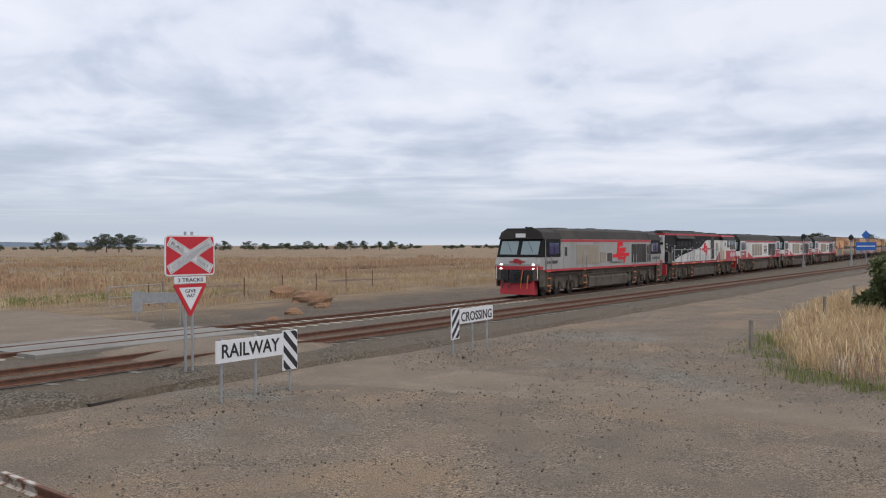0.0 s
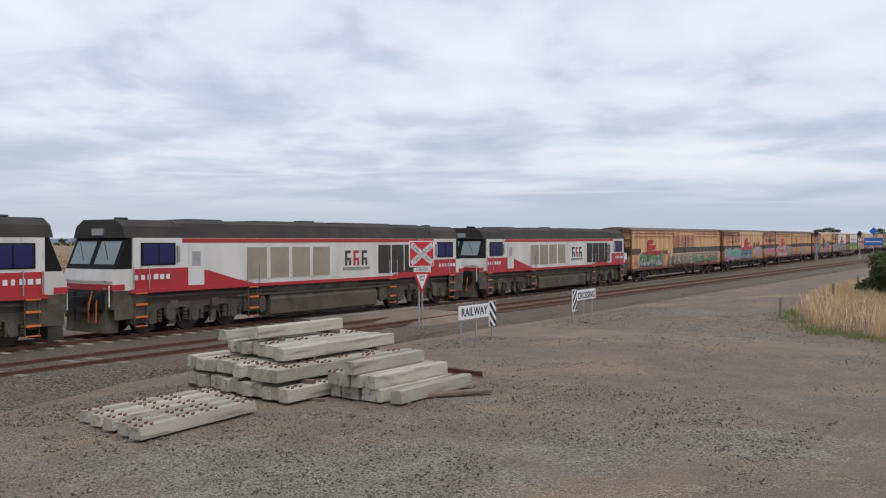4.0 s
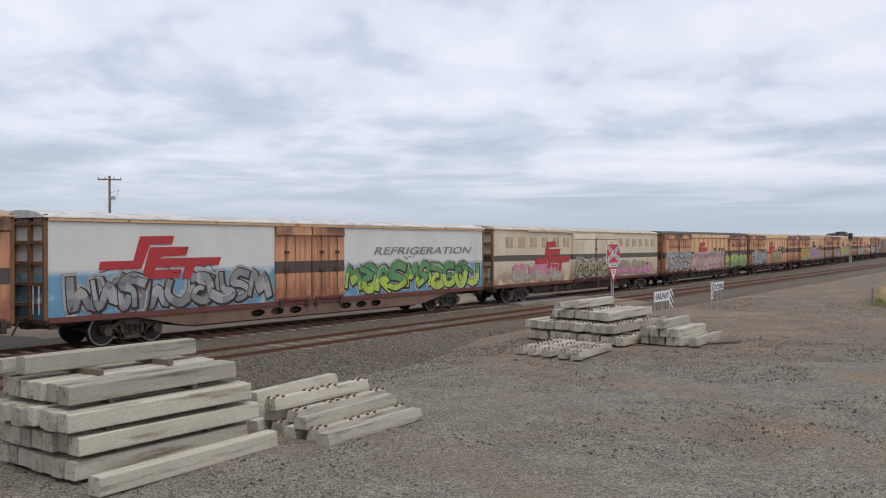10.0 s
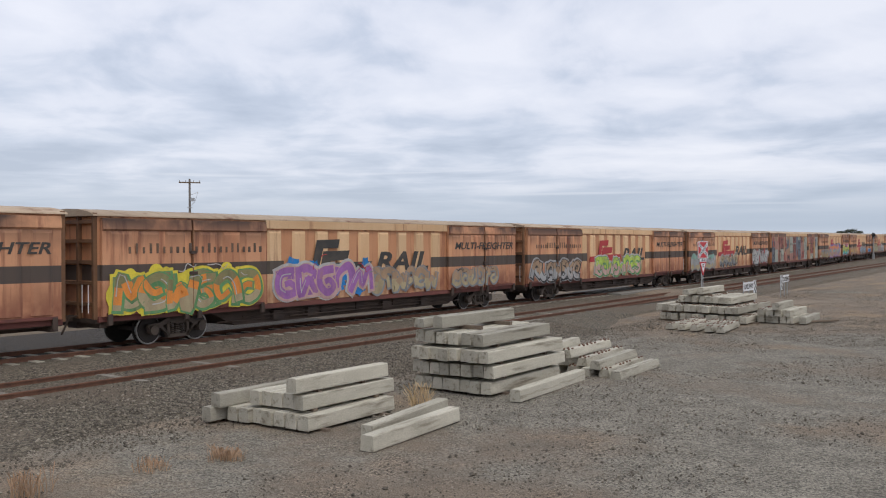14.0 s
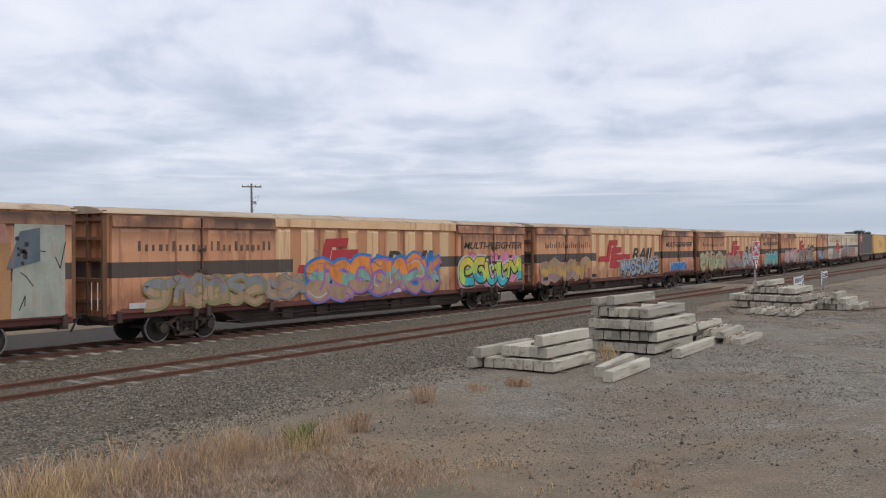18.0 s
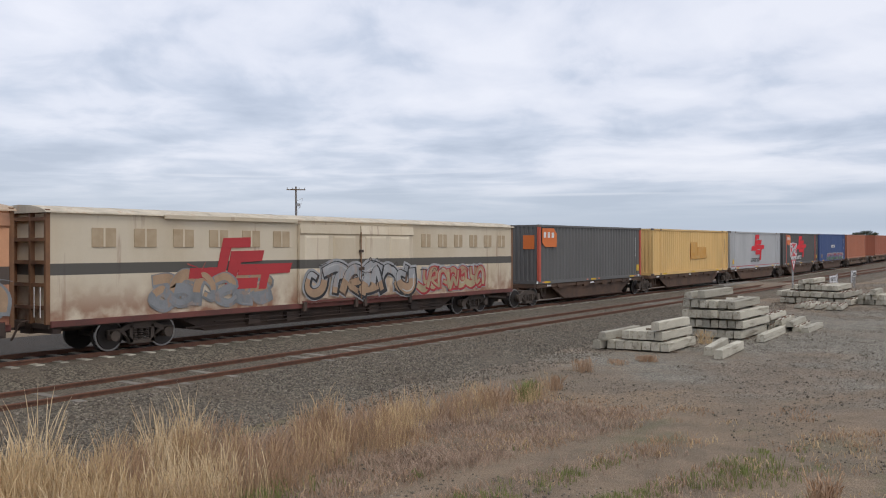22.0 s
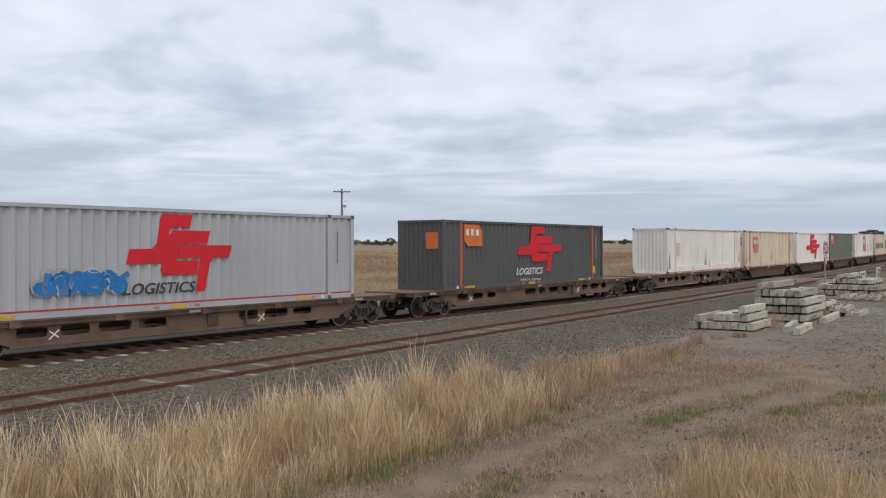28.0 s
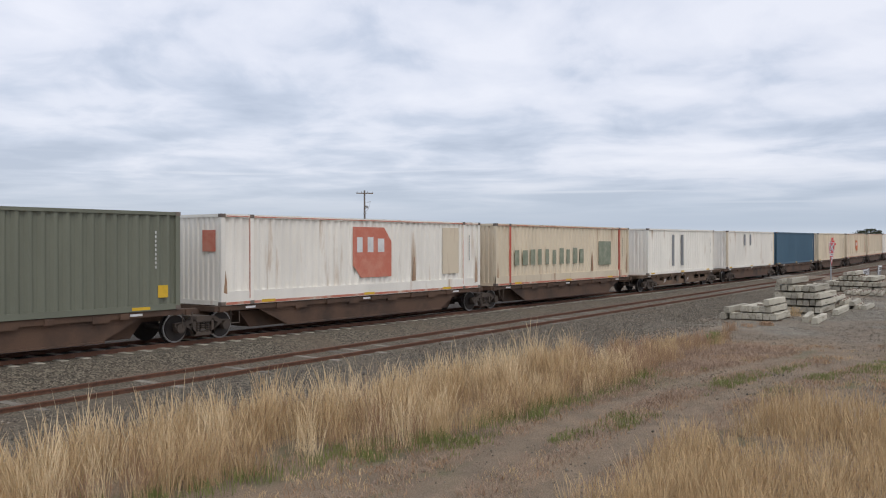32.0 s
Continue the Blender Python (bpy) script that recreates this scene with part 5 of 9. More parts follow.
# ---- the train: materials ----
def van_paint(name, upper, lower, band, rust, rust_at=0.5, band_on=True, patch=None, soot=False, band_z=(2.01, 2.47), gap=None):
    """Weathered wagon paint: rust streaks running down, a dark band round the waist, soot by the doors."""
    m = surf(name, upper, 0.7, 0, lower, 0.55, 0.55, 0.08, 50, 0.05, (1, 1, 0.35), 0.10, rust, 1.3, rust_at, (2.2, 2.2, 0.16))
    nt = m.node_tree
    bsdf = nt.nodes["Principled BSDF"]
    col = bsdf.inputs["Base Color"].links[0].from_socket
    tc = nt.nodes.new("ShaderNodeTexCoord")
    sep = nt.nodes.new("ShaderNodeSeparateXYZ")
    nt.links.new(tc.outputs["Object"], sep.inputs[0])

    off = next(n for n in nt.nodes if n.type == "VECT_MATH").outputs[0]

    def rng(v, lo, hi):
        n = nt.nodes.new("ShaderNodeMapRange")
        n.inputs["From Min"].default_value, n.inputs["From Max"].default_value = lo, hi
        nt.links.new(v, n.inputs["Value"])
        return n.outputs[0]

    def mul(a, b):
        n = nt.nodes.new("ShaderNodeMath")
        n.operation = "MULTIPLY"
        nt.links.new(a, n.inputs[0])
        if isinstance(b, float):
            n.inputs[1].default_value = b
        else:
            nt.links.new(b, n.inputs[1])
        return n.outputs[0]

    def mix(a, b, f):
        n = nt.nodes.new("ShaderNodeMix")
        n.data_type = "RGBA"
        nt.links.new(a, n.inputs["A"])
        n.inputs["B"].default_value = (*b, 1)
        nt.links.new(f, n.inputs["Factor"])
        return n.outputs["Result"]

    # grimy red brown along the sill
    nz = nt.nodes.new("ShaderNodeTexNoise")
    nz.inputs["Scale"].default_value, nz.inputs["Detail"].default_value = 1.7, 6
    nt.links.new(tc.outputs["Object"], nz.inputs["Vector"])
    col = mix(col, rust, mul(rng(sep.outputs["Z"], 2.15, 1.0), rng(nz.outputs["Fac"], 0.34, 0.60)))
    if band_on:
        across = rng(sep.outputs["X"], -999.0, -998.0)
        if gap:
            across = nt.nodes.new("ShaderNodeMath")
            across.operation, across.use_clamp = "ADD", True
            nt.links.new(rng(sep.outputs["X"], gap[0], gap[0] - 0.02), across.inputs[0])
            nt.links.new(rng(sep.outputs["X"], gap[1], gap[1] + 0.02), across.inputs[1])
            across = across.outputs[0]
        col = mix(col, band, mul(mul(mul(across, rng(sep.outputs["Z"], band_z[0], band_z[0] + 0.01)), rng(sep.outputs["Z"], band_z[1], band_z[1] - 0.01)), 0.93))
    if patch:
        col = mix(col, patch, mul(mul(rng(sep.outputs["Z"], 2.35, 2.15), rng(nz.outputs["Fac"], 0.30, 0.42)), 0.85))
    if soot:
        big = nt.nodes.new("ShaderNodeTexNoise")
        big.inputs["Scale"].default_value, big.inputs["Detail"].default_value = 0.55, 5
        nt.links.new(off, big.inputs["Vector"])
        col = mix(col, SOOT, mul(mul(rng(sep.outputs["Z"], 2.9, 3.75), rng(big.outputs["Fac"], 0.36, 0.52)), 0.95))
        col = mix(col, rust, mul(rng(sep.outputs["Z"], 2.2, 1.0), rng(big.outputs["Fac"], 0.45, 0.7)))
    nt.links.new(col, bsdf.inputs["Base Color"])
    return m


SOOT = (0.06, 0.036, 0.03)
VAN_ORANGE = van_paint("orange_van_paint", (0.60, 0.30, 0.155), (0.50, 0.215, 0.105), (0.05, 0.048, 0.045), (0.23, 0.08, 0.045), 0.535, gap=(-4.2, 4.5))
VAN_DOOR = van_paint("sooty_orange_door_paint", (0.63, 0.32, 0.175), (0.52, 0.235, 0.125), (0.05, 0.048, 0.045), (0.22, 0.075, 0.045), 0.53, soot=True)
VAN_RIB_PLAIN = van_paint("plain_cream_rib_paint", (0.72, 0.49, 0.285), (0.62, 0.38, 0.20), (0.055, 0.052, 0.048), (0.30, 0.115, 0.06), 0.56, False)
VAN_RIB = van_paint("sun_bleached_cream_rib_paint", (0.72, 0.49, 0.285), (0.62, 0.38, 0.20), (0.055, 0.052, 0.048), (0.30, 0.115, 0.06), 0.56)
VAN_TAN = van_paint("tan_van_paint", (0.62, 0.35, 0.175), (0.51, 0.255, 0.12), (0.055, 0.052, 0.048), (0.23, 0.085, 0.045), 0.55, gap=(-9.6, -1.6))
VAN_CREAM = van_paint("cream_van_paint", (0.64, 0.56, 0.43), (0.55, 0.45, 0.31), (0.06, 0.058, 0.055), (0.27, 0.13, 0.075), 0.60, band_z=(2.2, 2.52))
VAN_WHITE = van_paint("white_van_paint", (0.68, 0.68, 0.66), (0.60, 0.59, 0.56), (0.05, 0.22, 0.38), (0.32, 0.2, 0.13), 0.66, False, (0.07, 0.27, 0.43))
VAN_SILL = surf("rust_red_sill", (0.15, 0.05, 0.04), 0.85, 0, (0.09, 0.04, 0.034), 1.2, 0.5, 0.14, 40, 0.1, spread=0.15)
ROOF_GREY = surf("grey_brown_roof_sheet", (0.15, 0.115, 0.085), 0.85, 0, (0.10, 0.08, 0.065), 0.7, 0.5, 0.1, 30, 0.1, (0.4, 1, 1), 0.2)
ROOF_TAN = surf("tan_roof_sheet", (0.44, 0.34, 0.245), 0.85, 0, (0.31, 0.22, 0.15), 0.7, 0.5, 0.1, 30, 0.1, (0.4, 1, 1), 0.15, (0.17, 0.08, 0.05), 1.2, 0.56)
FRAME = surf("grimy_underframe_steel", (0.075, 0.05, 0.038), 0.85, 0, (0.045, 0.034, 0.03), 1.2, 0.5, 0.15, 40, 0.1, spread=0.15)
BOGIE = surf("brake_dust_bogie_steel", (0.085, 0.064, 0.05), 0.85, 0, (0.05, 0.04, 0.034), 2.5, 0.5, 0.15, 40, 0.1)
WHEELM = surf("dark_wheel_steel", (0.05, 0.042, 0.038), 0.6, 0.5, (0.035, 0.03, 0.028), 3, 0.5, 0.1)
TREAD = surf("bright_wheel_tread", (0.42, 0.41, 0.40), 0.3, 0.9, (0.3, 0.29, 0.28), 3, 0.5, 0.05)
LOGO_RED = surf("faded_logo_red", (0.44, 0.035, 0.04), 0.6, 0, (0.36, 0.03, 0.035), 1.2, 0.5, 0.08)
LOGO_DARK = surf("faded_black_lettering", (0.045, 0.042, 0.04), 0.7, 0, (0.09, 0.075, 0.06), 1.5, 0.4, 0.1)
FADED_DARK = surf("sun_faded_lettering", (0.11, 0.075, 0.055), 0.75, 0, (0.20, 0.12, 0.075), 1.5, 0.5, 0.12)
LOGO_WHITE = surf("white_lettering", (0.72, 0.72, 0.71), 0.6, 0, None, 1.5, 0.3, 0.05)
LOGO_ORANGE = surf("orange_logo_patch", (0.68, 0.17, 0.035), 0.6, 0, (0.6, 0.14, 0.03), 1.5, 0.4, 0.06)
GREEN_LETTER = surf("faded_green_lettering", (0.20, 0.23, 0.16), 0.7, 0, (0.34, 0.34, 0.26), 2.5, 0.5, 0.1)
EMBLEM_TALL = (((0.0, 0.37), (0.03, 0.545), (0.23, 0.55), (0.27, 0.62), (0.30, 0.94), (0.33, 0.985), (0.6, 0.985), (0.577, 0.82), (0.42, 0.82), (0.385, 0.78), (0.34, 0.42), (0.30, 0.37)),
               ((0.385, 0.72), (0.42, 0.78), (0.775, 0.78), (0.745, 0.61), (0.48, 0.61), (0.44, 0.40), (0.67, 0.395), (0.64, 0.22), (0.33, 0.22), (0.30, 0.28)),
               ((0.48, 0.595), (1.0, 0.59), (0.965, 0.43), (0.80, 0.43), (0.77, 0.36), (0.72, 0.0), (0.63, 0.0), (0.68, 0.43), (0.45, 0.425)))
BRIGHT_RED = surf("bright_red_emblem", (0.70, 0.010, 0.022), 0.7, 0, (0.58, 0.012, 0.022), 1.2, 0.5, 0.06)
YELLOW = surf("yellow_marking", (0.70, 0.44, 0.03), 0.6, 0, None, 2, 0.3, 0.05)


def paint_mat(name, c):
    return surf(name, c, 0.7, 0, tuple(x * 0.62 for x in c), 1.6, 0.5, 0.12, 40, 0, (1, 1, 0.5), 0, tuple(0.5 * x + 0.5 * y for x, y in zip(c, (0.36, 0.20, 0.11))), 2.4, 0.54, (1.8, 1.8, 0.4))


SPRAY = {n: paint_mat("spray_paint_" + n, c) for n, c in dict(black=(0.03, 0.03, 0.033), silver=(0.38, 0.385, 0.39), white=(0.50, 0.50, 0.49), green=(0.12, 0.30, 0.12), purple=(0.36, 0.15, 0.42), blue=(0.02, 0.20, 0.52),
        cyan=(0.04, 0.46, 0.52), yellow=(0.74, 0.62, 0.06), pink=(0.66, 0.22, 0.38), olive=(0.26, 0.24, 0.11), orange=(0.76, 0.27, 0.05), teal=(0.05, 0.22, 0.25), red=(0.42, 0.04, 0.05), sand=(0.43, 0.35, 0.21), grey=(0.24, 0.25, 0.26), tan=(0.40, 0.27, 0.17), mint=(0.22, 0.42, 0.34), steel=(0.25, 0.36, 0.50), lime=(0.46, 0.62, 0.10), ochre=(0.52, 0.32, 0.08), pale_pink=(0.56, 0.36, 0.33), dusk=(0.33, 0.21, 0.22), pale_green=(0.38, 0.44, 0.30)).items()}


# ---- train parts ----
def wheel_mesh(r):
    s = Shape()
    s.cyl((0, 0, 0), r, 0.12, "y", 20).cyl((0, -0.075, 0), r * 0.86, 0.03, "y", 20).cyl((0, -0.1, 0), 0.13, 0.09, "y", 12).cyl((0, 0.085, 0), r + 0.028, 0.03, "y", 20)
    return s.mesh("wheel", WHEELM)


WHEEL = {0.45: wheel_mesh(0.45), 0.5: wheel_mesh(0.5)}
RIM = {}
for wr in (0.45, 0.5):
    s = Shape()
    n = 24
    for y, rr in ((-0.066, wr * 0.9), (-0.066, wr * 1.002), (0.0, wr * 1.002)):
        for i in range(n):
            a = 2 * math.pi * i / n
            s.v.append((rr * math.cos(a), y, rr * math.sin(a)))
    for k in range(2):
        for i in range(n):
            s.f.append((k * n + i, k * n + (i + 1) % n, (k + 1) * n + (i + 1) % n, (k + 1) * n + i))
    RIM[wr] = s.mesh("tread", TREAD)


def add_wheels(bogie, xs, r):
    for x in xs:
        for side in (-1, 1):
            w = part("wheel", WHEEL[r], None, bogie)
            w.matrix_basis = pose(x, side * 0.745, r, 0, 0, 0 if side < 0 else 180)


def bogie_shape(base=1.78, r=0.45):
    """A three-piece freight bogie: two cast side frames, spring nests, bolster, axle boxes, brake beams."""
    s = Shape()
    h = base / 2
    for side in (-1, 1):
        y0, y1 = (side * 1.02 - 0.07, side * 1.02 + 0.07)
        top = [(-h - 0.2, r + 0.17), (-h + 0.22, r + 0.2), (-0.42, r + 0.33), (0.42, r + 0.33), (h - 0.22, r + 0.2), (h + 0.2, r + 0.17), (h + 0.2, r + 0.06), (h - 0.2, r + 0.06), (0.36, r + 0.2), (-0.36, r + 0.2), (-h + 0.2, r + 0.06), (-h - 0.2, r + 0.06)]
        s.prism(top, y0, y1, "y")
        for d in (-1, 1):
            s.prism([(d * (h - 0.2), r + 0.08), (d * (h - 0.32), r + 0.1), (d * 0.38, r - 0.24), (d * 0.30, r - 0.24), (d * 0.3, r - 0.16), (d * 0.42, r - 0.12)], y0, y1, "y")
            s.box(d * 0.36 - 0.05, d * 0.36 + 0.05, y0, y1, r - 0.2, r + 0.25)
            s.cyl((d * h, side * 1.03, r), 0.15, 0.22, "y", 12)
            s.box(d * h - 0.16, d * h + 0.16, y0, y1, r - 0.02, r + 0.15)
        s.box(-0.4, 0.4, y0, y1, r - 0.27, r - 0.17)
        for i in range(3):
            for k in range(5):
                s.cyl((-0.2 + i * 0.2, side * 1.0, r - 0.14 + k * 0.066), 0.085, 0.035, "z", 10)
    s.box(-0.28, 0.28, -1.1, 1.1, r + 0.16, r + 0.34)
    for d in (-1, 1):
        s.cyl((d * h, 0, r), 0.075, 1.5, "y", 10)
        s.box(d * (h - 0.56) - 0.04, d * (h - 0.56) + 0.04, -0.75, 0.75, r - 0.1, r + 0.02)
    return s


BOGIE_MESH = bogie_shape().mesh("bogie", BOGIE)
COUPLER_SHAPE = Shape().box(-0.45, 0.0, -0.09, 0.09, 0.82, 1.0).box(-0.62, -0.4, -0.16, 0.13, 0.76, 1.06).rod((-0.35, -0.4, 0.95), (-0.6, -0.42, 0.5), 0.03).rod((-0.1, -0.4, 1.0), (-0.35, -0.4, 0.95), 0.03)
COUPLER = COUPLER_SHAPE.mesh("coupler", FRAME)


def add_bogie(parent, x):
    b = part("bogie", BOGIE_MESH, None, parent)
    b.matrix_basis = pose(x, 0, 0)
    add_wheels(b, (-0.89, 0.89), 0.45)
    for xx in (-0.89, 0.89):
        t = part("wheel_tread", RIM[0.45], None, b)
        t.matrix_basis = pose(xx, -0.745, 0.45)
    return b


def add_couplers(parent, half):
    for a, x in ((0, -half), (180, half)):
        c = part("coupler", COUPLER, None, parent)
        c.matrix_basis = pose(x, 0, 0, 0, 0, a)


EMBLEM = (((0.0, 0.26), (0.013, 0.44), (0.257, 0.45), (0.31, 0.98), (0.584, 1.0), (0.565, 0.81), (0.385, 0.80), (0.318, 0.27)),
          ((0.385, 0.74), (0.708, 0.753), (0.684, 0.55), (0.477, 0.53), (0.424, 0.236), (0.645, 0.236), (0.63, 0.04), (0.318, 0.03)),
          ((0.464, 0.49), (1.0, 0.5), (0.973, 0.31), (0.761, 0.297), (0.724, 0.016), (0.65, 0.016), (0.676, 0.29), (0.443, 0.29)))


def add_logo(parent, x, z, w, h, y, mat, bars=EMBLEM):
    """A slanted emblem of three stepped bars."""
    for i, bar in enumerate(bars):
        part("emblem_bar", Shape().slab([(x + w * p, z + h * q) for p, q in bar], y - 0.0006 * i, 0.012), mat, parent)


def add_text(parent, string, x, z, w, h, y, mat, bold=0.0, shear=0.0, name="lettering"):
    me = fit_text(string, w, h, mat, bold, shear)
    ob = part(name, me, None, parent)
    ob.matrix_basis = pose(x, y, z)
    return ob


def add_bars(parent, x, z, w, h, n, y, mat, seed, thin=False):
    """Lettering too small or not for reading: upright bars of its size."""
    r = random.Random(seed)
    s = Shape()
    for i in range(n):
        x0 = x + w * i / n
        k, top = (r.uniform(0.3, 0.5), r.choice((0.62, 0.66, 1.0))) if thin else (r.uniform(0.45, 0.75), r.uniform(0.85, 1))
        s.slab([(x0, z), (x0 + w / n * k, z), (x0 + w / n * k, z + h * top), (x0, z + h * top)], y, 0.008)
    return tagged(part("lettering", s, mat, parent), kind="stuff")


def stroke(s, pts, wid, y0, d=0.004, inset=0.0):
    for k, ((ax, az), (bx, bz)) in enumerate(zip(pts, pts[1:])):
        y = y0 - 0.0003 * k + (inset if -5.15 < (ax + bx) / 2 < 5.65 else 0)
        l = math.hypot(bx - ax, bz - az) or 1e-3
        nx, nz = -(bz - az) / l * wid / 2, (bx - ax) / l * wid / 2
        ex, ez = (bx - ax) / l * wid * 0.35, (bz - az) / l * wid * 0.35
        s.slab([(ax - ex * 0.4 + nx, az - ez * 0.4 + nz), (ax - ex + nx * 0.3, az - ez + nz * 0.3), (ax - ex - nx * 0.3, az - ez - nz * 0.3), (ax - ex * 0.4 - nx, az - ez * 0.4 - nz), (bx + ex * 0.4 - nx, bz + ez * 0.4 - nz), (bx + ex - nx * 0.3, bz + ez - nz * 0.3), (bx + ex + nx * 0.3, bz + ez + nz * 0.3), (bx + ex * 0.4 + nx, bz + ez * 0.4 + nz)], y, d)


def ribbon(pts, wid, r, closed_tip=True):
    """A smooth bent band through some points, as pairs of edge points; it swells and tapers."""
    path = []
    ext = [pts[0]] + list(pts) + [pts[-1]]
    for a, b, c, d in zip(ext, ext[1:], ext[2:], ext[3:]):
        for k in range(5):
            t = k / 5
            path.append(tuple(0.5 * (2 * q + (u - p) * t + (2 * p - 5 * q + 4 * u - v) * t * t + (3 * q - p - 3 * u + v) * t ** 3) for p, q, u, v in zip(a, b, c, d)))
    path.append(pts[-1])
    out = []
    swell = r.uniform(0.1, 0.35)
    for i, (px, pz) in enumerate(path):
        ax, az = path[max(0, i - 1)]
        bx, bz = path[min(len(path) - 1, i + 1)]
        l = math.hypot(bx - ax, bz - az) or 1e-4
        t = i / (len(path) - 1)
        k = wid * (0.85 + swell * math.sin(math.pi * (0.2 + 1.3 * t)))
        out.append((px, pz, -(bz - az) / l * k / 2, (bx - ax) / l * k / 2))
    return out


def lay_ribbon(shapes, band, grow, y, inset, shift, zone):
    """Adds a band, grown by some metres on either side, to the shape that zone(x, z) picks."""
    for k, ((ax, az, anx, anz), (bx, bz, bnx, bnz)) in enumerate(zip(band, band[1:])):
        la, lb = math.hypot(anx, anz) or 1e-4, math.hypot(bnx, bnz) or 1e-4
        ga, gb = 1 + grow / la, 1 + grow / lb
        ends = 0.0
        if grow and k in (0, len(band) - 2):
            ends = grow / (math.hypot(bx - ax, bz - az) or 1e-3)
        sx, sz = (bx - ax) * ends, (bz - az) * ends
        a0, a1 = ((ax - sx, az - sz), (bx, bz)) if k == 0 else ((ax, az), (bx + sx, bz + sz))
        s = shapes[zone((ax + bx) / 2, (az + bz) / 2)]
        yy = y - 0.00012 * k + (inset if -5.15 < (ax + bx) / 2 < 5.65 else 0)
        n = len(s.v)
        s.v += [(a0[0] + anx * ga + shift[0], yy, a0[1] + anz * ga + shift[1]), (a0[0] - anx * ga + shift[0], yy, a0[1] - anz * ga + shift[1]),
                (a1[0] - bnx * gb + shift[0], yy, a1[1] - bnz * gb + shift[1]), (a1[0] + bnx * gb + shift[0], yy, a1[1] + bnz * gb + shift[1])]
        s.f.append((n, n + 1, n + 2, n + 3))


# bent strokes of sprayed pieces, which stand for no letter
GLYPHS = (((0.05, 0.05), (0.25, 0.85), (0.6, 0.95), (0.75, 0.55), (0.35, 0.4), (0.95, 0.0)), ((0.95, 0.85), (0.4, 1.0), (0.05, 0.6), (0.55, 0.5), (0.9, 0.25), (0.4, 0.0), (0.0, 0.15)),
          ((0.1, 0.95), (0.15, 0.25), (0.5, 0.02), (0.85, 0.3), (0.8, 0.8), (0.45, 0.62)), ((0.0, 0.0), (0.3, 0.75), (0.5, 0.3), (0.75, 1.0), (1.0, 0.1)),
          ((0.9, 0.95), (0.25, 0.9), (0.1, 0.35), (0.45, 0.05), (0.85, 0.25), (0.6, 0.55), (0.35, 0.5)), ((0.0, 0.8), (0.5, 1.0), (0.95, 0.75), (0.55, 0.6), (0.5, 0.0)),
          ((0.05, 1.0), (0.2, 0.0), (0.5, 0.55), (0.85, 0.05), (0.95, 0.9)), ((0.15, 0.0), (0.1, 0.6), (0.45, 1.0), (0.9, 0.7), (0.85, 0.1)))


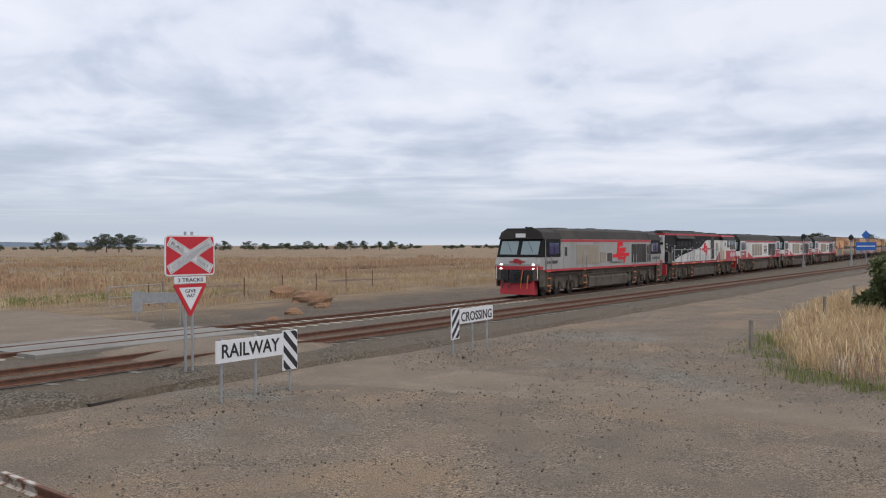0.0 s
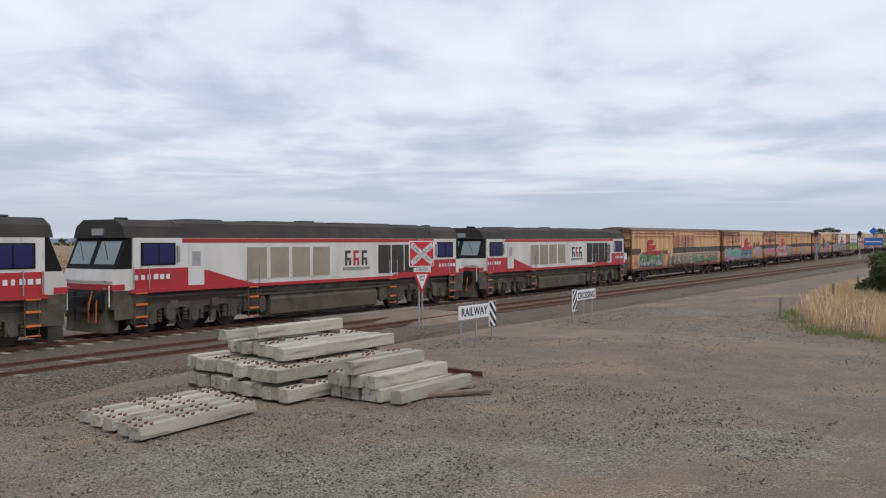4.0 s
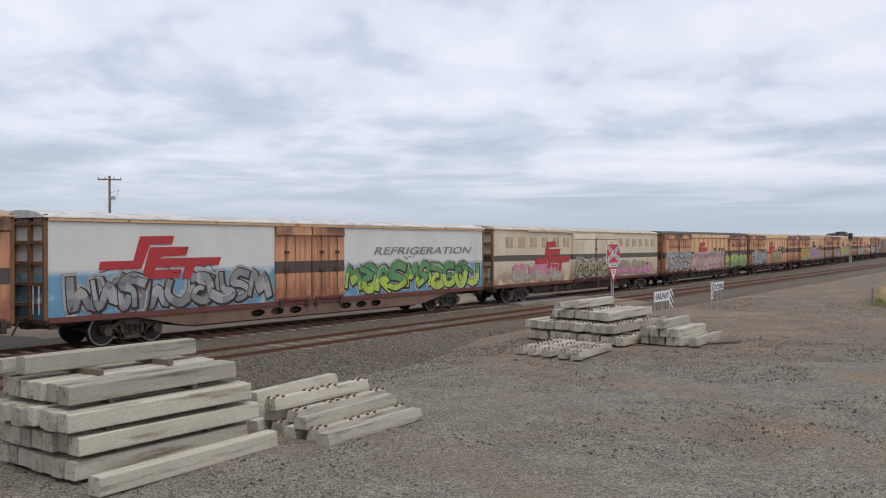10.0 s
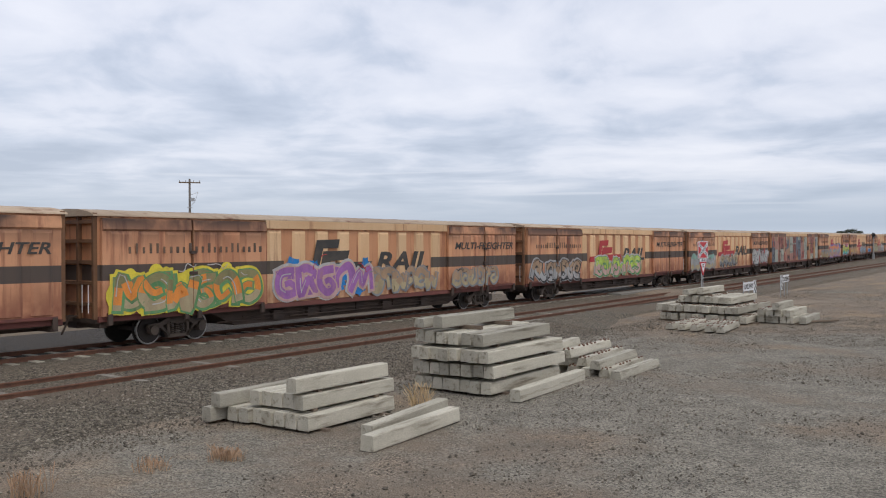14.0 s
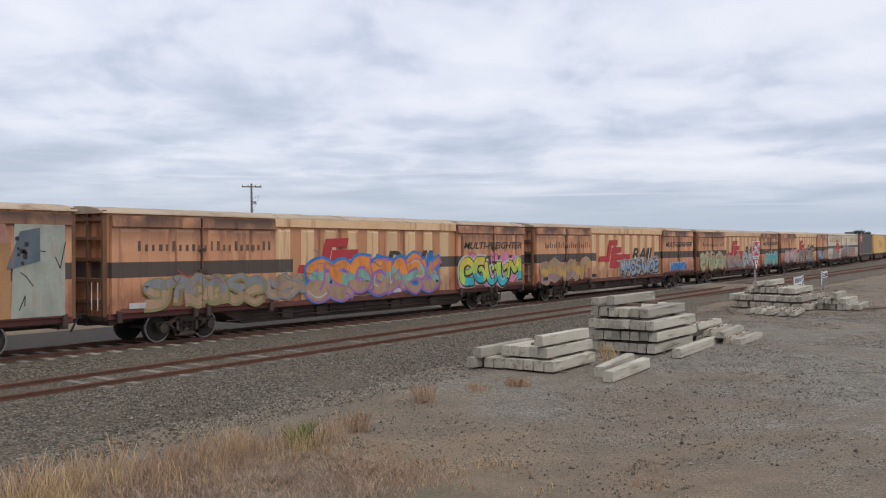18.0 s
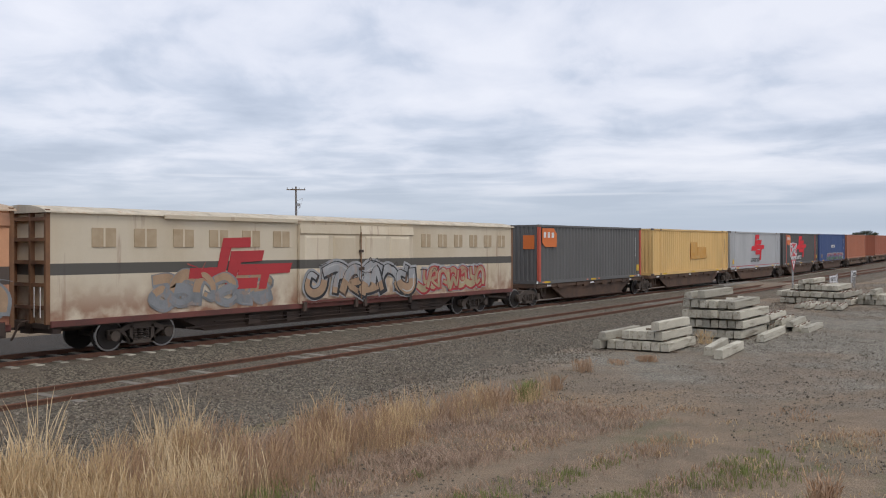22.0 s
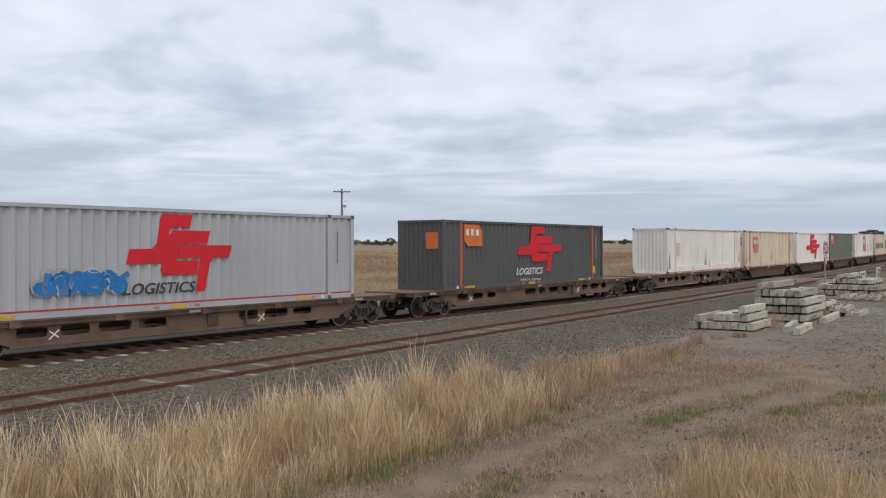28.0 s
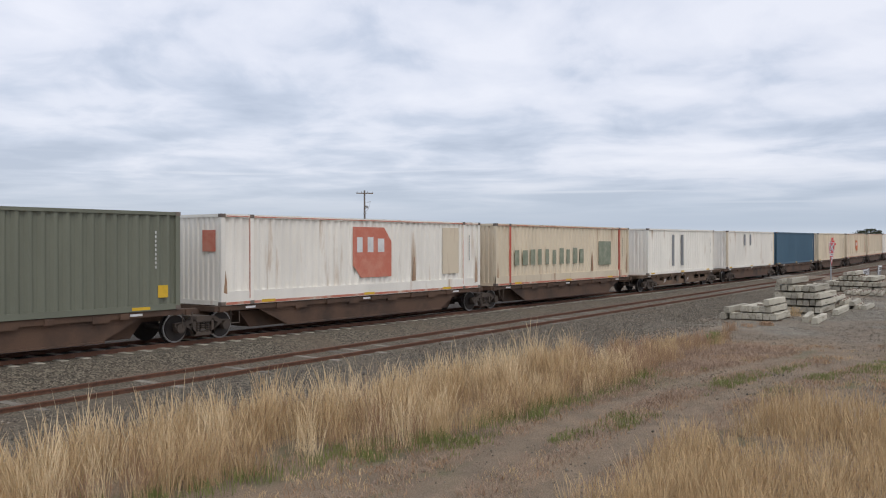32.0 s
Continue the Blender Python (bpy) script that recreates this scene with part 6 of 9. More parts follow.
def add_graffiti(parent, x, z, w, h, y, fills, outline="black", back=None, seed=0, n=None, inset=0.0):
    """Sprayed pieces nobody can read: interlocked bands in fading colours with a dark edge, bubbles behind and scrawls beside."""
    r = random.Random(seed)
    n = n or max(3, round(w / (h * 0.72)))
    cw = w / n
    wid = min(cw * 0.34, h * 0.27)
    edge = 0.03 + 0.035 * min(1.0, h)
    bands = []
    for i in range(n):
        for _ in range(r.choice((1, 1, 2))):
            pts = list(r.choice(GLYPHS))
            if r.random() < 0.5:
                pts = [(1 - a, b) for a, b in pts]
            if r.random() < 0.3:
                pts = [(a, 1 - b) for a, b in pts]
            lean, k, lift = r.uniform(-0.12, 0.2), r.uniform(1.0, 1.3), r.uniform(-0.05, 0.1)
            bands.append(ribbon([(x + cw * (i + 0.5 + (a - 0.5) * k + lean * (b - 0.5)) + r.uniform(-0.04, 0.04) * cw,
                                  z + wid * 0.5 + (h - wid) * (b * 0.97 + lift) + r.uniform(-0.04, 0.04) * h) for a, b in pts], wid * r.uniform(0.8, 1.15), r))
    if back:
        s = Shape()
        for i in range(n * 5):
            low = i % 5 < 2
            c = (x + w * (i + 0.5) / (5 * n), z + h * (r.uniform(0.2, 0.5) if low else r.uniform(0.55, 0.98)))
            rad = h * (r.uniform(0.22, 0.36) if low else r.uniform(0.12, 0.26))
            k, spike = (14, 1.0) if seed % 2 else (10, r.uniform(0.55, 0.8))
            a0 = r.random()
            s.slab([(c[0] + rad * (1 if q % 2 else spike) * math.cos(2 * math.pi * (q + a0) / k), max(z - 0.02, c[1] + rad * (1 if q % 2 else spike) * math.sin(2 * math.pi * (q + a0) / k))) for q in range(k)],
                   y + 0.004 - 0.00004 * i + (inset if -5.15 < c[0] < 5.65 else 0), 0.003)
        tagged(part("graffiti_cloud", s, SPRAY[back], parent), kind="stuff")
    whole = lambda a, b: 0
    if outline not in ("tan", "sand", "grey", "olive"):
        rim = Shape()
        for i, band in enumerate(bands):
            lay_ribbon([rim], band, edge * 1.9, y - 0.0005 - 0.0003 * i, inset, (0, 0), whole)
        tagged(part("graffiti_keyline", rim, SPRAY["white" if back != "white" and seed % 3 else (back or "silver")], parent), kind="stuff")
    zones = [Shape() for _ in fills]
    dark, shine = Shape(), Shape()

    def zone(a, b):
        q = 1 - (b - z) / h + 0.12 * math.sin(a * 3.1 + seed) + 0.05 * math.sin(a * 11.0)
        return max(0, min(len(fills) - 1, int(q * len(fills))))

    for i, band in enumerate(bands):
        lay = y - 0.006 - 0.0026 * (i % 5)
        lay_ribbon([dark], band, edge, lay, inset, (0.03, -0.03), whole)
        lay_ribbon(zones, band, 0.0, lay - 0.0012, inset, (0, 0), zone)
        inner = [(a + c * 0.45, b + d * 0.45, c * 0.12, d * 0.12) for a, b, c, d in band[2:len(band) // 2]]
        if len(inner) > 1 and i % 2:
            lay_ribbon([shine], inner, 0.0, lay - 0.0022, inset, (0, 0), whole)
    tagged(part("graffiti_outline", dark, SPRAY[outline], parent), kind="stuff")
    for fill, s in zip(fills, zones):
        if s.v:
            tagged(part("graffiti_fill", s, SPRAY[fill], parent), kind="stuff")
    if shine.v and outline not in ("tan", "sand", "grey", "olive"):
        tagged(part("graffiti_shine", shine, SPRAY["white"], parent), kind="stuff")
    # thin scrawls beside the piece
    s = Shape()
    for _ in range(4):
        cx, cz = x + w * r.uniform(-0.02, 1.0), z + h * r.uniform(0.75, 1.15)
        pts = [(cx + 0.16 * k + r.uniform(-0.06, 0.06), cz + r.uniform(-0.13, 0.13)) for k in range(r.randint(3, 6))]
        lay_ribbon([s], ribbon(pts, 0.03, r), 0.0, y - 0.02, inset, (0, 0), whole)
    tagged(part("graffiti_scrawl", s, SPRAY[r.choice(("black", "white", "teal", "red", "grey"))], parent), kind="stuff")


# ---- louvre vans ----
VL = 24.08
BH = 11.5
ROOFP = [(-1.32, 3.86), (-1.30, 3.90), (-1.02, 4.00), (-0.5, 4.07), (0, 4.09), (0.5, 4.07), (1.02, 4.00), (1.30, 3.90), (1.32, 3.86)]
VAN_END = surf("rust_brown_van_end", (0.21, 0.105, 0.05), 0.8, 0, (0.11, 0.055, 0.035), 0.9, 0.5, 0.12, 40, 0.1, spread=0.1)
SKIN = {}


def keep(key, make):
    """One mesh for each kind and paint, shared by all alike parts."""
    if key not in SKIN:
        SKIN[key] = make()
    return SKIN[key]


def roof_shape():
    s = Shape().prism(ROOFP, -BH - 0.16, BH + 0.16)
    for i in range(15):
        x = -BH + 0.7 + i * (2 * BH - 1.4) / 14
        s.prism([(p * 1.004, q + 0.005) for p, q in ROOFP], x - 0.04, x + 0.04)
    return s


def underframe_shape(deep):
    s = Shape().box(-BH, BH, -0.25, 0.25, 0.62, 0.94).box(-BH - 0.05, BH + 0.05, -1.22, 1.22, 0.80, 0.93)
    for x in (-BH + 0.2, BH - 0.2):
        s.box(x - 0.12, x + 0.12, -1.22, 1.22, 0.66, 0.95)
    if not deep:
        for side in (-1, 1):
            for x in (-1.8, 0.2, 2.5):
                s.box(x - 0.3, x + 0.25, side * 0.9 - 0.1, side * 0.9 + 0.1, 0.52, 0.76)
            s.rod((-3.8, side * 1.1, 0.5), (3.8, side * 1.1, 0.5), 0.025)
    s.cyl((-0.6, 0.5, 0.6), 0.18, 0.9, "x", 10)
    # trussed centre girder with its brake gear
    s.prism([(-7.2, 0.8), (-6.2, 0.34), (6.2, 0.34), (7.2, 0.8)], -0.95, 0.95, "y")
    s.rod((-7.0, -1.0, 0.48), (7.0, -1.0, 0.48), 0.03).rod((-6.0, -1.12, 0.62), (6.0, -1.12, 0.62), 0.02)
    for x in (-4.6, -2.9, 1.4, 4.0):
        s.box(x, x + 0.5, -1.12, -0.86, 0.44, 0.74)
    return s


def end_shape():
    s = Shape()
    for z in (1.35, 1.95, 2.55, 3.15, 3.7):
        s.box(-0.11, 0.0, -1.22, 1.22, z - 0.05, z + 0.05)
    for y in (-1.2, -0.45, 0.45, 1.2):
        s.box(-0.12, 0.0, y - 0.05, y + 0.05, 0.92, 3.95)
    s.prism([(p * 0.985, q - 0.02) for p, q in ROOFP], -0.02, 0.0)
    return s


def rib_shape(w, z0, z1, d=0.06):
    """A pressed rib with slanting flanks and a slanting head."""
    n = 0.07
    s = Shape()
    s.v = [(0, 0, z0), (w, 0, z0), (w, 0, z1), (0, 0, z1), (n, -d, z0), (w - n, -d, z0), (w - n, -d, z1 - 0.1), (n, -d, z1 - 0.1)]
    s.f = [(4, 5, 6, 7), (0, 4, 7, 3), (5, 1, 2, 6), (7, 6, 2, 3), (0, 1, 5, 4)]
    return s


def add_door(root, x0, w, y, paint, side, panels=3, z0=1.0, z1=3.80):
    """A plug door: a thick leaf with pressed panels, a sloping head and a foot rail."""
    d = part("door", keep(("door", w, paint.name, z1), lambda: Shape().box(0.025, w - 0.025, -0.05, 0.05, z0, z1).mesh("door", paint)), None, root)
    d.matrix_basis = pose(x0 if side < 0 else x0 + w, side * y, 0, 0, 0, 0 if side < 0 else 180)
    if side > 0:
        return d
    pw = (w - 0.3) / panels
    for i in range(panels):
        p = part("panel", keep(("dpanel", w, paint.name, z1), lambda: rib_shape(pw - 0.22, z0 + 0.14, z1 - 0.36, 0.035).mesh("panel", paint)), None, d)
        p.matrix_basis = pose(0.26 + i * pw, -0.05, 0)
    part("door_head", keep(("dhead", w, paint.name, z1), lambda: Shape().prism([(-0.05, z1 - 0.36), (-0.10, z1 - 0.31), (-0.065, z1), (-0.05, z1)], 0.03, w - 0.03).mesh("door_head", paint)), None, d)
    part("foot_rail", keep(("dfoot", w), lambda: Shape().box(0.15, w - 0.15, -0.09, -0.05, z0 + 0.01, z0 + 0.09).mesh("foot_rail", VAN_SILL)), None, d)
    for q in (0.18, w - 0.3):
        f = part("roller_foot", keep(("foot",), lambda: Shape().box(0, 0.14, -0.11, -0.03, 0.74, 1.06).mesh("roller_foot", FRAME)), None, d)
        f.matrix_basis = pose(q, 0, 0)
    return d


def add_lock(root, x, y):
    k = part("lock_rod", keep(("rod",), lambda: Shape().rod((0, -0.1, 1.02), (0, -0.1, 3.5), 0.022).mesh("lock_rod", VAN_END)), None, root)
    k.matrix_basis = pose(x, -y, 0)
    for z, w in ((2.15, 0.3), (2.8, 0.2)):
        h = part("lock_handle", keep(("hand", w), lambda: Shape().box(-w / 2, w / 2, -0.14, -0.08, -0.05, 0.05).mesh("lock_handle", FRAME)), None, k)
        h.matrix_basis = pose(0, 0, z)


def build_van(kind, paint, roof, label, slats=False):
    root = thing("louvre_van", label, "freight wagon", "louvre vans of the train")
    part("body", keep(("body", paint.name), lambda: Shape().box(-BH, BH, -1.24, 1.24, 0.92, 3.86).mesh("body", paint)), None, root)
    part("roof", keep(("roof", roof.name), lambda: roof_shape().mesh("roof", roof)), None, root)
    deep = kind in ("white", "old")
    part("underframe", keep(("under", deep), lambda: underframe_shape(deep).mesh("underframe", FRAME)), None, root)
    for side in (-1, 1):
        part("sill", keep(("sill", side), lambda: Shape().box(-BH, BH, side * 1.27 - 0.04, side * 1.27 + 0.04, 0.84, 1.0).mesh("sill", VAN_SILL)), None, root)
    for x, a in ((-BH, 0), (BH, 180)):
        e = part("end_frame", keep(("end",), lambda: end_shape().mesh("end_frame", VAN_END)), None, root)
        e.matrix_basis = pose(x, 0, 0, 0, 0, a)
        for y in (-1.05, -0.75):
            g = part("grab_rail", keep(("grab",), lambda: Shape().rod((0, 0, 1.1), (0, 0, 1.9), 0.015).mesh("grab_rail", LOGO_WHITE)), None, e)
            g.matrix_basis = pose(-0.16, y, 0)
    if kind == "freighter":
        for side in (-1, 1):
            for x0, w in ((-11.45, 3.15), (-8.28, 3.13), (5.67, 2.9), (8.59, 2.86)):
                add_door(root, x0, w, 1.33, VAN_DOOR, side)
            part("cant_rail", keep(("cant", side), lambda: Shape().box(-5.12, 5.64, side * 1.28 - 0.04, side * 1.28 + 0.04, 3.58, 3.86).mesh("cant_rail", VAN_RIB)), None, root)
        for x in (-8.29, 8.58):
            add_lock(root, x, 1.33)
        for i in range(9):
            b = part("side_rib", keep(("rib", 0 < i < 8), lambda: rib_shape(0.66, 1.02, 3.52).mesh("side_rib", VAN_RIB_PLAIN if 0 < i < 8 else VAN_RIB)), None, root)
            b.matrix_basis = pose(-5.0 + i * 1.19, -1.24, 0)
    elif kind == "old":
        for i in range(22):
            x = -BH + 0.12 + i * 1.08
            if not -2.6 < x < 2.9:
                b = part("side_rib", keep(("oldrib", -9.7 < x < -1.6), lambda: rib_shape(0.2, 1.0, 3.5, 0.05).mesh("side_rib", VAN_RIB_PLAIN if -9.7 < x < -1.6 else VAN_RIB)), None, root)
                b.matrix_basis = pose(x, -1.24, 0)
        for z in (3.36, 3.62):
            r = part("side_rail", keep(("oldrail",), lambda: Shape().cbox(-BH, BH, -1.305, -1.24, 0, 0.09, 0.02).mesh("side_rail", VAN_RIB)), None, root)
            r.matrix_basis = pose(0, 0, z)
        for x0 in (-2.1, 0.6):
            d = add_door(root, x0, 2.68, 1.29, VAN_TAN, -1, 4, 1.0, 3.7)
            if slats:
                for k in range(9):
                    p = part("slat", keep(("slat",), lambda: Shape().prism([(-0.05, 0), (-0.105, 0.02), (-0.05, 0.11)], 0.2, 2.5).mesh("slat", VAN_RIB)), None, d)
                    p.matrix_basis = pose(0, -0.02, 2.5 + k * 0.12)
        add_lock(root, 0.59, 1.29)
    elif kind == "white":
        for x0 in (-2.7, -0.8):
            add_door(root, x0, 1.88, 1.28, VAN_DOOR, -1, 4, 1.0, 3.75)
        for x in (-2.2, -0.3, 0.6):
            add_lock(root, x, 1.28)
        for side in (-1, 1):
            part("side_rail", keep(("whiterail", side), lambda: Shape().cbox(-BH, BH, side * 1.27 - 0.03, side * 1.27 + 0.03, 3.76, 3.86, 0.015).mesh("side_rail", VAN_RIB)), None, root)
            # fish-bellied side sill pierced by oval holes
            s = Shape()
            xs = [-8.6, -6.6, -4.0] + [-4.0 + 0.95 * k for k in range(1, 9)] + [6.3, 8.6]
            for a, b in zip(xs, xs[1:]):
                za, zb = (np.interp(q, [-8.6, -6.6, 6.3, 8.6], [0.84, 0.42, 0.42, 0.84]) for q in (a, b))
                outer = [(a, 0.86), (a, za), (b, zb), (b, 0.86)]
                if -4.01 < a < 3.5 and int(round((a + 4) / 0.95)) not in (3, 4):
                    c = (a + b) / 2
                    oval = [(c + 0.34 * math.cos(2 * math.pi * k / 12), 0.64 + 0.13 * math.sin(2 * math.pi * k / 12)) for k in range(12)]
                    rim = [(b, 0.64), (b, 0.75), (b, 0.86), (c, 0.86), (a, 0.86), (a, 0.75), (a, 0.64), (a, 0.53), (a, 0.42), (c, 0.42), (b, 0.42), (b, 0.53)]
                    for k in range(12):
                        s.prism([oval[k], rim[k], rim[(k + 1) % 12], oval[(k + 1) % 12]], side * 1.25 - 0.02, side * 1.25 + 0.02, "y")
                else:
                    s.prism(outer, side * 1.25 - 0.02, side * 1.25 + 0.02, "y")
            part("side_sill", s, DECKM, root)
    else:
        for side in (-1, 1):
            for x0, w in ((-2.55, 3.14), (0.61, 3.2)):
                add_door(root, x0, w, 1.31, paint, side, 2, 1.0, 3.74)
        add_lock(root, 0.6, 1.31)
        for i in range(6):
            for x, w in ((-10.3 + i * 1.33, 0.74), (4.5 + i * 1.16, 0.6)):
                b = part("vent_panel", keep(("vent", w), lambda: Shape().box(0, w, -1.262, -1.235, 2.95, 3.48).mesh("vent_panel", VENTM)), None, root)
                b.matrix_basis = pose(x, 0, 0)
                c = part("mullion", keep(("mull",), lambda: Shape().box(-0.03, 0.03, -1.272, -1.262, 2.95, 3.48).mesh("mullion", VAN_CREAM)), None, b)
                c.matrix_basis = pose(w / 2, 0, 0)
        part("roof_walk", Shape().box(-8.0, -2.6, -1.345, -1.30, 3.78, 3.90), paint, root)
    for x in (-8.6, 8.6):
        add_bogie(root, x)
    add_couplers(root, BH)
    return root


DECKM = surf("rust_brown_side_sill", (0.19, 0.115, 0.085), 0.85, 0, (0.13, 0.08, 0.06), 1.0, 0.5, 0.14, 40, 0.1)
VENTM = surf("dusty_cream_vent_sheet", (0.46, 0.36, 0.24), 0.8, 0, (0.38, 0.28, 0.17), 2.0, 0.5, 0.1)
MOVERS = []


def ride(ob, centre, lift=0.0):
    MOVERS.append((ob, centre, lift))
    return ob


def build_mural(root):
    """A patchwork of muted painted panels over the whole side, with dots, stars and cracks."""
    r = random.Random(17)
    tones = {n: paint_mat("mural_" + n, c) for n, c in dict(dusky_red=(0.27, 0.085, 0.07), pale_green=(0.36, 0.385, 0.325), rose=(0.38, 0.19, 0.15), ochre=(0.44, 0.235, 0.105), slate=(0.12, 0.15, 0.185), brick=(0.33, 0.075, 0.06), tan=(0.38, 0.235, 0.15)).items()}
    order = ["slate", "slate", "pale_green", "rose", "tan", "rose", "dusky_red", "pale_green", "rose", "pale_green", "ochre", "rose", "pale_green", "dusky_red", "tan", "rose", "pale_green", "dusky_red", "pale_green", "slate", "ochre", "slate"]
    x, k = -11.3, 0
    while x < 11.0:
        w = min(r.uniform(0.75, 1.6), 11.3 - x)
        y = -1.424 if not -5.15 < x + w / 2 < 5.65 else -1.306
        cuts = [1.05] + sorted(r.uniform(1.4, 3.2) for _ in range(r.choice((0, 1, 1, 2)))) + [3.52]
        for a, b in zip(cuts, cuts[1:]):
            if b - a < 0.12:
                continue
            tone = order[k % len(order)] if r.random() < 0.7 else r.choice(order)
            k += 1
            tilt = r.uniform(-0.25, 0.25) if r.random() < 0.4 else 0.0
            p = part("mural_panel", Shape().slab([(x, a), (x + w, a), (x + w - max(0, tilt), b), (x - min(0, tilt), b)], y - 0.0003 * (k % 7), 0.006), tones[tone], root)
            if tone in ("brick", "dusky_red", "slate") and r.random() < 0.8:
                s = Shape()
                for _ in range(int(5 + 9 * (b - a))):
                    cx, cz, q = r.uniform(x + 0.12, x + w - 0.12), r.uniform(a + 0.1, b - 0.1), r.uniform(0.06, 0.12)
                    s.slab([(cx + q * math.cos(2 * math.pi * j / 8), cz + q * math.sin(2 * math.pi * j / 8)) for j in range(8)], y - 0.006, 0.004)
                tagged(part("dots", s, SPRAY["black"], p), kind="stuff")
            elif tone == "pale_green" and r.random() < 0.7:
                s = Shape()
                for _ in range(6):
                    cx, cz = r.uniform(x + 0.1, x + w - 0.1), r.uniform(a + 0.1, b - 0.1)
                    stroke(s, [(cx, cz), (cx + r.uniform(-0.25, 0.25), cz + r.uniform(-0.3, 0.3)), (cx + r.uniform(-0.4, 0.4), cz + r.uniform(-0.4, 0.4))], 0.025, y - 0.006)
                tagged(part("cracks", s, SPRAY["black"], p), kind="stuff")
        x += w
    # spotted red and grey wedges over the panels
    for i, (x, z, w, h, tone) in enumerate(((-10.9, 2.5, 0.75, 1.0, "brick"), (-8.9, 1.1, 0.7, 0.9, "brick"), (-5.9, 2.5, 1.0, 1.0, "brick"), (-4.7, 2.2, 1.3, 1.1, "slate"), (-6.4, 1.1, 0.8, 0.9, "brick"), (0.2, 1.2, 0.7, 1.0, "dusky_red"),
                                            (2.3, 2.9, 1.3, 0.6, "dusky_red"), (2.5, 1.1, 1.6, 0.9, "brick"), (7.2, 1.7, 1.2, 0.6, "brick"), (9.6, 2.3, 0.9, 1.1, "slate"))):
        y = -1.315 if -5.15 < x + w / 2 < 5.65 else -1.433
        flip = i % 2
        p = part("mural_wedge", Shape().slab([(x, z), (x + w, z + (h * 0.2 if flip else 0)), (x + (w if flip else w * 0.5), z + h), (x + (w * 0.4 if flip else 0.1), z + h * 0.9)], y - 0.0004 * i, 0.004), tones[tone], root)
        s = Shape()
        for _ in range(9):
            cx, cz, q = x + w * r.uniform(0.3, 0.7), z + h * r.uniform(0.1, 0.8), r.uniform(0.04, 0.08)
            s.slab([(cx + q * math.cos(2 * math.pi * j / 8), cz + q * math.sin(2 * math.pi * j / 8)) for j in range(8)], y - 0.008, 0.003)
        tagged(part("dots", s, SPRAY["black"], p), kind="stuff")
    for x, z, w, h in ((-3.0, 1.9, 1.5, 0.9), (5.9, 2.0, 1.6, 0.8), (-8.4, 1.2, 0.8, 0.9)):
        y = -1.318 if -5.15 < x < 5.65 else -1.436
        for b in ((x, x + w, z, z + 0.07), (x, x + w, z + h - 0.07, z + h), (x, x + 0.07, z, z + h), (x + w - 0.07, x + w, z, z + h)):
            part("mural_line", Shape().box(b[0], b[1], y, y + 0.004, b[2], b[3]), SPRAY["black"], root)


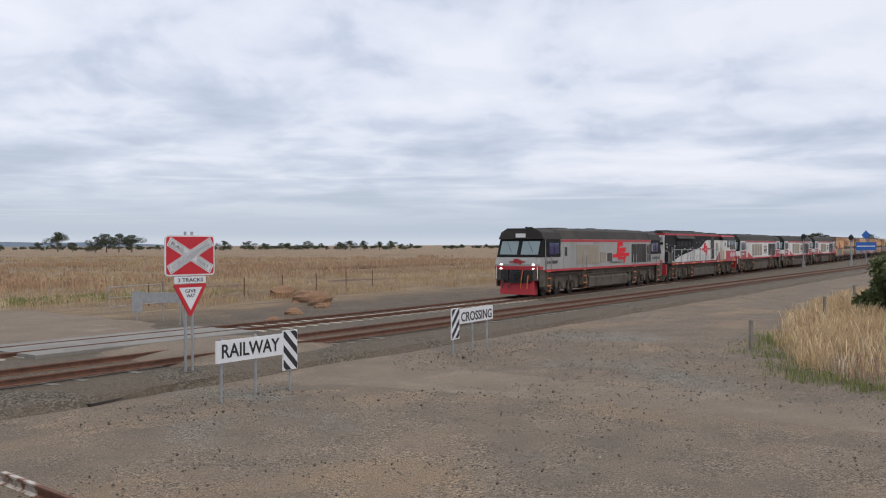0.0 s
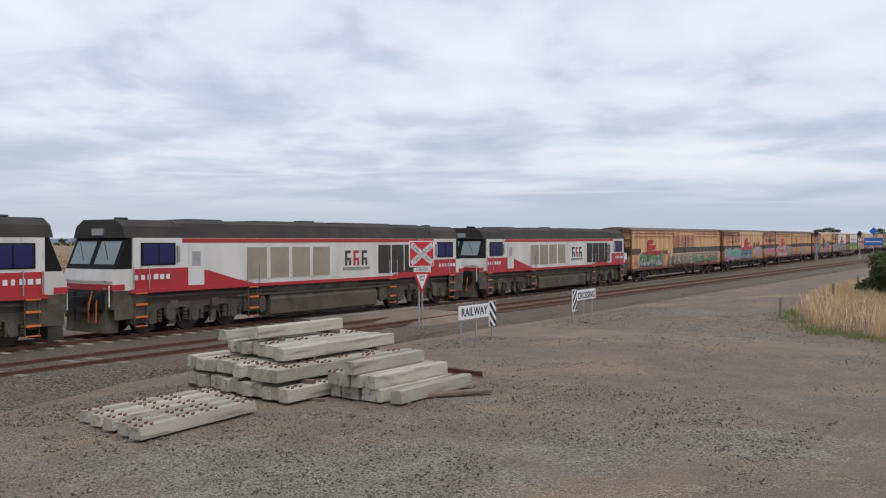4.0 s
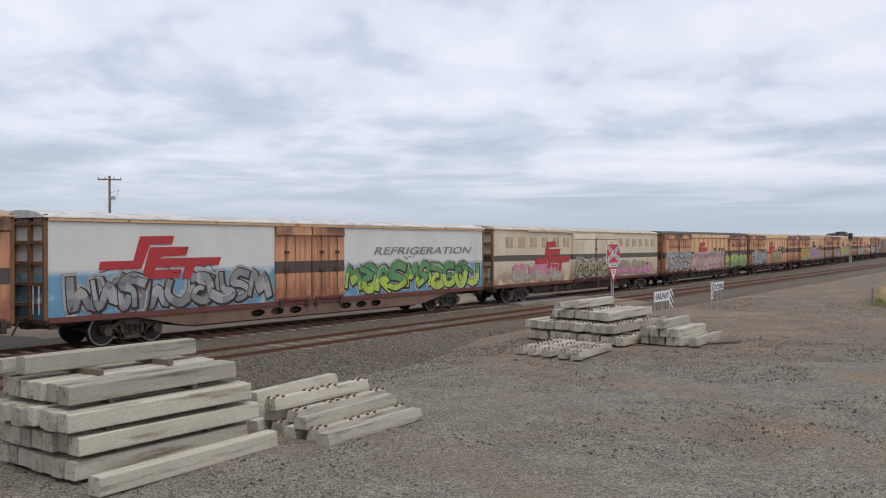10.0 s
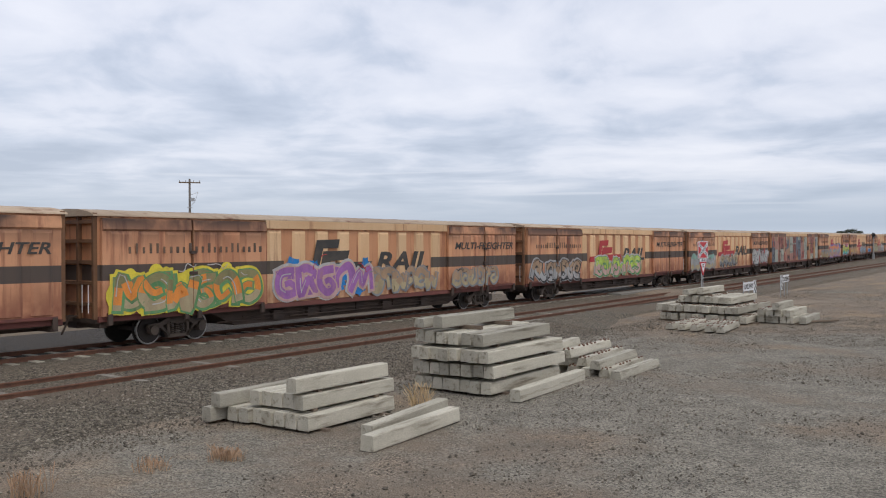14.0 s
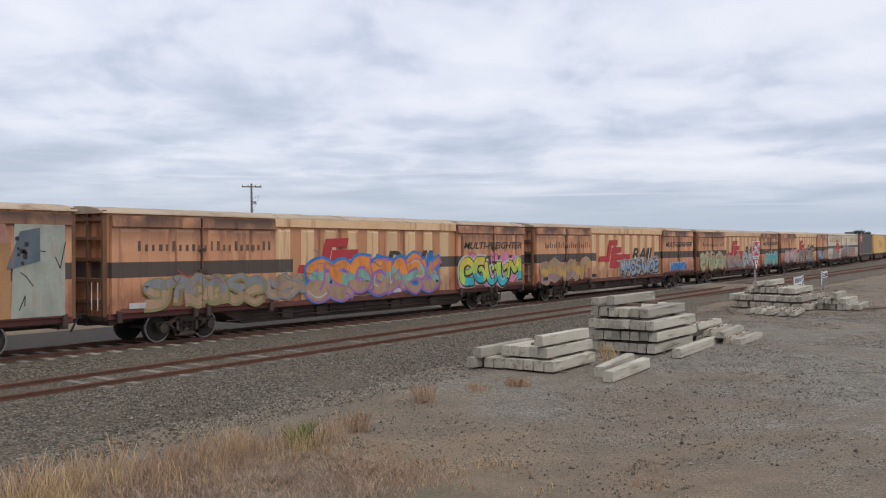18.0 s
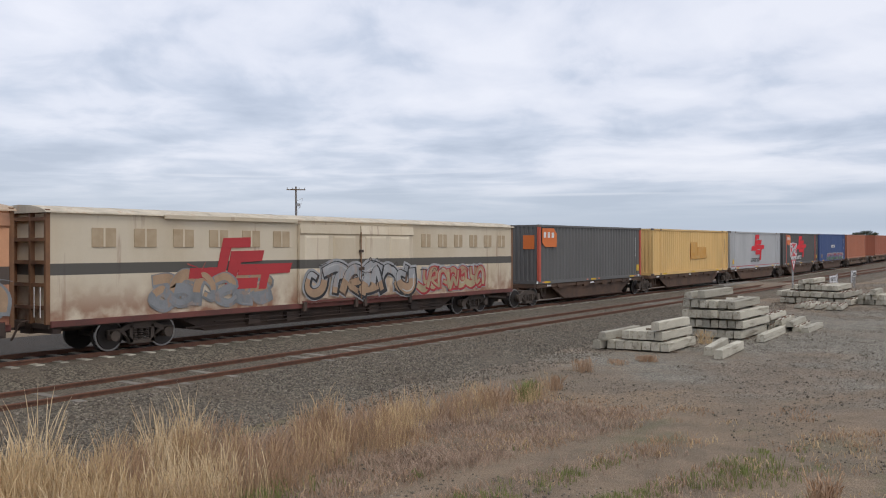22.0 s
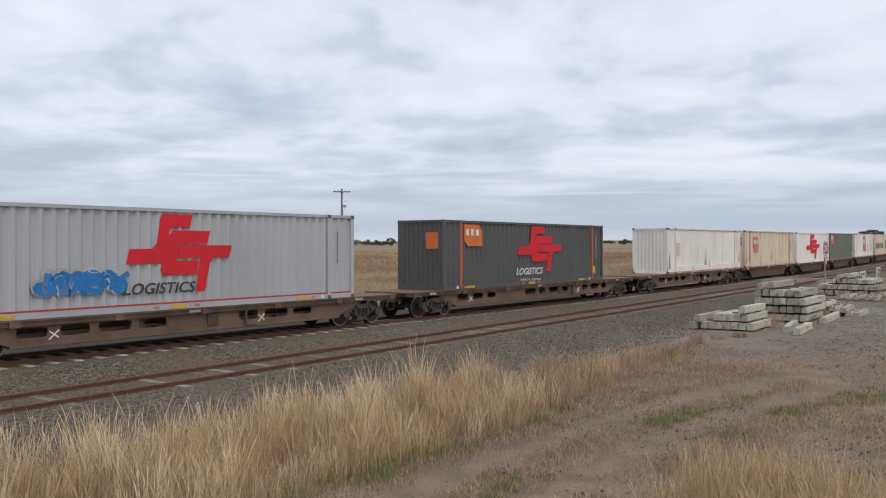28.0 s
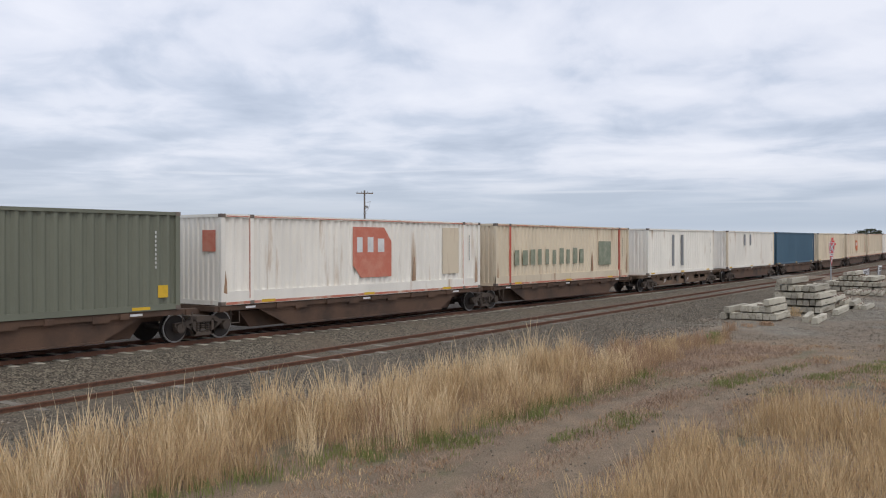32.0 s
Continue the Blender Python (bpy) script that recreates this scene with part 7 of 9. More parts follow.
def build_vans():
    looks = [  # kind, roof, sprays
        ("old", "g", [(-10.0, 1.05, 5.0, 1.0, ("green", "silver"), "black", "teal", 5), (-3.6, 1.1, 6.4, 0.8, ("sand", "tan"), "black", None, 8), (3.4, 1.1, 7.2, 0.85, ("sand", "green"), "black", None, 15)]),
        ("freighter", "g", [(-11.0, 1.05, 5.8, 1.05, ("mint", "mint", "pink"), "teal", "mint", 4), (-5.0, 1.05, 5.2, 0.85, ("teal", "silver"), "black", "teal", 6), (1.4, 1.1, 3.4, 1.0, ("steel", "steel"), "orange", None, 16), (5.9, 1.1, 5.2, 0.9, ("pink", "sand"), "red", None, 18)]),
        ("old", "k2", [(-10.9, 1.05, 5.6, 1.15, ("pale_pink", "red", "pale_pink"), "white", "red", 7), (-5.6, 1.15, 3.6, 0.95, ("silver",), "black", None, 9), (3.2, 1.1, 3.6, 0.8, ("sand", "silver"), "black", None, 19)]),
        ("freighter", "t", [(-10.9, 1.05, 5.4, 1.3, ("olive", "grey"), "blue", "olive", 12), (-1.2, 1.05, 4.0, 1.2, ("purple", "pink"), "black", "green", 13), (5.9, 1.05, 5.0, 1.2, ("olive", "sand"), "purple", None, 14)]),
        ("white", "w", [(-10.9, 1.0, 7.9, 1.25, ("grey", "silver", "grey"), "black", None, 21), (1.2, 1.0, 9.8, 1.35, ("green", "lime"), "black", None, 22)]),
        ("cream", "c", [(-9.6, 1.1, 5.6, 0.9, ("pink", "silver"), "sand", None, 23), (-2.2, 1.05, 5.6, 1.2, ("sand", "olive"), "black", None, 24), (4.2, 1.1, 6.0, 0.9, ("sand", "pink"), "grey", None, 28)]),
        ("freighter", "k", [(-11.2, 1.02, 5.6, 1.4, ("silver", "silver"), "black", "orange", 25), (-4.8, 1.0, 8.4, 1.35, ("dusk", "pale_pink", "dusk"), "pale_pink", "dusk", 26), (4.6, 1.05, 6.2, 1.0, ("lime", "olive"), "green", None, 27)]),
        ("freighter", "t", [(-10.9, 1.0, 5.8, 1.3, ("silver", "silver"), "black", None, 31), (-2.4, 1.1, 4.6, 1.1, ("sand", "olive"), "olive", None, 32)]),
        ("freighter", "t", [(-11.0, 1.02, 5.4, 1.25, ("olive", "orange", "sand"), "green", "yellow", 33), (-4.6, 1.05, 5.0, 1.3, ("purple", "purple"), "pale_pink", "blue", 34), (0.4, 1.1, 4.4, 0.95, ("tan", "sand"), "grey", None, 35), (6.0, 1.1, 3.6, 0.9, ("tan", "sand"), "grey", None, 30)]),
        ("freighter", "t", [(-11.0, 1.05, 5.4, 1.1, ("tan", "silver"), "black", None, 36), (-3.2, 1.05, 6.6, 1.2, ("lime", "pale_pink"), "green", None, 29)]),
        ("freighter", "t", [(-11.0, 1.05, 5.6, 1.2, ("mint", "silver", "sand"), "grey", None, 37), (-3.4, 1.05, 4.6, 1.0, ("sand", "grey"), "black", None, 52), (5.9, 1.05, 5.3, 1.2, ("white", "white"), "black", "red", 38)]),
        ("freighter", "t", []),
        ("freighter", "t", [(-10.4, 1.02, 4.6, 1.0, ("grey", "tan"), "olive", None, 39), (-3.5, 1.02, 7.8, 1.45, ("orange", "orange", "mint", "tan", "tan"), "purple", "blue", 42), (5.9, 1.05, 5.0, 1.35, ("yellow", "lime", "cyan"), "black", "pink", 43), (-5.6, 1.15, 1.8, 0.8, ("tan",), "grey", None, 20)]),
        ("freighter", "t", [(-11.1, 1.0, 5.6, 1.2, ("tan", "ochre", "dusk"), "tan", None, 44), (-1.0, 1.02, 6.0, 1.05, ("silver", "steel", "silver"), "black", None, 45), (7.0, 1.2, 2.8, 0.5, ("blue", "blue"), "blue", "blue", 46)]),
        ("freighter", "t", [(-11.2, 1.0, 6.2, 1.35, ("sand", "pale_green", "sand"), "olive", None, 47), (-4.2, 1.02, 4.0, 1.1, ("tan", "dusk"), "grey", None, 48), (0.2, 1.02, 4.4, 1.3, ("white", "silver"), "black", None, 53), (6.6, 1.05, 4.4, 1.15, ("cyan", "mint"), "teal", None, 49)]),
        ("freighter", "t", [(-10.2, 1.05, 5.4, 1.25, ("pale_pink", "silver"), "grey", "pink", 40), (-3.4, 1.02, 6.8, 1.2, ("dusk", "tan", "silver"), "black", None, 54), (5.9, 1.1, 2.7, 1.1, ("steel",), "grey", None, 55), (8.7, 1.1, 2.5, 1.0, ("tan",), "grey", None, 56)]),
        ("cream", "c", [(-8.4, 1.1, 4.6, 1.1, ("tan", "grey"), "grey", None, 50), (-2.3, 1.05, 6.0, 1.3, ("silver", "tan"), "black", None, 51), (4.3, 1.15, 4.8, 1.0, ("tan", "sand"), "red", None, 57)]),
    ]
    paints = {"old": VAN_TAN, "freighter": VAN_ORANGE, "cream": VAN_CREAM, "white": VAN_WHITE}
    words = {"old": "tan ribbed louvre van with dark waist band and graffiti", "freighter": "rusty orange louvre van with sooty doors and graffiti", "cream": "faded cream louvre van with a row of vents and graffiti",
             "white": "white refrigerated van with orange doors and green graffiti"}
    roofs = {"g": ROOF_GREY, "t": ROOF_TAN, "w": paint_mat("white_roof_sheet", (0.6, 0.58, 0.55)), "c": paint_mat("cream_roof_sheet", (0.56, 0.49, 0.38)), "k": paint_mat("black_roof_sheet", (0.05, 0.042, 0.038)), "k2": paint_mat("dark_brown_roof_sheet", (0.085, 0.06, 0.05))}
    logo = {"old": (-9.6, 1.4, 4.4, 1.75), "freighter": (-4.0, 1.5, 4.5, 1.72), "white": (-9.9, 1.95, 4.7, 1.42), "cream": (-7.1, 1.55, 4.3, 1.72)}
    for i, (kind, roof, sprays) in enumerate(looks):
        label = words[kind] if i != 11 else "louvre van covered in a patchwork mural of muted colours"
        v = build_van(kind, paints[kind], roofs[roof], label, slats=i == 0)
        wall = -1.306 if kind in ("freighter", "old") else -1.268
        if i == 11:
            build_mural(v)
        else:
            add_logo(v, *logo[kind], wall, LOGO_RED if i not in (3, 8) else LOGO_DARK)
        if kind == "freighter" and i != 11:
            add_text(v, "RAIL", 0.75, 1.95, 3.5, 0.78, -1.309, LOGO_DARK, 0.03, 0.25)
            if i != 15:
                add_bars(v, -10.6, 2.78, 5.3, 0.30, 22, -1.425, FADED_DARK, i, True)
                add_text(v, "MULTI-FREIGHTER", 6.1, 2.78, 5.0, 0.32, -1.425, LOGO_DARK, 0.02, 0.25)
        if i == 0:
            add_text(v, "RAIL", -5.1, 1.95, 1.6, 0.36, -1.30, LOGO_DARK, 0.02, 0.2)
        if i == 2:
            add_text(v, "REFRIGERATION", -5.6, 2.08, 4.3, 0.34, -1.30, LOGO_DARK, 0.02, 0.25)
        if kind == "white":
            add_text(v, "REFRIGERATION", 3.0, 2.66, 7.5, 0.32, -1.262, SPRAY["grey"], 0.01, 0.25)
        if i in (1, 12, 13, 15):
            for x, z in ((-0.4 - 4.5, 1.12), (-10.9, 1.12), (1.2, 1.06)):
                part("label_plate", Shape().box(x, x + 0.55, -1.33 if -5.1 < x < 5.6 else -1.44, -1.30, z, z + 0.16), SPRAY["black"] if i % 2 else SPRAY["white"], v)
        flat = kind in ("white", "cream")
        for x, z, w, h, fills, out, back, seed in sprays:
            y = -1.428
            if kind == "old":
                y = -1.30 - (0.09 if -2.3 < x + w / 2 < 3.3 else 0.0)
            elif kind == "white":
                y = -1.252
            elif kind == "cream":
                y = -1.252 if not -2.6 < x + w / 2 < 3.8 else -1.405
            add_graffiti(v, x, z, w, h, y, fills, out, back, seed, inset=0.0 if flat or kind == "old" else 0.110)
        ride(v, 164.65 + VL * i)


build_vans()

# ---- locomotives ----
L_GREY = surf("grey_loco_paint", (0.37, 0.36, 0.34), 0.5, 0.1, (0.27, 0.265, 0.255), 0.6, 0.5, 0.06, 40, 0.03, (1, 1, 0.4), 0, (0.17, 0.15, 0.13), 1.0, 0.62, (1.6, 1.6, 0.25))
L_WHITE = surf("white_loco_paint", (0.70, 0.685, 0.655), 0.5, 0, (0.50, 0.48, 0.45), 0.6, 0.5, 0.05, 40, 0.03, (1, 1, 0.4), 0, (0.33, 0.29, 0.24), 1.0, 0.60, (1.6, 1.6, 0.25))
L_BLACK = surf("black_loco_paint", (0.008, 0.0075, 0.007), 0.6, 0, (0.016, 0.014, 0.012), 0.8, 0.5, 0.08)
L_BLACK.node_tree.nodes["Principled BSDF"].inputs["Specular IOR Level"].default_value = 0.2
L_ROOF = surf("sooty_loco_roof", (0.028, 0.025, 0.022), 0.85, 0, (0.055, 0.047, 0.04), 0.7, 0.5, 0.1, 30, 0.1)
L_RED = surf("red_loco_paint", (0.45, 0.025, 0.035), 0.5, 0, (0.36, 0.025, 0.03), 0.8, 0.5, 0.06, stain=(0.2, 0.05, 0.04), stain_scale=1.2, stain_at=0.62)
L_TAN = surf("dusty_tan_filter_panel", (0.34, 0.295, 0.225), 0.8, 0, (0.27, 0.235, 0.185), 1.2, 0.5, 0.1)
L_GRILLE = surf("dark_radiator_grille", (0.05, 0.045, 0.04), 0.7, 0, (0.08, 0.07, 0.06), 1.5, 0.5, 0.15)
L_GLASS = glass("dark_cab_glass", (0.03, 0.045, 0.05))
L_PALEGLASS = glass("pale_windscreen_glass", (0.20, 0.26, 0.27), 0.04)
L_BLUEGLASS = glass("blue_cab_blind", (0.01, 0.013, 0.10))
L_LAMP = glow("lit_headlight", (1.0, 0.93, 0.8), 4.0)
HL = 10.0
HOOD = 10.75


def loco_bogie():
    s = Shape()
    for side in (-1, 1):
        y0, y1 = side * 1.1 - 0.08, side * 1.1 + 0.08
        s.prism([(-2.35, 0.72), (-2.2, 0.88), (2.2, 0.88), (2.35, 0.72), (2.35, 0.6), (1.9, 0.62), (1.4, 0.7), (0.5, 0.7), (0.0, 0.62), (-0.5, 0.7), (-1.4, 0.7), (-1.9, 0.62), (-2.35, 0.6)], y0, y1, "y")
        for x in (-1.8, 0, 1.8):
            s.cyl((x, side * 1.16, 0.5), 0.16, 0.16, "y", 12)
            s.box(x - 0.2, x + 0.2, side * 1.1 - 0.09, side * 1.1 + 0.09, 0.36, 0.68)
            for d in (-0.36, 0.36):
                for k in range(4):
                    s.cyl((x + d, side * 1.12, 0.42 + k * 0.075), 0.09, 0.05, "z", 10)
        for x in (-0.9, 0.9):
            s.cyl((x, side * 1.18, 0.75), 0.11, 0.3, "x", 10)
            s.box(x - 0.12, x + 0.12, side * 1.1 - 0.05, side * 1.1 + 0.05, 0.28, 0.62)
            s.rod((x, side * 1.2, 0.85), (x + 0.3, side * 1.2, 0.35), 0.02)
        s.box(-2.7, -2.25, side * 1.1 - 0.16, side * 1.1 + 0.12, 0.42, 0.85)
        s.box(2.3, 2.6, side * 1.1 - 0.1, side * 1.1 + 0.1, 0.5, 0.8)
    s.box(-2.3, 2.3, -1.0, 1.0, 0.55, 0.75)
    return s


L_GEAR = surf("dusty_brown_running_gear", (0.115, 0.096, 0.073), 0.9, 0, (0.055, 0.045, 0.036), 1.6, 0.5, 0.2, 30, 0.15)
LOCO_BOGIE = loco_bogie().mesh("bogie", L_GEAR)


def add_loco_gear(root):
    for x in (-6.9, 6.9):
        b = part("bogie", LOCO_BOGIE, None, root)
        b.matrix_basis = pose(x, 0, 0)
        add_wheels(b, (-1.8, 0, 1.8), 0.5)
    tank = Shape().prism([(-1.3, 0.32), (-1.05, 0.22), (1.05, 0.22), (1.3, 0.32), (1.34, 0.72), (1.2, 0.82), (-1.2, 0.82), (-1.34, 0.72)], -3.3, 3.3)
    part("fuel_tank", tank, L_GEAR, root)
    for side in (-1, 1):
        part("air_reservoir", Shape().cyl((-0.4, side * 1.12, 0.98), 0.17, 5.0, "x", 14).cyl((-2.95, side * 1.12, 0.98), 0.1, 0.12, "x", 12, 0.17), L_GEAR, root, smooth=False)
        for x in (-9.3, -4.3, 4.3, 9.2):
            s = Shape()
            s.rod((x - 0.22, side * 1.4, 0.3), (x - 0.22, side * 1.4, 1.15), 0.02).rod((x + 0.22, side * 1.4, 0.3), (x + 0.22, side * 1.4, 1.15), 0.02)
            for k in range(4):
                s.box(x - 0.22, x + 0.22, side * 1.4 - 0.07, side * 1.4 + 0.07, 0.32 + k * 0.24, 0.35 + k * 0.24)
            part("steps", s, L_GEAR, root)
            for k in range(4):
                part("step_edge", Shape().box(x - 0.23, x + 0.23, side * 1.475 - 0.006, side * 1.475 + 0.006, 0.32 + k * 0.24, 0.36 + k * 0.24), LOGO_ORANGE, root)
            part("journal_cover", Shape().cyl((x * 0.86, side * 1.24, 0.62), 0.2, 0.12, "y", 12), L_GEAR, root)
            part("grab_rail", Shape().rod((x - 0.3, side * 1.47, 1.2), (x - 0.3, side * 1.47, 2.5), 0.02).rod((x + 0.3, side * 1.47, 1.2), (x + 0.3, side * 1.47, 2.5), 0.02), GALV, root)
        part("pipework", Shape().rod((-9.5, side * 1.25, 0.95), (9.5, side * 1.25, 0.95), 0.03).rod((-5, side * 1.3, 0.85), (5, side * 1.3, 0.85), 0.02).box(-4.6, -3.7, side * 1.1 - 0.14, side * 1.1 + 0.14, 0.5, 0.95).box(3.6, 4.4, side * 1.1 - 0.14, side * 1.1 + 0.14, 0.5, 0.95), L_GEAR, root)


def add_cab_front(root, sx, paint, nose_red, black, lamps):
    """The front of a cab at x = sx * HL, facing outwards along sx."""
    f = HL

    def at(ob):
        ob.matrix_basis = pose(0, 0, 0, 0, 0, 0 if sx < 0 else 180)
        return ob

    at(part("nose", Shape().prism([(-f - 0.30, 1.18), (-f - 0.34, 1.75), (-f - 0.20, 2.45), (-f + 0.4, 2.45), (-f + 0.4, 1.18)], -1.38, 1.38, "y"), paint, root))
    at(part("windscreen_frame", Shape().prism([(-f - 0.205, 2.452), (-f + 0.22, 3.46), (-f + 0.6, 3.46), (-f + 0.6, 2.452)], -1.36, 1.36, "y"), black, root))
    at(part("brow", Shape().prism([(-1.42, 3.46), (1.42, 3.46), (1.25, 3.85), (0.85, 4.08), (-0.85, 4.08), (-1.25, 3.85)], -f + 0.12, -f + 2.5), L_ROOF, root))
    for y in (-0.66, 0.66):
        n = Shape()
        a, b = Vector((-f - 0.145, 0, 2.60)), Vector((-f + 0.165, 0, 3.34))
        d = Vector((-0.012, 0, 0.005))
        n.face([(a + d) + Vector((0, y - 0.54, 0)), (a + d) + Vector((0, y + 0.54, 0)), (b + d) + Vector((0, y + 0.54, 0)), (b + d) + Vector((0, y - 0.54, 0))])
        at(part("windscreen", n, L_PALEGLASS, root))
        at(part("wiper", Shape().rod((-f - 0.05, y + 0.1, 3.3), (-f - 0.14, y - 0.2, 2.75), 0.012), INK, root))
    low_paint = L_GEAR
    at(part("front_skirt", Shape().prism([(-1.36, 0.75), (1.36, 0.75), (1.38, 1.2), (-1.38, 1.2)], -f - 0.33, -f + 0.3), low_paint, root))
    for side in (-1, 1):
        at(part("side_valance", Shape().box(-f - 0.25, -f + 0.95, side * 1.34 - 0.03, side * 1.34 + 0.03, 0.55, 1.2), L_GEAR, root))
    at(part("coupler_bay", Shape().box(-f - 0.345, -f - 0.325, -0.85, 0.85, 0.55, 1.2), INK, root))
    at(part("front_beam", Shape().box(-f - 0.36, -f + 0.1, -1.4, 1.4, 1.2, 1.55), nose_red, root))
    at(part("plough", Shape().prism([(-f - 0.42, 0.16), (-f - 0.33, 0.75), (-f + 0.1, 0.75), (-f + 0.1, 0.14)], -1.05, 1.05, "y"), nose_red if lamps else L_GEAR, root))
    at(part("coupler_pocket", Shape().box(-f - 0.5, -f, -0.35, 0.35, 0.68, 1.1).box(-f - 0.9, -f - 0.4, -0.1, 0.1, 0.8, 1.0).box(-f - 0.48, -f - 0.33, -0.95, -0.5, 0.75, 1.15).box(-f - 0.48, -f - 0.33, 0.5, 0.95, 0.75, 1.15), INK, root))
    for y in (-0.75, -0.35, 0.4, 0.8):
        at(part("air_hose", Shape().rod((-f - 0.36, y, 1.15), (-f - 0.5, y, 0.85), 0.03).rod((-f - 0.5, y, 0.85), (-f - 0.46, y + 0.08, 0.5), 0.03), FRAME if y > 0 else LOGO_ORANGE, root))
    for y in (-1.0, 1.0):
        for z, lit in ((1.72, lamps), (1.30, lamps)):
            at(part("headlight", Shape().cyl((-f - (0.345 if z > 1.6 else 0.37), y, z), 0.075, 0.03, "x", 14), L_LAMP if lit else GALV, root))
        at(part("marker_rail", Shape().rod((-f - 0.4, y * 1.28, 0.8), (-f - 0.4, y * 1.28, 1.5), 0.02), LOGO_WHITE, root))
    at(part("head_lamp_box", Shape().box(-f + 0.06, -f + 0.16, -0.3, 0.3, 3.55, 3.78), LOGO_WHITE if lamps else GALV, root))
    at(part("horn", Shape().cyl((-f + 0.9, 0, 4.14), 0.07, 0.3, "x", 10).cyl((-f + 0.9, -0.25, 4.14), 0.06, 0.26, "x", 10), INK, root))


def build_csr(livery, label):
    """A double-ended streamlined diesel with a cab at either end."""
    root = thing("diesel_locomotive", label, "locomotive", "locomotives of the train")
    paint = L_GREY if livery == "grey" else L_WHITE
    low = L_GREY if livery == "grey" else L_RED
    part("body_side", Shape().box(-HL + 0.4, HL - 0.4, -1.42, 1.42, 1.2, 3.46), paint, root)
    part("sill", Shape().box(-HL + 0.3, HL - 0.3, -1.45, 1.45, 1.06, 1.2), L_RED, root)
    part("frame_beam", Shape().box(-HL + 0.2, HL - 0.2, -1.2, 1.2, 0.82, 1.06), FRAME, root)
    part("cant_rail_stripe", Shape().box(-HL + 2.4, HL - 2.4, -1.432, 1.432, 3.3, 3.45), L_RED, root)
    part("roof", Shape().prism([(-1.42, 3.46), (1.42, 3.46), (1.12, 3.98), (0.8, 4.1), (-0.8, 4.1), (-1.12, 3.98)], -HL + 2.3, HL - 2.3), L_ROOF, root)
    for x0, x1, h in ((-6.6, -5.2, 4.18), (-3.4, 0.6, 4.17), (1.2, 5.0, 4.19), (5.6, 7.2, 4.16)):
        part("roof_hatch", Shape().prism([(-0.78, 4.1), (0.78, 4.1), (0.66, h), (-0.66, h)], x0, x1), L_ROOF, root)
    part("exhaust", Shape().box(-0.4, 0.4, -0.2, 0.2, 4.15, 4.26), INK, root)
    add_cab_front(root, -1, paint, L_RED, L_BLACK if livery == "grey" else L_BLACK, livery == "grey")
    add_cab_front(root, 1, paint, L_RED, L_BLACK, False)
    for side in (-1, 1):
        y = side * 1.42
        yo = lambda d: (y - d, y + 0.0) if side < 0 else (y, y + d)
        for sx in (-1, 1):
            a, b = sorted((sx * (HL - 0.42), sx * (HL - 2.3)))
            if livery == "grey":
                part("cab_window_band", Shape().box(a, b, *yo(0.012), 2.45, 3.46), L_BLACK, root)
            a, b = sorted((sx * (HL - 0.75), sx * (HL - 2.05)))
            part("cab_window_frame", Shape().box(a - 0.05, b + 0.05, *yo(0.02), 2.55, 3.3), L_BLACK, root)
            for k in range(2):
                w0 = a + k * (b - a) / 2
                part("cab_window", Shape().box(w0 + 0.03, w0 + (b - a) / 2 - 0.03, *yo(0.03), 2.6, 3.25), L_BLUEGLASS if side < 0 else L_GLASS, root)
            part("cab_mirror", Shape().box(sx * (HL - 2.2) - 0.05, sx * (HL - 2.2) + 0.05, *yo(0.08), 2.65, 3.2), GALV, root)
            xd = sx * (HL - 3.0)
            part("cab_door", Shape().box(xd - 0.35, xd + 0.35, *yo(0.016), 1.3, 3.25), paint, root)
            part("door_window", Shape().box(xd - 0.18, xd + 0.18, *yo(0.022), 2.5, 3.0), L_GLASS if livery == "grey" else GALV, root)
            if livery != "grey":
                # the red flank sweeps down from the cab
                pts = [(sx * (HL - 0.42), 1.2), (sx * (HL - 0.42), 2.45), (sx * (HL - 2.6), 2.45), (sx * (HL - 3.6), 2.2), (sx * (HL - 4.8), 1.6), (sx * (HL - 5.8), 1.2)]
                part("red_flank", Shape().prism(pts, *yo(0.006), "y"), L_RED, root)
            if side < 0:
                add_bars(root, sx * (HL - 1.2) - 0.75, 1.78, 1.5, 0.34, 6, -1.446, LOGO_DARK if livery == "grey" else LOGO_WHITE, 4)
        xs = ((-5.4, 1.05), (-4.25, 1.05), (-3.1, 1.05)) if livery == "grey" else ((-4.6, 1.0), (-3.4, 1.0), (-2.2, 1.0), (-1.0, 1.0))
        for x, w in xs:
            part("filter_panel", Shape().box(x, x + w, *yo(0.02), 1.55, 3.12), L_TAN, root)
            part("panel_edge", Shape().box(x - 0.06, x + w + 0.06, *yo(0.01), 1.49, 3.18), paint, root)
        if livery == "grey":
            part("filter_panel", Shape().box(-1.75, -0.85, *yo(0.02), 1.7, 2.65), L_TAN, root)
            part("vent", Shape().box(-0.6, 0.2, *yo(0.02), 1.75, 2.6), L_GRILLE, root)
        gx = 3.8 if livery == "grey" else 3.3
        for k in range(4):
            x = gx + k * 0.98
            g = Shape()
            for q in range(18):
                z = 1.5 + q * 0.092
                g.box(x, x + 0.84, *yo(0.035), z, z + 0.055)
            g.box(x - 0.02, x + 0.86, *yo(0.012), 1.46, 3.18)
            part("radiator_grille", g, L_GRILLE, root)
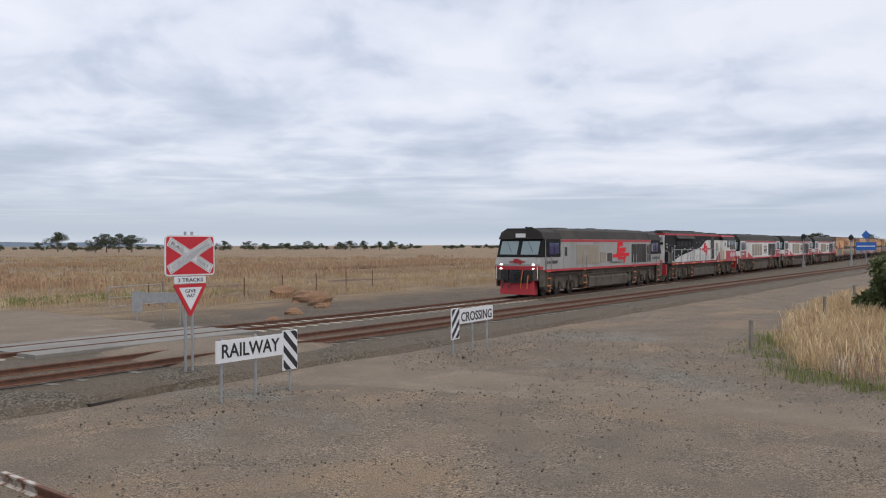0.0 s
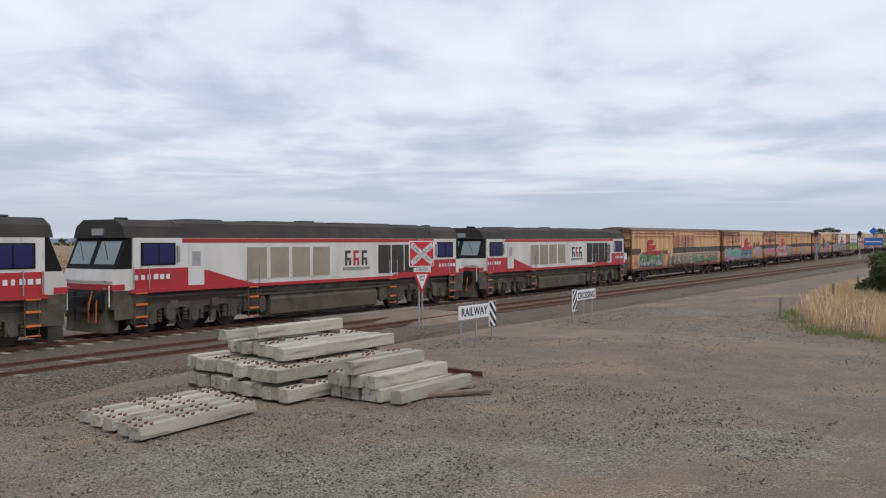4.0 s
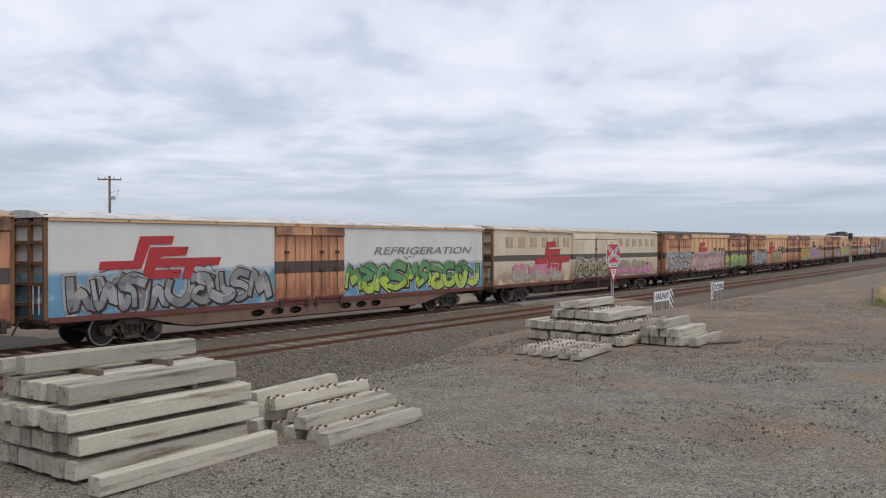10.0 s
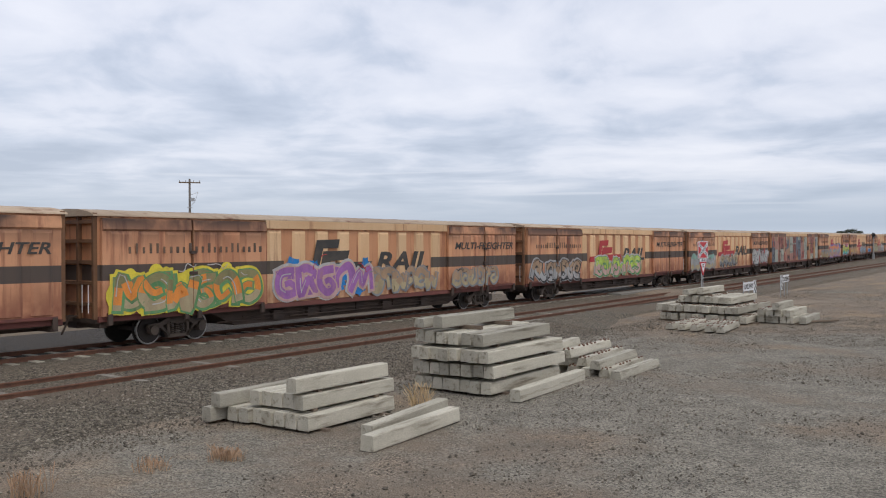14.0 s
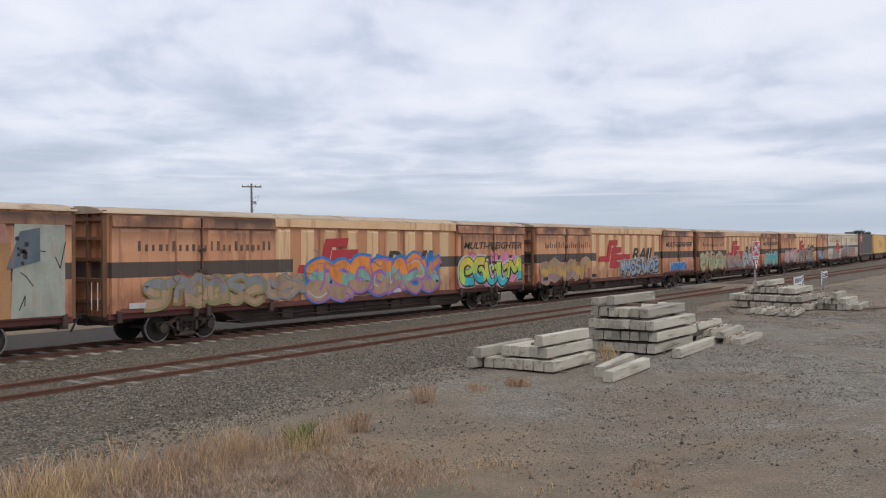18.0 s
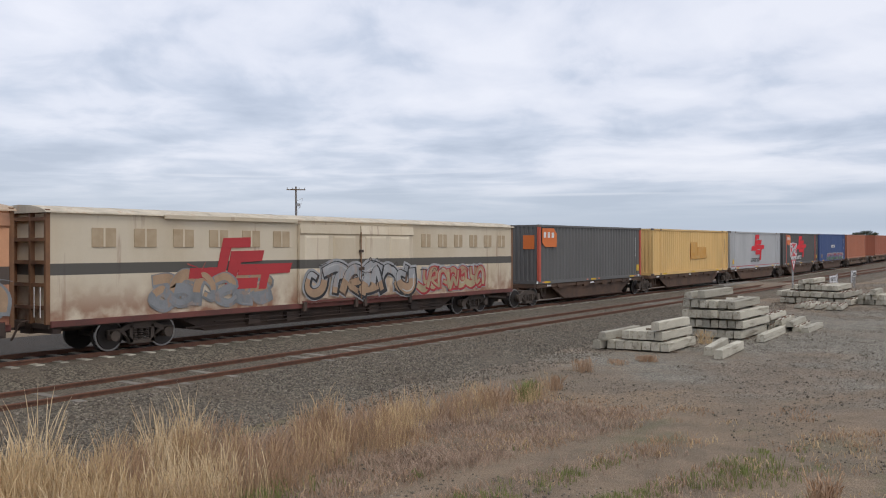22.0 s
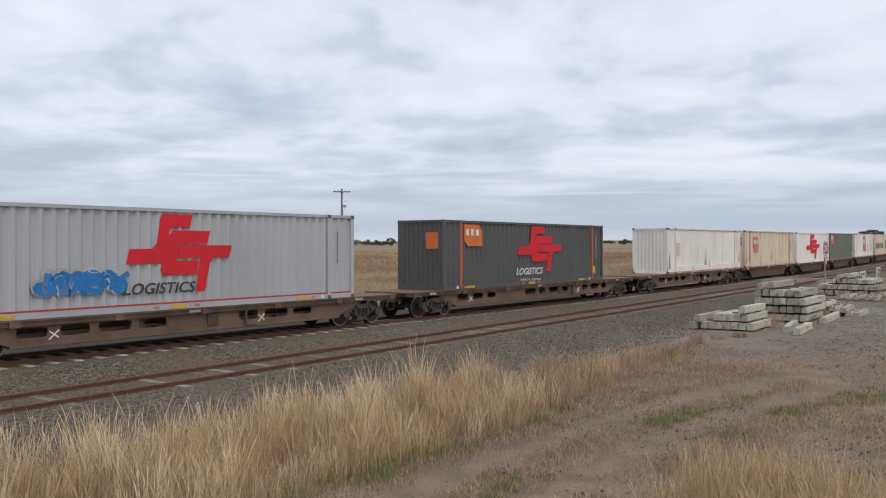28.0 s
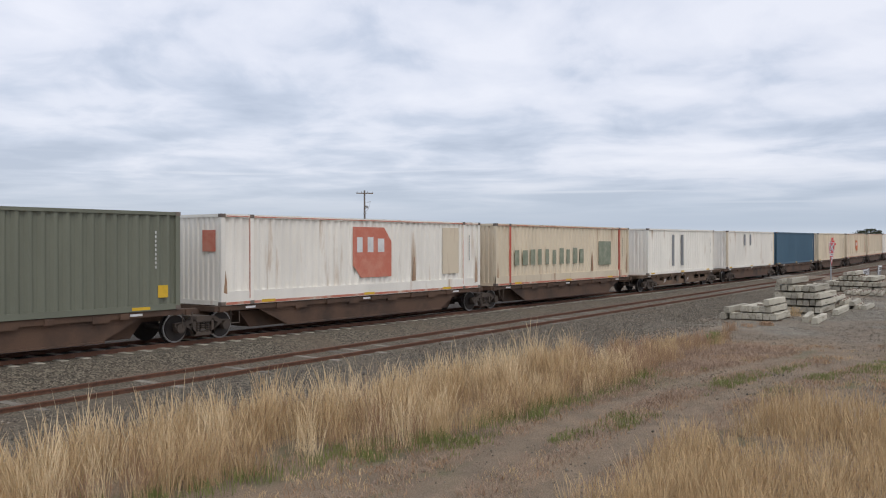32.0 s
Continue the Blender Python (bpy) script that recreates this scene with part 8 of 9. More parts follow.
    if livery == "grey":
        add_logo(root, 0.25, 1.5, 3.1, 1.85, -1.438, BRIGHT_RED, EMBLEM_TALL)
        add_text(root, "LOGISTICS", -0.2, 1.5, 2.1, 0.26, -1.44, LOGO_DARK, 0.0, 0.25)
        # the emblem on the nose
        e = Shape()
        for i, p in enumerate([[(0.5 - 1.0 * a, 1.7 + 0.62 * b) for a, b in bar] for bar in EMBLEM_TALL]):
            e.prism(p, -HL - 0.352 - 0.001 * i, -HL - 0.30)
        part("nose_emblem", e, LOGO_RED, root)
    else:
        for x, mat in ((1.0, LOGO_DARK), (1.55, LOGO_RED), (2.1, LOGO_DARK)):
            part("emblem_block", Shape().box(x, x + 0.12, -1.436, -1.42, 2.2, 2.95).box(x + 0.12, x + 0.36, -1.436, -1.42, 2.83, 2.95).box(x + 0.12, x + 0.36, -1.436, -1.42, 2.53, 2.64).box(x + 0.26, x + 0.38, -1.436, -1.42, 2.2, 2.53), mat, root)
        part("emblem_bar", Shape().box(0.85, 2.65, -1.436, -1.42, 1.86, 2.06), GREEN_LETTER, root)
    add_loco_gear(root)
    return root


LEVELS = {"cab": ([0, 0.5, 0.88, 1.06, 1.2, 2.45, 3.46, 4.1, 4.4], [0, 0.5, 1.15, 1.42, 1.54, 2.22, 3.24, 3.87, 4.08]),
          "hood": ([0, 0.5, 0.88, 1.08, 1.28, 2.32, 3.46, 3.58, 4.1, 4.4], [0, 0.5, 1.15, 1.36, 1.52, 2.55, 3.55, 3.67, 4.0, 4.2])}


def set_levels(root, kind):
    """Sets floor, waist, eaves and roof of a locomotive at their true heights."""
    for ob in root.children_recursive:
        if ob.type != "MESH" or ob.name.split(".")[0] in ("wheel", "coupler") or "levelled" in ob.data:
            continue
        m = ob.matrix_basis if ob.parent == root else ob.parent.matrix_basis @ ob.matrix_basis
        inv = m.inverted()
        for v in ob.data.vertices:
            p = m @ v.co
            p.z = float(np.interp(p.z, *LEVELS[kind]))
            v.co = inv @ p
        if ob.data.users > 1:
            ob.data["levelled"] = 1
    return root


def build_hood(label):
    """A hood unit: narrow long hood with side walkways, full-width cab at its rear end."""
    root = thing("diesel_locomotive", label, "locomotive", "locomotives of the train")
    add_couplers(root, HOOD)
    add_loco_gear(root)
    set_levels(root, "hood")
    deck, eaves = 1.50, 3.62
    part("deck", Shape().box(-HOOD, HOOD, -1.46, 1.46, deck - 0.08, deck), L_BLACK, root)
    part("sill", Shape().box(-9.6, HOOD, -1.475, 1.475, 1.34, deck - 0.02), L_RED, root)
    part("frame_beam", Shape().box(-HOOD, HOOD, -1.2, 1.2, 0.98, 1.34), FRAME, root)
    part("long_hood", Shape().box(-10.3, 5.9, -1.12, 1.12, deck, eaves), L_WHITE, root)
    part("roof", Shape().prism([(-1.14, eaves + 0.14), (1.14, eaves + 0.14), (0.9, 3.86), (-0.9, 3.86)], -10.3, 5.9), L_ROOF, root)
    part("roof_stripe", Shape().box(-10.32, 8.0, -1.15, 1.15, eaves, eaves + 0.14), L_RED, root)
    flank = [(-10.31, deck + 0.02), (-10.31, eaves), (5.9, eaves), (5.9, 3.27), (1.5, 3.27), (1.0, 3.2), (0.4, 2.97), (-0.2, 2.74), (-0.9, 2.60), (-3.2, 2.34), (-5.9, 2.03), (-9.0, deck + 0.02)]
    for side in (-1, 1):
        def at(d, y=1.12):
            return (-y - d, -y) if side < 0 else (y, y + d)
        part("black_flank", Shape().prism(flank, *at(0.008), "y"), L_BLACK, root)
        # visor over the radiator intake
        part("radiator_visor", Shape().prism([(side * 1.12, 3.36), (side * 1.38, 3.33), (side * 1.40, 3.38), (side * 1.155, 3.63), (side * 1.12, 3.63)][::side], -7.7, -2.86), L_ROOF, root)
        s = Shape()
        for x in (-7.45, -6.4, -5.3, -4.2, -3.1):
            s.box(x - 0.04, x + 0.04, *at(0.045), 2.76, 3.2)
        s.box(-7.49, -3.06, *at(0.045), 2.72, 2.79).box(-7.49, -3.06, *at(0.045), 3.16, 3.22)
        part("intake_frame", s, L_BLACK, root)
        for k in range(4):
            s = Shape()
            for q in range(16):
                x = -7.4 + k * 1.08 + q * 0.063
                s.box(x, x + 0.03, *at(0.03), 2.79, 3.16)
            part("radiator_grille", s, L_GRILLE, root)
        part("hood_grille", Shape().box(2.73, 3.77, *at(0.03), 1.62, 3.6), L_GRILLE, root)
        s = Shape()
        for q in range(24):
            s.box(2.76, 3.74, *at(0.05), 1.66 + q * 0.08, 1.70 + q * 0.08)
        part("grille_slats", s, L_GRILLE, root)
        # doors of the long hood, with their latches
        for x0, x1, z0, z1, mat in ((-10.0, -8.95, 2.3, 3.4, L_BLACK), (-8.85, -7.75, 1.62, 3.0, L_BLACK), (-2.7, -1.75, 2.62, 3.5, L_BLACK), (-1.65, -0.7, 2.66, 3.5, L_BLACK), (-0.6, 0.2, 3.05, 3.5, L_BLACK), (4.3, 5.3, 1.9, 3.18, L_WHITE), (3.85, 4.2, 1.62, 3.2, L_WHITE)):
            part("hood_door", Shape().box(x0, x1, *at(0.022), z0, z1), mat, root)
            part("door_latch", Shape().box(x1 - 0.12, x1 - 0.05, *at(0.04), (z0 + z1) / 2 - 0.06, (z0 + z1) / 2 + 0.06), GALV, root)
        part("door_panel", Shape().box(4.5, 5.1, *at(0.035), 2.35, 3.0), L_TAN, root)
        for i in range(8):
            x = -4.6 + i * 0.92
            part("hood_door", Shape().box(x, x + 0.86, *at(0.016), 1.58, 1.94 + 0.055 * i), L_WHITE, root)
            part("door_latch", Shape().box(x + 0.1, x + 0.16, *at(0.03), 1.72, 1.86), INK, root)
        for x, z in ((-9.9, 2.85), (-9.85, 2.62), (-7.9, 2.7), (-6.9, 1.95), (-6.0, 2.28), (-5.2, 2.45), (-3.7, 2.44)):
            part("notice_plate", Shape().box(x, x + 0.16, *at(0.026), z, z + 0.15), LOGO_WHITE, root)
        for x in (-0.75, 2.2):
            part("black_dash", Shape().box(x, x + 0.42, *at(0.012), 2.47, 2.58), L_BLACK, root)
        # walkway rails
        for i in range(9):
            x = -8.85 + i * 1.775
            part("rail_post", Shape().rod((x, side * 1.44, deck), (x, side * 1.44, 2.5), 0.026), GALV, root)
        part("handrail", Shape().rod((-9.2, side * 1.44, 2.5), (5.36, side * 1.44, 2.5), 0.024).rod((-9.2, side * 1.44, 2.5), (-9.5, side * 1.44, 2.25), 0.024).rod((-9.5, side * 1.44, 2.25), (-9.5, side * 1.44, 1.3), 0.024), GALV, root)
        part("lower_rail", Shape().rod((-8.85, side * 1.44, 1.98), (5.36, side * 1.44, 1.98), 0.014), GALV, root)
        part("end_rail", Shape().rod((-10.3, side * 1.44, deck), (-10.3, side * 1.44, 2.35), 0.026).rod((-10.3, side * 1.44, 2.35), (-10.7, side * 1.3, 2.45), 0.026), GALV, root)
        part("step_screen", Shape().box(-10.2, -9.45, side * 1.38 - 0.015, side * 1.38 + 0.015, deck, 2.28).box(-10.2, -9.45, side * 1.4 - 0.02, side * 1.4 + 0.02, 2.22, 2.28), L_GEAR, root)
        for x in (5.1, 6.0):
            part("cab_grab_rail", Shape().rod((x, side * 1.47, deck), (x, side * 1.47, 2.45), 0.024), YELLOW, root)
        for x in (-8.6, -3.9, 4.9, 9.6):
            part("sill_plate", Shape().box(x, x + 0.55, side * 1.48 - 0.004, side * 1.48 + 0.004, 1.36, 1.46), YELLOW, root)
        for x in (-6.9, -1.0, 3.6):
            part("sill_plate", Shape().box(x, x + 0.42, side * 1.48 - 0.004, side * 1.48 + 0.004, 1.37, 1.46), LOGO_WHITE, root)
    part("cab", Shape().prism([(-1.44, deck), (1.44, deck), (1.44, 3.27), (1.1, 3.84), (-1.1, 3.84), (-1.44, 3.27)], 5.9, HOOD - 0.3), L_WHITE, root)
    part("cab_roof", Shape().prism([(-1.46, 3.27), (1.46, 3.27), (1.12, 3.86), (-1.12, 3.86)], 5.88, HOOD - 0.2), L_BLACK, root)
    part("cab_stripe", Shape().prism([(-1.30, 3.58), (1.30, 3.58), (1.22, 3.72), (-1.22, 3.72)], 5.86, HOOD - 0.18), L_RED, root)
    for side in (-1, 1):
        def at(d, y=1.44):
            return (-y - d, -y) if side < 0 else (y, y + d)
        part("red_flank", Shape().prism([(4.5, deck + 0.01), (5.1, 1.86), (5.9, 2.26), (5.9, deck + 0.01)], *at(0.026, 1.12), "y"), L_RED, root)
        part("red_flank", Shape().prism([(5.9, deck + 0.01), (5.9, 2.26), (6.4, 2.3), (HOOD - 0.3, 2.28), (HOOD - 0.3, deck + 0.01)], *at(0.008), "y"), L_RED, root)
        part("cab_door", Shape().box(6.1, 6.75, *at(0.016), deck + 0.05, 3.2), L_WHITE, root)
        part("door_window", Shape().box(6.25, 6.6, *at(0.024), 2.72, 3.1), L_GLASS, root)
        part("window_frame", Shape().box(7.22, 8.06, *at(0.014), 2.6, 3.24), L_BLACK, root)
        part("cab_window", Shape().box(7.28, 8.0, *at(0.024), 2.65, 3.2), L_GLASS, root)
        part("window_frame", Shape().box(8.34, 10.25, *at(0.014), 2.42, 3.24), L_BLACK, root)
        for k in range(3):
            part("cab_window", Shape().box(8.41 + k * 0.6, 8.95 + k * 0.6, *at(0.024), 2.47, 3.19), L_GLASS, root)
    add_bars(root, 8.45, 1.74, 1.7, 0.42, 6, -1.456, LOGO_WHITE, 9)
    add_logo(root, -0.16, 2.0, 2.22, 1.02, -1.15, BRIGHT_RED, EMBLEM_TALL)
    # emblem and lamps on the hood's end
    e = Shape()
    for i, p in enumerate([[(0.85 - 1.5 * a, 1.95 + 0.8 * b) for a, b in bar] for bar in EMBLEM_TALL]):
        e.prism(p, -10.34 - 0.001 * i, -10.31)
    part("end_emblem", e, BRIGHT_RED, root)
    for y in (-0.75, 0.75):
        part("lamp_housing", Shape().box(-10.4, -10.3, y - 0.22, y + 0.22, 3.2, 3.5), GALV, root)
        part("lamp_glass", Shape().cyl((-10.41, y, 3.35), 0.09, 0.03, "x", 14), L_GLASS, root)
    part("number_board", Shape().box(-10.36, -10.3, -1.0, -0.55, 2.9, 3.08), INK, root)
    part("cab_front", Shape().prism([(HOOD - 0.3, deck), (HOOD + 0.2, deck), (HOOD + 0.2, 2.3), (HOOD - 0.3, 2.5)], -1.3, 1.3, "y"), L_RED, root)
    for x in (-HOOD, HOOD):
        part("pilot", Shape().box(x - 0.1, x + 0.1, -1.4, 1.4, 0.6, 1.42), L_RED, root)
        part("plough", Shape().prism([(-1.2, 0.16), (1.2, 0.16), (1.35, 0.6), (-1.35, 0.6)], x - 0.1, x + 0.1), L_GEAR, root)
        for y in (-0.9, -0.6, 0.6, 0.9):
            part("brake_hose", Shape().rod((x * 1.012, y, 1.1), (x * 1.03, y * 1.05, 0.75), 0.025).rod((x * 1.03, y * 1.05, 0.75), (x * 1.02, y * 0.9, 0.5), 0.025), INK, root)
    for x0, x1, z in ((-9.9, -8.3, 3.92), (-7.9, -6.2, 3.97), (-6.0, -2.0, 3.94), (-1.9, 1.6, 3.97), (3.9, 5.7, 3.94)):
        part("roof_hatch", Shape().prism([(-0.88, 3.85), (0.88, 3.85), (0.78, z), (-0.78, z)], x0, x1), L_ROOF, root)
    for x in (-7.5, -6.6, -4.8, -3.2):
        part("roof_fan", Shape().cyl((x, 0, 3.98), 0.55, 0.1, "z", 18), INK, root)
    part("exhaust", Shape().box(-0.5, 0.6, -0.35, 0.35, 3.95, 4.05), INK, root)
    return root


def build_locos():
    white = "white and red streamlined diesel locomotive with sooty roof"
    units = [build_csr("grey", "grey streamlined diesel locomotive with red nose and stripes"), build_hood("black, white and red hood diesel locomotive with side walkways"), build_csr("white", white)]
    for u in (units[0], units[2]):
        set_levels(u, "cab")
    for i, c in enumerate((52.75, 74.75, 97.05)):
        ride(units[i], c)
    for c in (119.3, 141.5):
        ride(copy_thing(units[2], pose(0, 0, 0)), c)


build_locos()

# ---- container wagons and containers ----
def corrugated(length, height, paint, posts, frame, ends=0.0, base=0.0, pitch=0.36):
    """Meshes of one corrugated box: side sheets, end, roof, frame and corner castings."""
    h = length / 2
    w = 1.22
    out = {}

    def sheet(x0, x1, y, side):
        s = Shape()
        n = max(4, round((x1 - x0) / pitch))
        p = (x1 - x0) / n
        prof = []
        for i in range(n):
            a = x0 + i * p
            prof += [(a, 0), (a + p * 0.24, 0), (a + p * 0.48, 0.062), (a + p * 0.76, 0.062)]
        prof.append((x1, 0))
        z0, z1 = 0.15 + base, height - 0.1
        for x, d in prof:
            s.v += [(x, y - side * d, z0), (x, y - side * d, z1)]
        s.f += [(2 * i, 2 * i + 2, 2 * i + 3, 2 * i + 1) for i in range(len(prof) - 1)]
        return s

    out["side_panel"] = sheet(-h + 0.1, h - 0.1, -w + 0.012, -1).mesh("side_panel", paint)
    out["far_panel"] = sheet(-h + 0.1, h - 0.1, w - 0.012, 1).mesh("side_panel", paint)
    s = Shape()
    k = 9
    for i in range(k):
        y0, p = -w + 0.08 + i * (2 * w - 0.16) / k, (2 * w - 0.16) / k
        for q, d in ((0, 0.06), (0.25, 0.06), (0.4, 0.015), (0.85, 0.015)) + (((1.0, 0.06),) if i == k - 1 else ()):
            s.v += [(d, y0 + p * q, 0.15), (d, y0 + p * q, height - 0.09)]
    s.f = [(2 * i, 2 * i + 2, 2 * i + 3, 2 * i + 1) for i in range(len(s.v) // 2 - 1)]
    out["end_panel"] = s.mesh("end_panel", paint)
    s = Shape().box(-h + 0.05, h - 0.05, -w + 0.03, w - 0.03, height - 0.06, height - 0.03)
    for i in range(int(length / 0.6)):
        x = -h + 0.4 + i * 0.6
        s.box(x, x + 0.28, -w + 0.15, w - 0.15, height - 0.03, height - 0.012)
    out["roof"] = s.mesh("roof", paint)
    s = Shape()
    for y in (-w, w):
        s.box(-h, h, y - 0.012 if y < 0 else y - 0.05, y + 0.05 if y < 0 else y + 0.012, 0.0, 0.17 + base)
        s.box(-h, h, y - 0.012 if y < 0 else y - 0.05, y + 0.05 if y < 0 else y + 0.012, height - 0.1, height)
    for x in (-h, h):
        s.box(x if x < 0 else x - 0.1, x + 0.1 if x < 0 else x, -w, w, 0.0, 0.16)
        s.box(x if x < 0 else x - 0.1, x + 0.1 if x < 0 else x, -w, w, height - 0.1, height)
    s.box(-h + 0.05, h - 0.05, -w + 0.05, w - 0.05, 0.06, 0.14)
    out["frame"] = s.mesh("frame", paint)
    xs = [-h, h - 0.16]
    inner = [-h + ends, h - ends - 0.16] if ends else []
    out["xs"], out["inner"] = xs, inner
    out["corner_post"] = Shape().box(0, 0.16, -0.016, 0.12, 0.1, height - 0.1).mesh("corner_post", paint if inner else posts)
    out["inner_post"] = Shape().box(0, 0.16, -0.016, 0.12, 0.1, height - 0.1).mesh("inner_post", posts)
    s = Shape()
    for x in xs + inner:
        for y in (-1, 1):
            for z in (-0.005, height - 0.112):
                s.box(x - 0.006, x + 0.172, y * w - 0.024 if y < 0 else y * w - 0.14, y * w + 0.14 if y < 0 else y * w + 0.024, z, z + 0.12)
    out["corner_casting"] = s.mesh("corner_casting", frame)
    return out


def box_paint(name, c, dirt=(0.16, 0.09, 0.05), at=0.66, vary=0.85):
    return surf(name, c, 0.6, 0.0, tuple(x * vary for x in c), 0.5, 0.5, 0.05, 40, 0.04, (1, 1, 0.4), 0.04, dirt, 1.1, at, (1.6, 1.6, 0.22))


P_GREY = box_paint("dark_grey_container_paint", (0.122, 0.120, 0.117), (0.16, 0.155, 0.15), 0.68)
P_DARK = box_paint("charcoal_container_paint", (0.098, 0.095, 0.092), (0.12, 0.115, 0.11), 0.68)
P_YELLOW = box_paint("cream_yellow_container_paint", (0.72, 0.475, 0.19), (0.34, 0.2, 0.1), 0.64)
P_SILVER = box_paint("pale_grey_container_paint", (0.45, 0.46, 0.47), (0.33, 0.28, 0.23), 0.66)
P_BLUE = box_paint("navy_blue_container_paint", (0.055, 0.095, 0.235), (0.06, 0.07, 0.12), 0.66)
P_ORANGE = box_paint("faded_orange_container_paint", (0.43, 0.155, 0.085), (0.32, 0.11, 0.06), 0.62)
P_RUSTRED = box_paint("brick_red_container_paint", (0.36, 0.115, 0.065), (0.25, 0.08, 0.05), 0.62)
P_WHITE = box_paint("white_container_paint", (0.86, 0.825, 0.75), (0.46, 0.33, 0.22), 0.60)
P_CREAM = box_paint("grubby_cream_container_paint", (0.70, 0.60, 0.45), (0.40, 0.25, 0.15), 0.57)
P_GREEN = box_paint("grey_green_container_paint", (0.175, 0.185, 0.138), (0.14, 0.12, 0.1), 0.68)
P_TEAL = box_paint("slate_blue_container_paint", (0.055, 0.12, 0.18), (0.06, 0.09, 0.12), 0.68)
P_REDPOST = box_paint("orange_red_post_paint", (0.52, 0.10, 0.06), (0.3, 0.1, 0.06), 0.66)
FADED_RED = surf("sun_faded_red_patch", (0.56, 0.17, 0.11), 0.7, 0, (0.62, 0.28, 0.20), 2, 0.5, 0.1)
FADED_ORANGE = surf("faded_orange_emblem", (0.60, 0.30, 0.06), 0.7, 0, (0.6, 0.36, 0.12), 2, 0.5, 0.1)
RAILRED = surf("worn_red_rail_paint", (0.52, 0.17, 0.11), 0.75, 0, (0.60, 0.40, 0.30), 1.1, 0.5, 0.1, 40, 0, (1, 1, 1), 0.1, (0.70, 0.62, 0.52), 2.2, 0.55)
RUSTRUN = surf("brown_rust_run", (0.33, 0.20, 0.12), 0.85, 0, (0.50, 0.38, 0.27), 2.5, 0.5, 0.2, 30, 0, (2, 2, 0.4))
CASTING = surf("worn_casting_steel", (0.13, 0.10, 0.085), 0.8, 0, (0.2, 0.17, 0.14), 3, 0.5, 0.1)
DECK = surf("rust_brown_wagon_deck", (0.165, 0.105, 0.066), 0.85, 0, (0.085, 0.055, 0.038), 1.0, 0.5, 0.14, 40, 0.1, spread=0.1)
PACK_FRAME = surf("dark_brown_platform_steel", (0.115, 0.066, 0.042), 0.85, 0, (0.055, 0.036, 0.027), 1.0, 0.5, 0.14, 40, 0.1, spread=0.1)
FLOOR_Z = 1.08


def wagon_shape(half, deck):
    """A container wagon: deep side sills pierced by square holes of uneven width, cross arms, centre sill, draw gear."""
    s = Shape()
    low = 0.40 if deck else 0.30
    pick = random.Random(int(half * 10))
    shut = {pick.randrange(2, 9), 4, pick.randrange(5, 12)}
    for y in (-1.08, 1.08):
        s.prism([(-half, 0.9), (half, 0.9), (half, 1.06), (-half, 1.06)], y - 0.11, y + 0.11, "y")
        n = max(4, int((2 * half - 6.4) / 1.15))
        w = (2 * half - 6.4) / n
        for i in range(n):
            x0 = -half + 3.2 + i * w
            c, x1 = x0 + w / 2, x0 + w
            if not deck or i in shut:
                s.prism([(x0, low), (x1, low), (x1, 0.9), (x0, 0.9)], y - 0.02, y + 0.02, "y")
                continue
            wide, tall = w * pick.uniform(0.24, 0.44), pick.uniform(0.11, 0.15)
            turn = [math.pi * k / 6 for k in range(12)]
            oval = [(c + wide * math.copysign(abs(math.cos(a)) ** 0.35, math.cos(a)), 0.72 + tall * math.copysign(abs(math.sin(a)) ** 0.35, math.sin(a))) for a in turn]
            rim = [(x1, 0.7), (x1, 0.8), (x1, 0.9), (c, 0.9), (x0, 0.9), (x0, 0.8), (x0, 0.7), (x0, 0.6), (x0, low), (c, low), (x1, low), (x1, 0.6)]
            for k in range(12):
                s.prism([oval[k], rim[k], rim[(k + 1) % 12], oval[(k + 1) % 12]], y - 0.02, y + 0.02, "y")
        s.prism([(-half + 1.9, 0.9), (-half + 3.2, low), (-half + 3.2, 0.9)], y - 0.02, y + 0.02, "y")
        s.prism([(half - 1.9, 0.9), (half - 3.2, 0.9), (half - 3.2, low)], y - 0.02, y + 0.02, "y")
        s.box(-half + 3.2, half - 3.2, y - 0.09, y + 0.09, low - 0.05, low)
    for i in range(7):
        x = -half + 0.3 + i * (2 * half - 0.6) / 6
        s.box(x - 0.14, x + 0.14, -1.24, 1.24, 0.88, 1.05)
    s.box(-half, half, -0.22, 0.22, 0.66, 0.94)
    s.prism([(-half + 3.0, 0.66), (-half + 3.6, 0.28), (half - 3.6, 0.28), (half - 3.0, 0.66)], -0.7, 0.7, "y")
    if not deck:
        # solid body added to fill the dark shade under the platform
        s.prism([(-half + 1.5, 0.8), (-half + 2.0, 0.24), (half - 2.0, 0.24), (half - 1.5, 0.8)], -0.6, 0.6, "y")
        for x in (-4.2, -1.4, 0.9, 3.6):
            s.box(x, x + 0.55, -1.2, -1.08, 0.82, 1.02)
    if deck:
        s.box(-half, half, -1.25, 1.25, 1.03, 1.07)
    return s


WAGONS = {}


